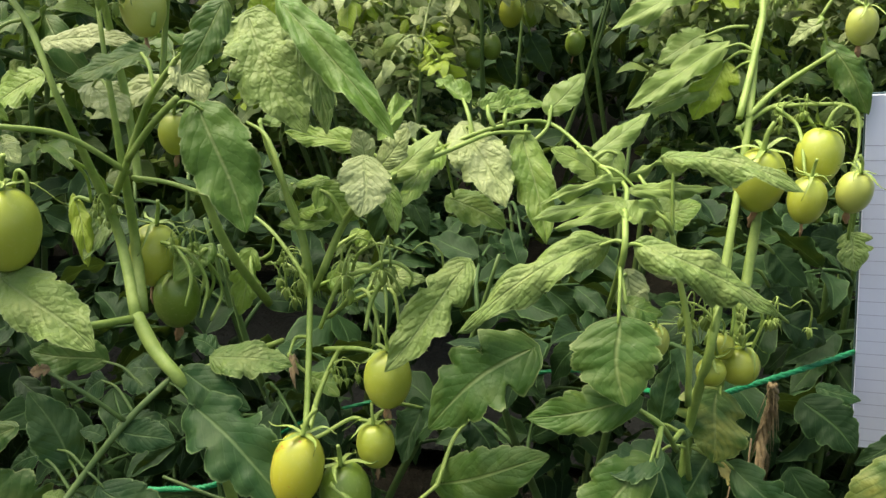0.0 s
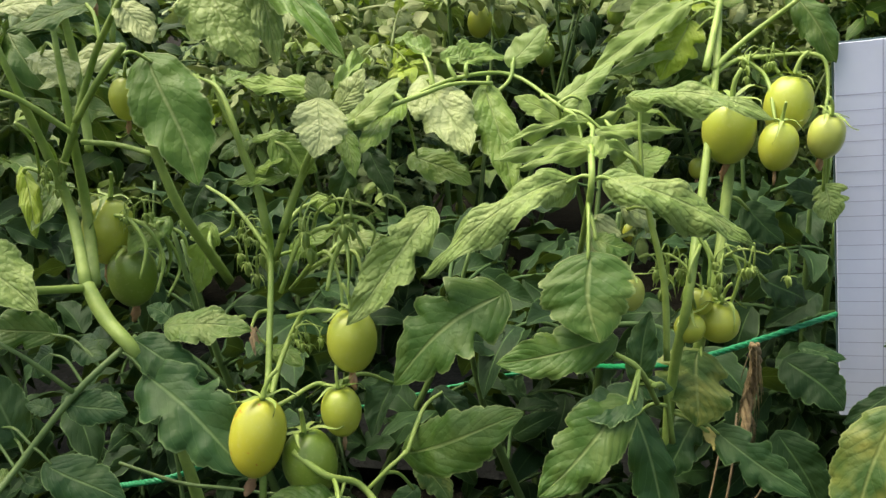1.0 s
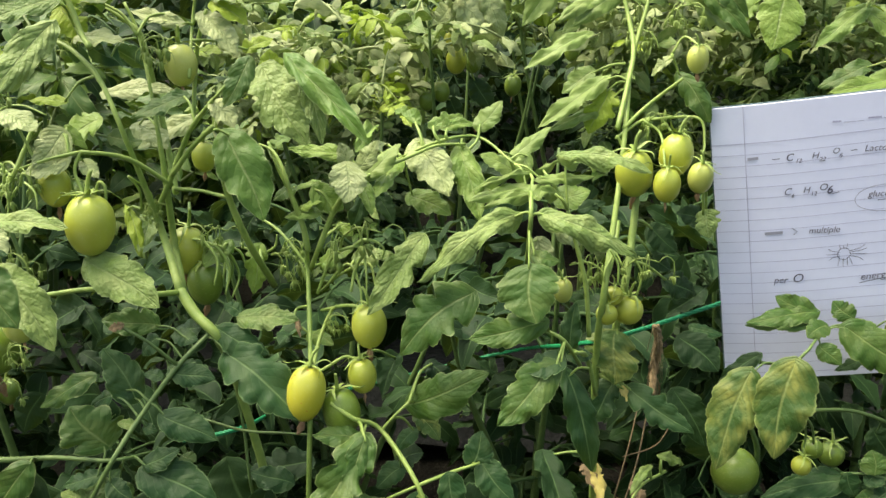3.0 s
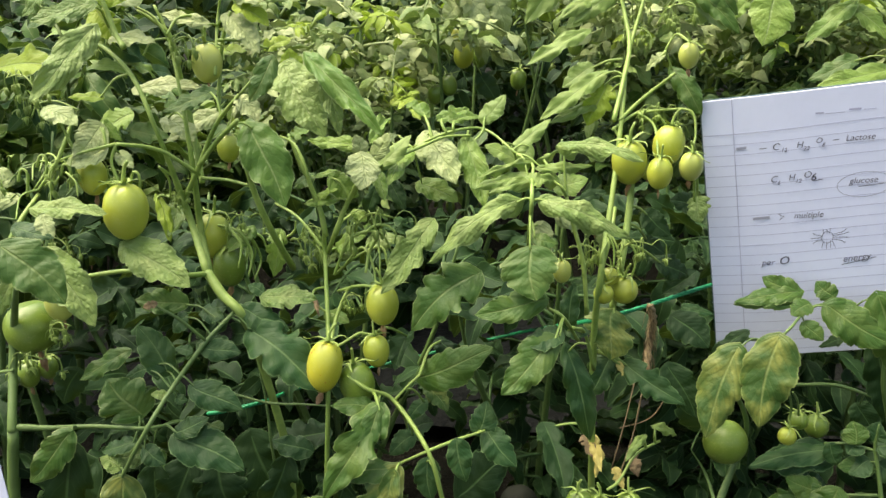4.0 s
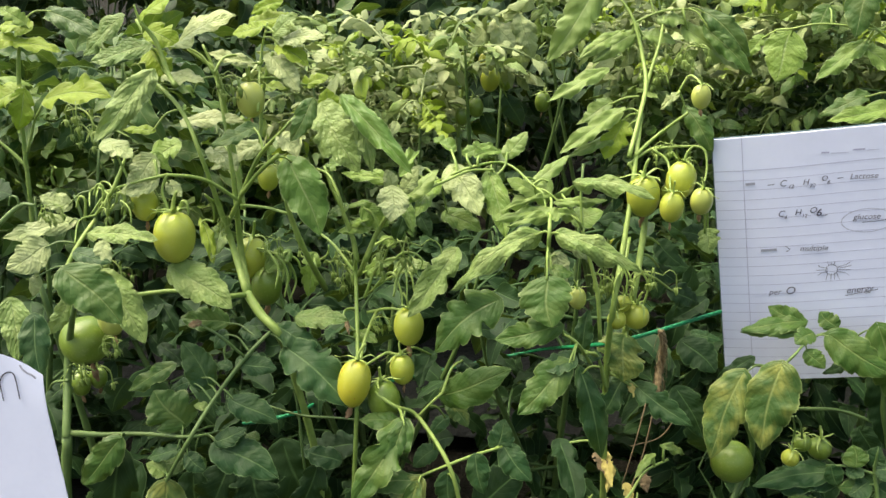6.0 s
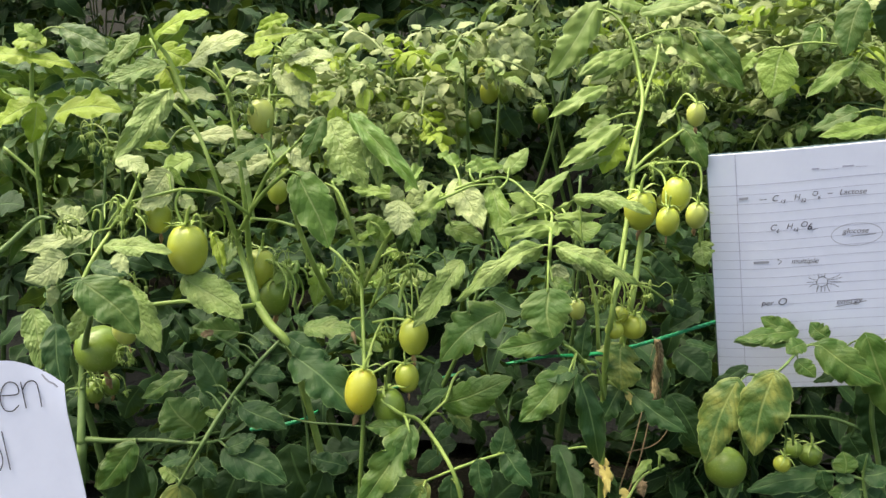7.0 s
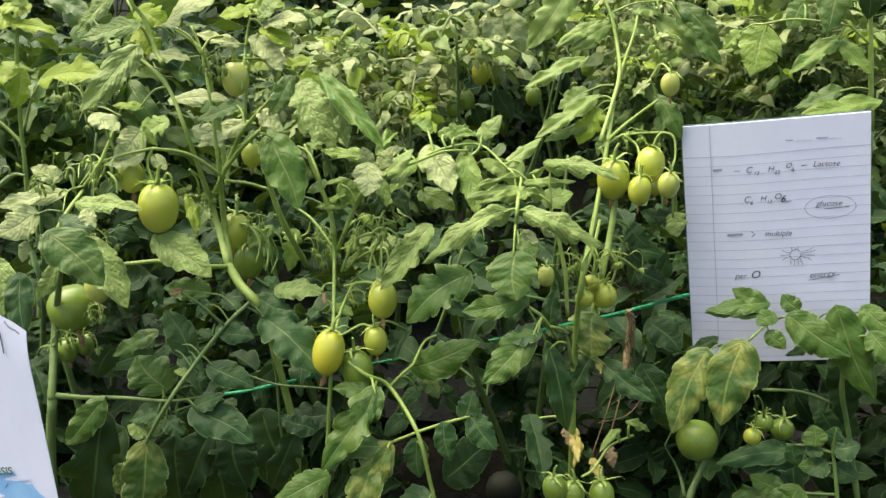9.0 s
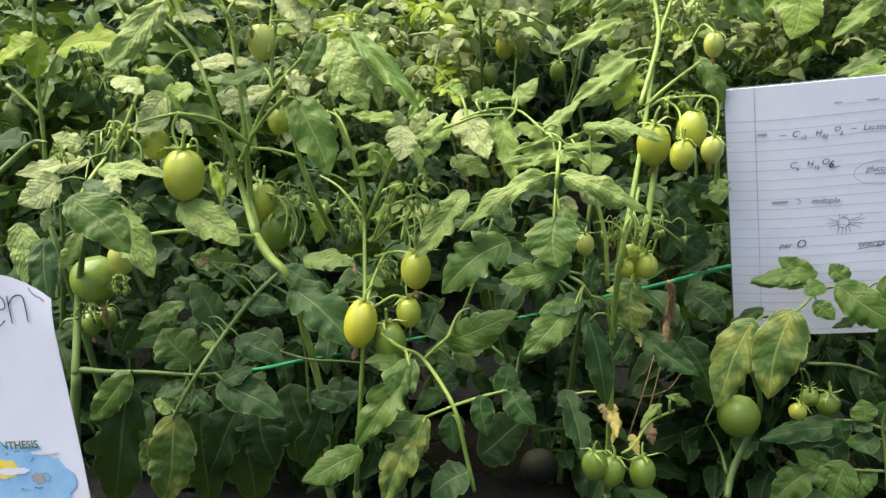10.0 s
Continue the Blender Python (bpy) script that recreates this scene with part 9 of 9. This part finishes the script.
    # Flat grey strip, painted for the shadow of a fold at the corner.
    part("fold", stroke_mesh("fold", [[(0.1976, -0.0086), (0.1994, -0.0125), (0.2024, -0.0156), (0.2057, -0.0172), (0.2086, -0.0203)]], 0.0016, 0.0012, PRINT_GREY, lambda x: z_at(x, -0.015)), sign, "small grey strip drawn as the shadow of a fold", m)
    return sign


build_sign(*POSTER, 0.21, 0.297)


def build_twine(points):
    """Twisted green garden twine along the row."""
    line = smooth_line(points, 24)
    verts, faces = [], []
    for strand in range(3):
        pts = []
        for i, q in enumerate(line):
            an = i * 1.1 + strand * math.tau / 3
            pts.append((q[0], q[1] + q[3] * 0.5 * math.cos(an), q[2] + q[3] * 0.5 * math.sin(an), q[3] * 0.62))
        v, f = tube_data(pts, 5, 1, len(verts))
        verts += v
        faces += f
    twine = thing("garden_twine", *points[0][:3], "taut green plastic twine strung along the tomato row", "twine")
    part("strand", mesh_from("strand", verts, faces, STRING), twine)
    return twine


build_twine([(-0.139, 0.640, 0.407, 0.0022), (-0.121, 0.635, 0.413, 0.0022), (-0.073, 0.636, 0.426, 0.0022), (-0.104, 0.821, 0.337, 0.0022), (-0.060, 0.955, 0.293, 0.0022), (0.164, 0.983, 0.343, 0.0022), (0.241, 0.753, 0.465, 0.0022), (0.270, 0.674, 0.508, 0.0022), (0.307, 0.694, 0.510, 0.0022), (0.386, 0.740, 0.518, 0.0022), (0.474, 0.829, 0.507, 0.0022), (0.633, 1.072, 0.442, 0.0022), (0.883, 1.257, 0.421, 0.0022)])


def build_rope(points):
    line = smooth_line(points, 7)
    verts, faces = [], []
    for strand in range(3):
        pts = []
        for i, q in enumerate(line):
            an = i * 0.8 + strand * math.tau / 3
            pts.append((q[0] + q[3] * 0.55 * math.cos(an), q[1] + q[3] * 0.5 * math.sin(an), q[2], q[3] * 0.48))
        v, f = tube_data(pts, 7, 2, len(verts), 0.25)
        verts += v
        faces += f
    rope = thing("jute_rope", *points[0][:3], "frayed brown jute rope end hanging from green twine", "rope")
    part("twist", mesh_from("twist", verts, faces, ROPE), rope)
    for k in range(70):
        q = line[-1 - k * 5 % (15 if k < 30 else len(line))]
        v, f = tube_data([(q[0], q[1], q[2], 0.0004), (q[0] + 0.004 * math.sin(k * 2.1), q[1] - 0.003, q[2] - 0.006, 0.0003), (q[0] + 0.008 * math.sin(k * 2.1), q[1] - 0.004, q[2] - 0.012 - 0.001 * (k % 22), 0.0002)], 4, 2)
        part("fibre", mesh_from("fibre", v, f, ROPE), rope)
    return rope


build_rope([(0.320, 0.678, 0.522, 0.0038), (0.325, 0.689, 0.500, 0.0044), (0.323, 0.693, 0.475, 0.0043), (0.319, 0.673, 0.452, 0.0034)])

# ---- rows behind ----
def beside_gap(q, heading):
    """A shaded gap stays open between two plants of the second row, under their upper leaves."""
    tip = q[0] - 0.13 * math.sin(radians(heading))
    if q[2] > 0.76 + 0.3 * (tip + 0.2) or (q[2] < 0.58 and tip < -0.17):
        return False
    return q[2] > 0.70 or not any(0.02 < x < 0.25 for x in (q[0], tip))


# Lower leaves take darker greens: shade under the crown put into the colour.
for k in range(8):
    x = -0.22 + 0.26 * k + rng.uniform(-0.04, 0.04)
    bush(x, 1.66 + rng.uniform(-0.06, 0.06), 0.74 + 0.05 * rng.random() + 0.07 * k / 7, 0.32, 200, rng, "bushy tomato plant with pale curled leaves in the second row", "second row of tomato plants", [LEAF_PALE, LEAF_MOTTLED, LEAF_PALE, LEAF_MOTTLED, LEAF_PALE, LEAF_MOTTLED, LEAF_YOUNG], fruits=0 if k < 2 else 2, size=(0.095, 0.15), low=0.32, lower_mats=[LEAF_DEEP_SHADED, LEAF_DULL] if k < 2 else [LEAF_MID, LEAF_DEEP_SHADED, LEAF_MOTTLED], keep=beside_gap, rough_res="fine")
bush(-0.13, 1.47, 0.75, 0.24, 190, rng, "bushy tomato plant with pale curled leaves down to its foot", "second row of tomato plants", [LEAF_PALE, LEAF_MOTTLED, LEAF_PALE, LEAF_PALE, LEAF_MOTTLED, LEAF_YOUNG], size=(0.08, 0.125), low=0.38, lower_mats=[LEAF_MOTTLED, LEAF_PALE, LEAF_MID], keep=beside_gap, rough_res="fine")
for k in range(5):
    x = -1.6 + 0.33 * k + rng.uniform(-0.05, 0.05)
    bush(x, 1.78 + rng.uniform(-0.08, 0.08), 0.50 + 0.06 * rng.random(), 0.32, 130, rng, "leafy tomato plant with deep green leaves in the second row", "second row of tomato plants", [LEAF_MID, LEAF_DEEP_SHADED, LEAF_MID, LEAF_FRESH], fruits=3, size=(0.11, 0.18), low=0.3)
for x, y, h in ((-0.66, 1.22, 0.74), (-0.98, 1.3, 0.72)):
    bush(x, y, h, 0.22, 60, rng, "tall tomato plant with dull green upper leaves in the second row", "second row of tomato plants", [LEAF_MID, LEAF_DULL, LEAF_MID, LEAF_FRESH], fruits=2, size=(0.11, 0.16), low=0.55, lower_mats=[LEAF_MID], rough_res=False)
# Towards the middle all leaves take the darkest green, a painted shade.
for k in range(10):
    x = -2.4 + 0.42 * k + rng.uniform(-0.06, 0.06)
    bush(x, 2.45 + rng.uniform(-0.08, 0.08), 0.64 + 0.08 * rng.random(), 0.40, 76, rng, "tomato plant with shade-darkened leaves in a farther row", "farther rows of tomato plants", [LEAF_DEEP_SHADED, LEAF_DEEP_SHADED, LEAF_MID] if abs(x) > 0.6 else [LEAF_DEEP_SHADED], fruits=3, size=(0.13, 0.20), low=0.35)
# Far rows carry their deep shade in the leaf colour.
for y, h in ((3.3, 1.0), (4.3, 1.4), (5.4, 2.0)):
    for k in range(11):
        x = -3.6 + 0.56 * k + rng.uniform(-0.1, 0.1)
        bush(x, y + rng.uniform(-0.1, 0.1), h + 0.2 * rng.random(), 0.46, 52 if y < 4 else 40, rng, "tall tomato plant with shade-dark leaves in a farther row", "farther rows of tomato plants", [LEAF_DEEP_SHADED], size=(0.19, 0.29) if y < 4 else (0.27, 0.40), low=0.3, fruits=2)
# Added row, out of view, that cuts low sky light on the front plants.
for k in range(8):
    x = -1.5 + 0.46 * k + rng.uniform(-0.06, 0.06)
    bush(x, -1.6 + rng.uniform(-0.05, 0.05), 0.75 + 0.1 * rng.random(), 0.34, 36, rng, "unseen tomato plant added to block low sky light", "row of tomato plants beyond the path", [LEAF_DEEP_SHADED], size=(0.2, 0.3), low=0.1)
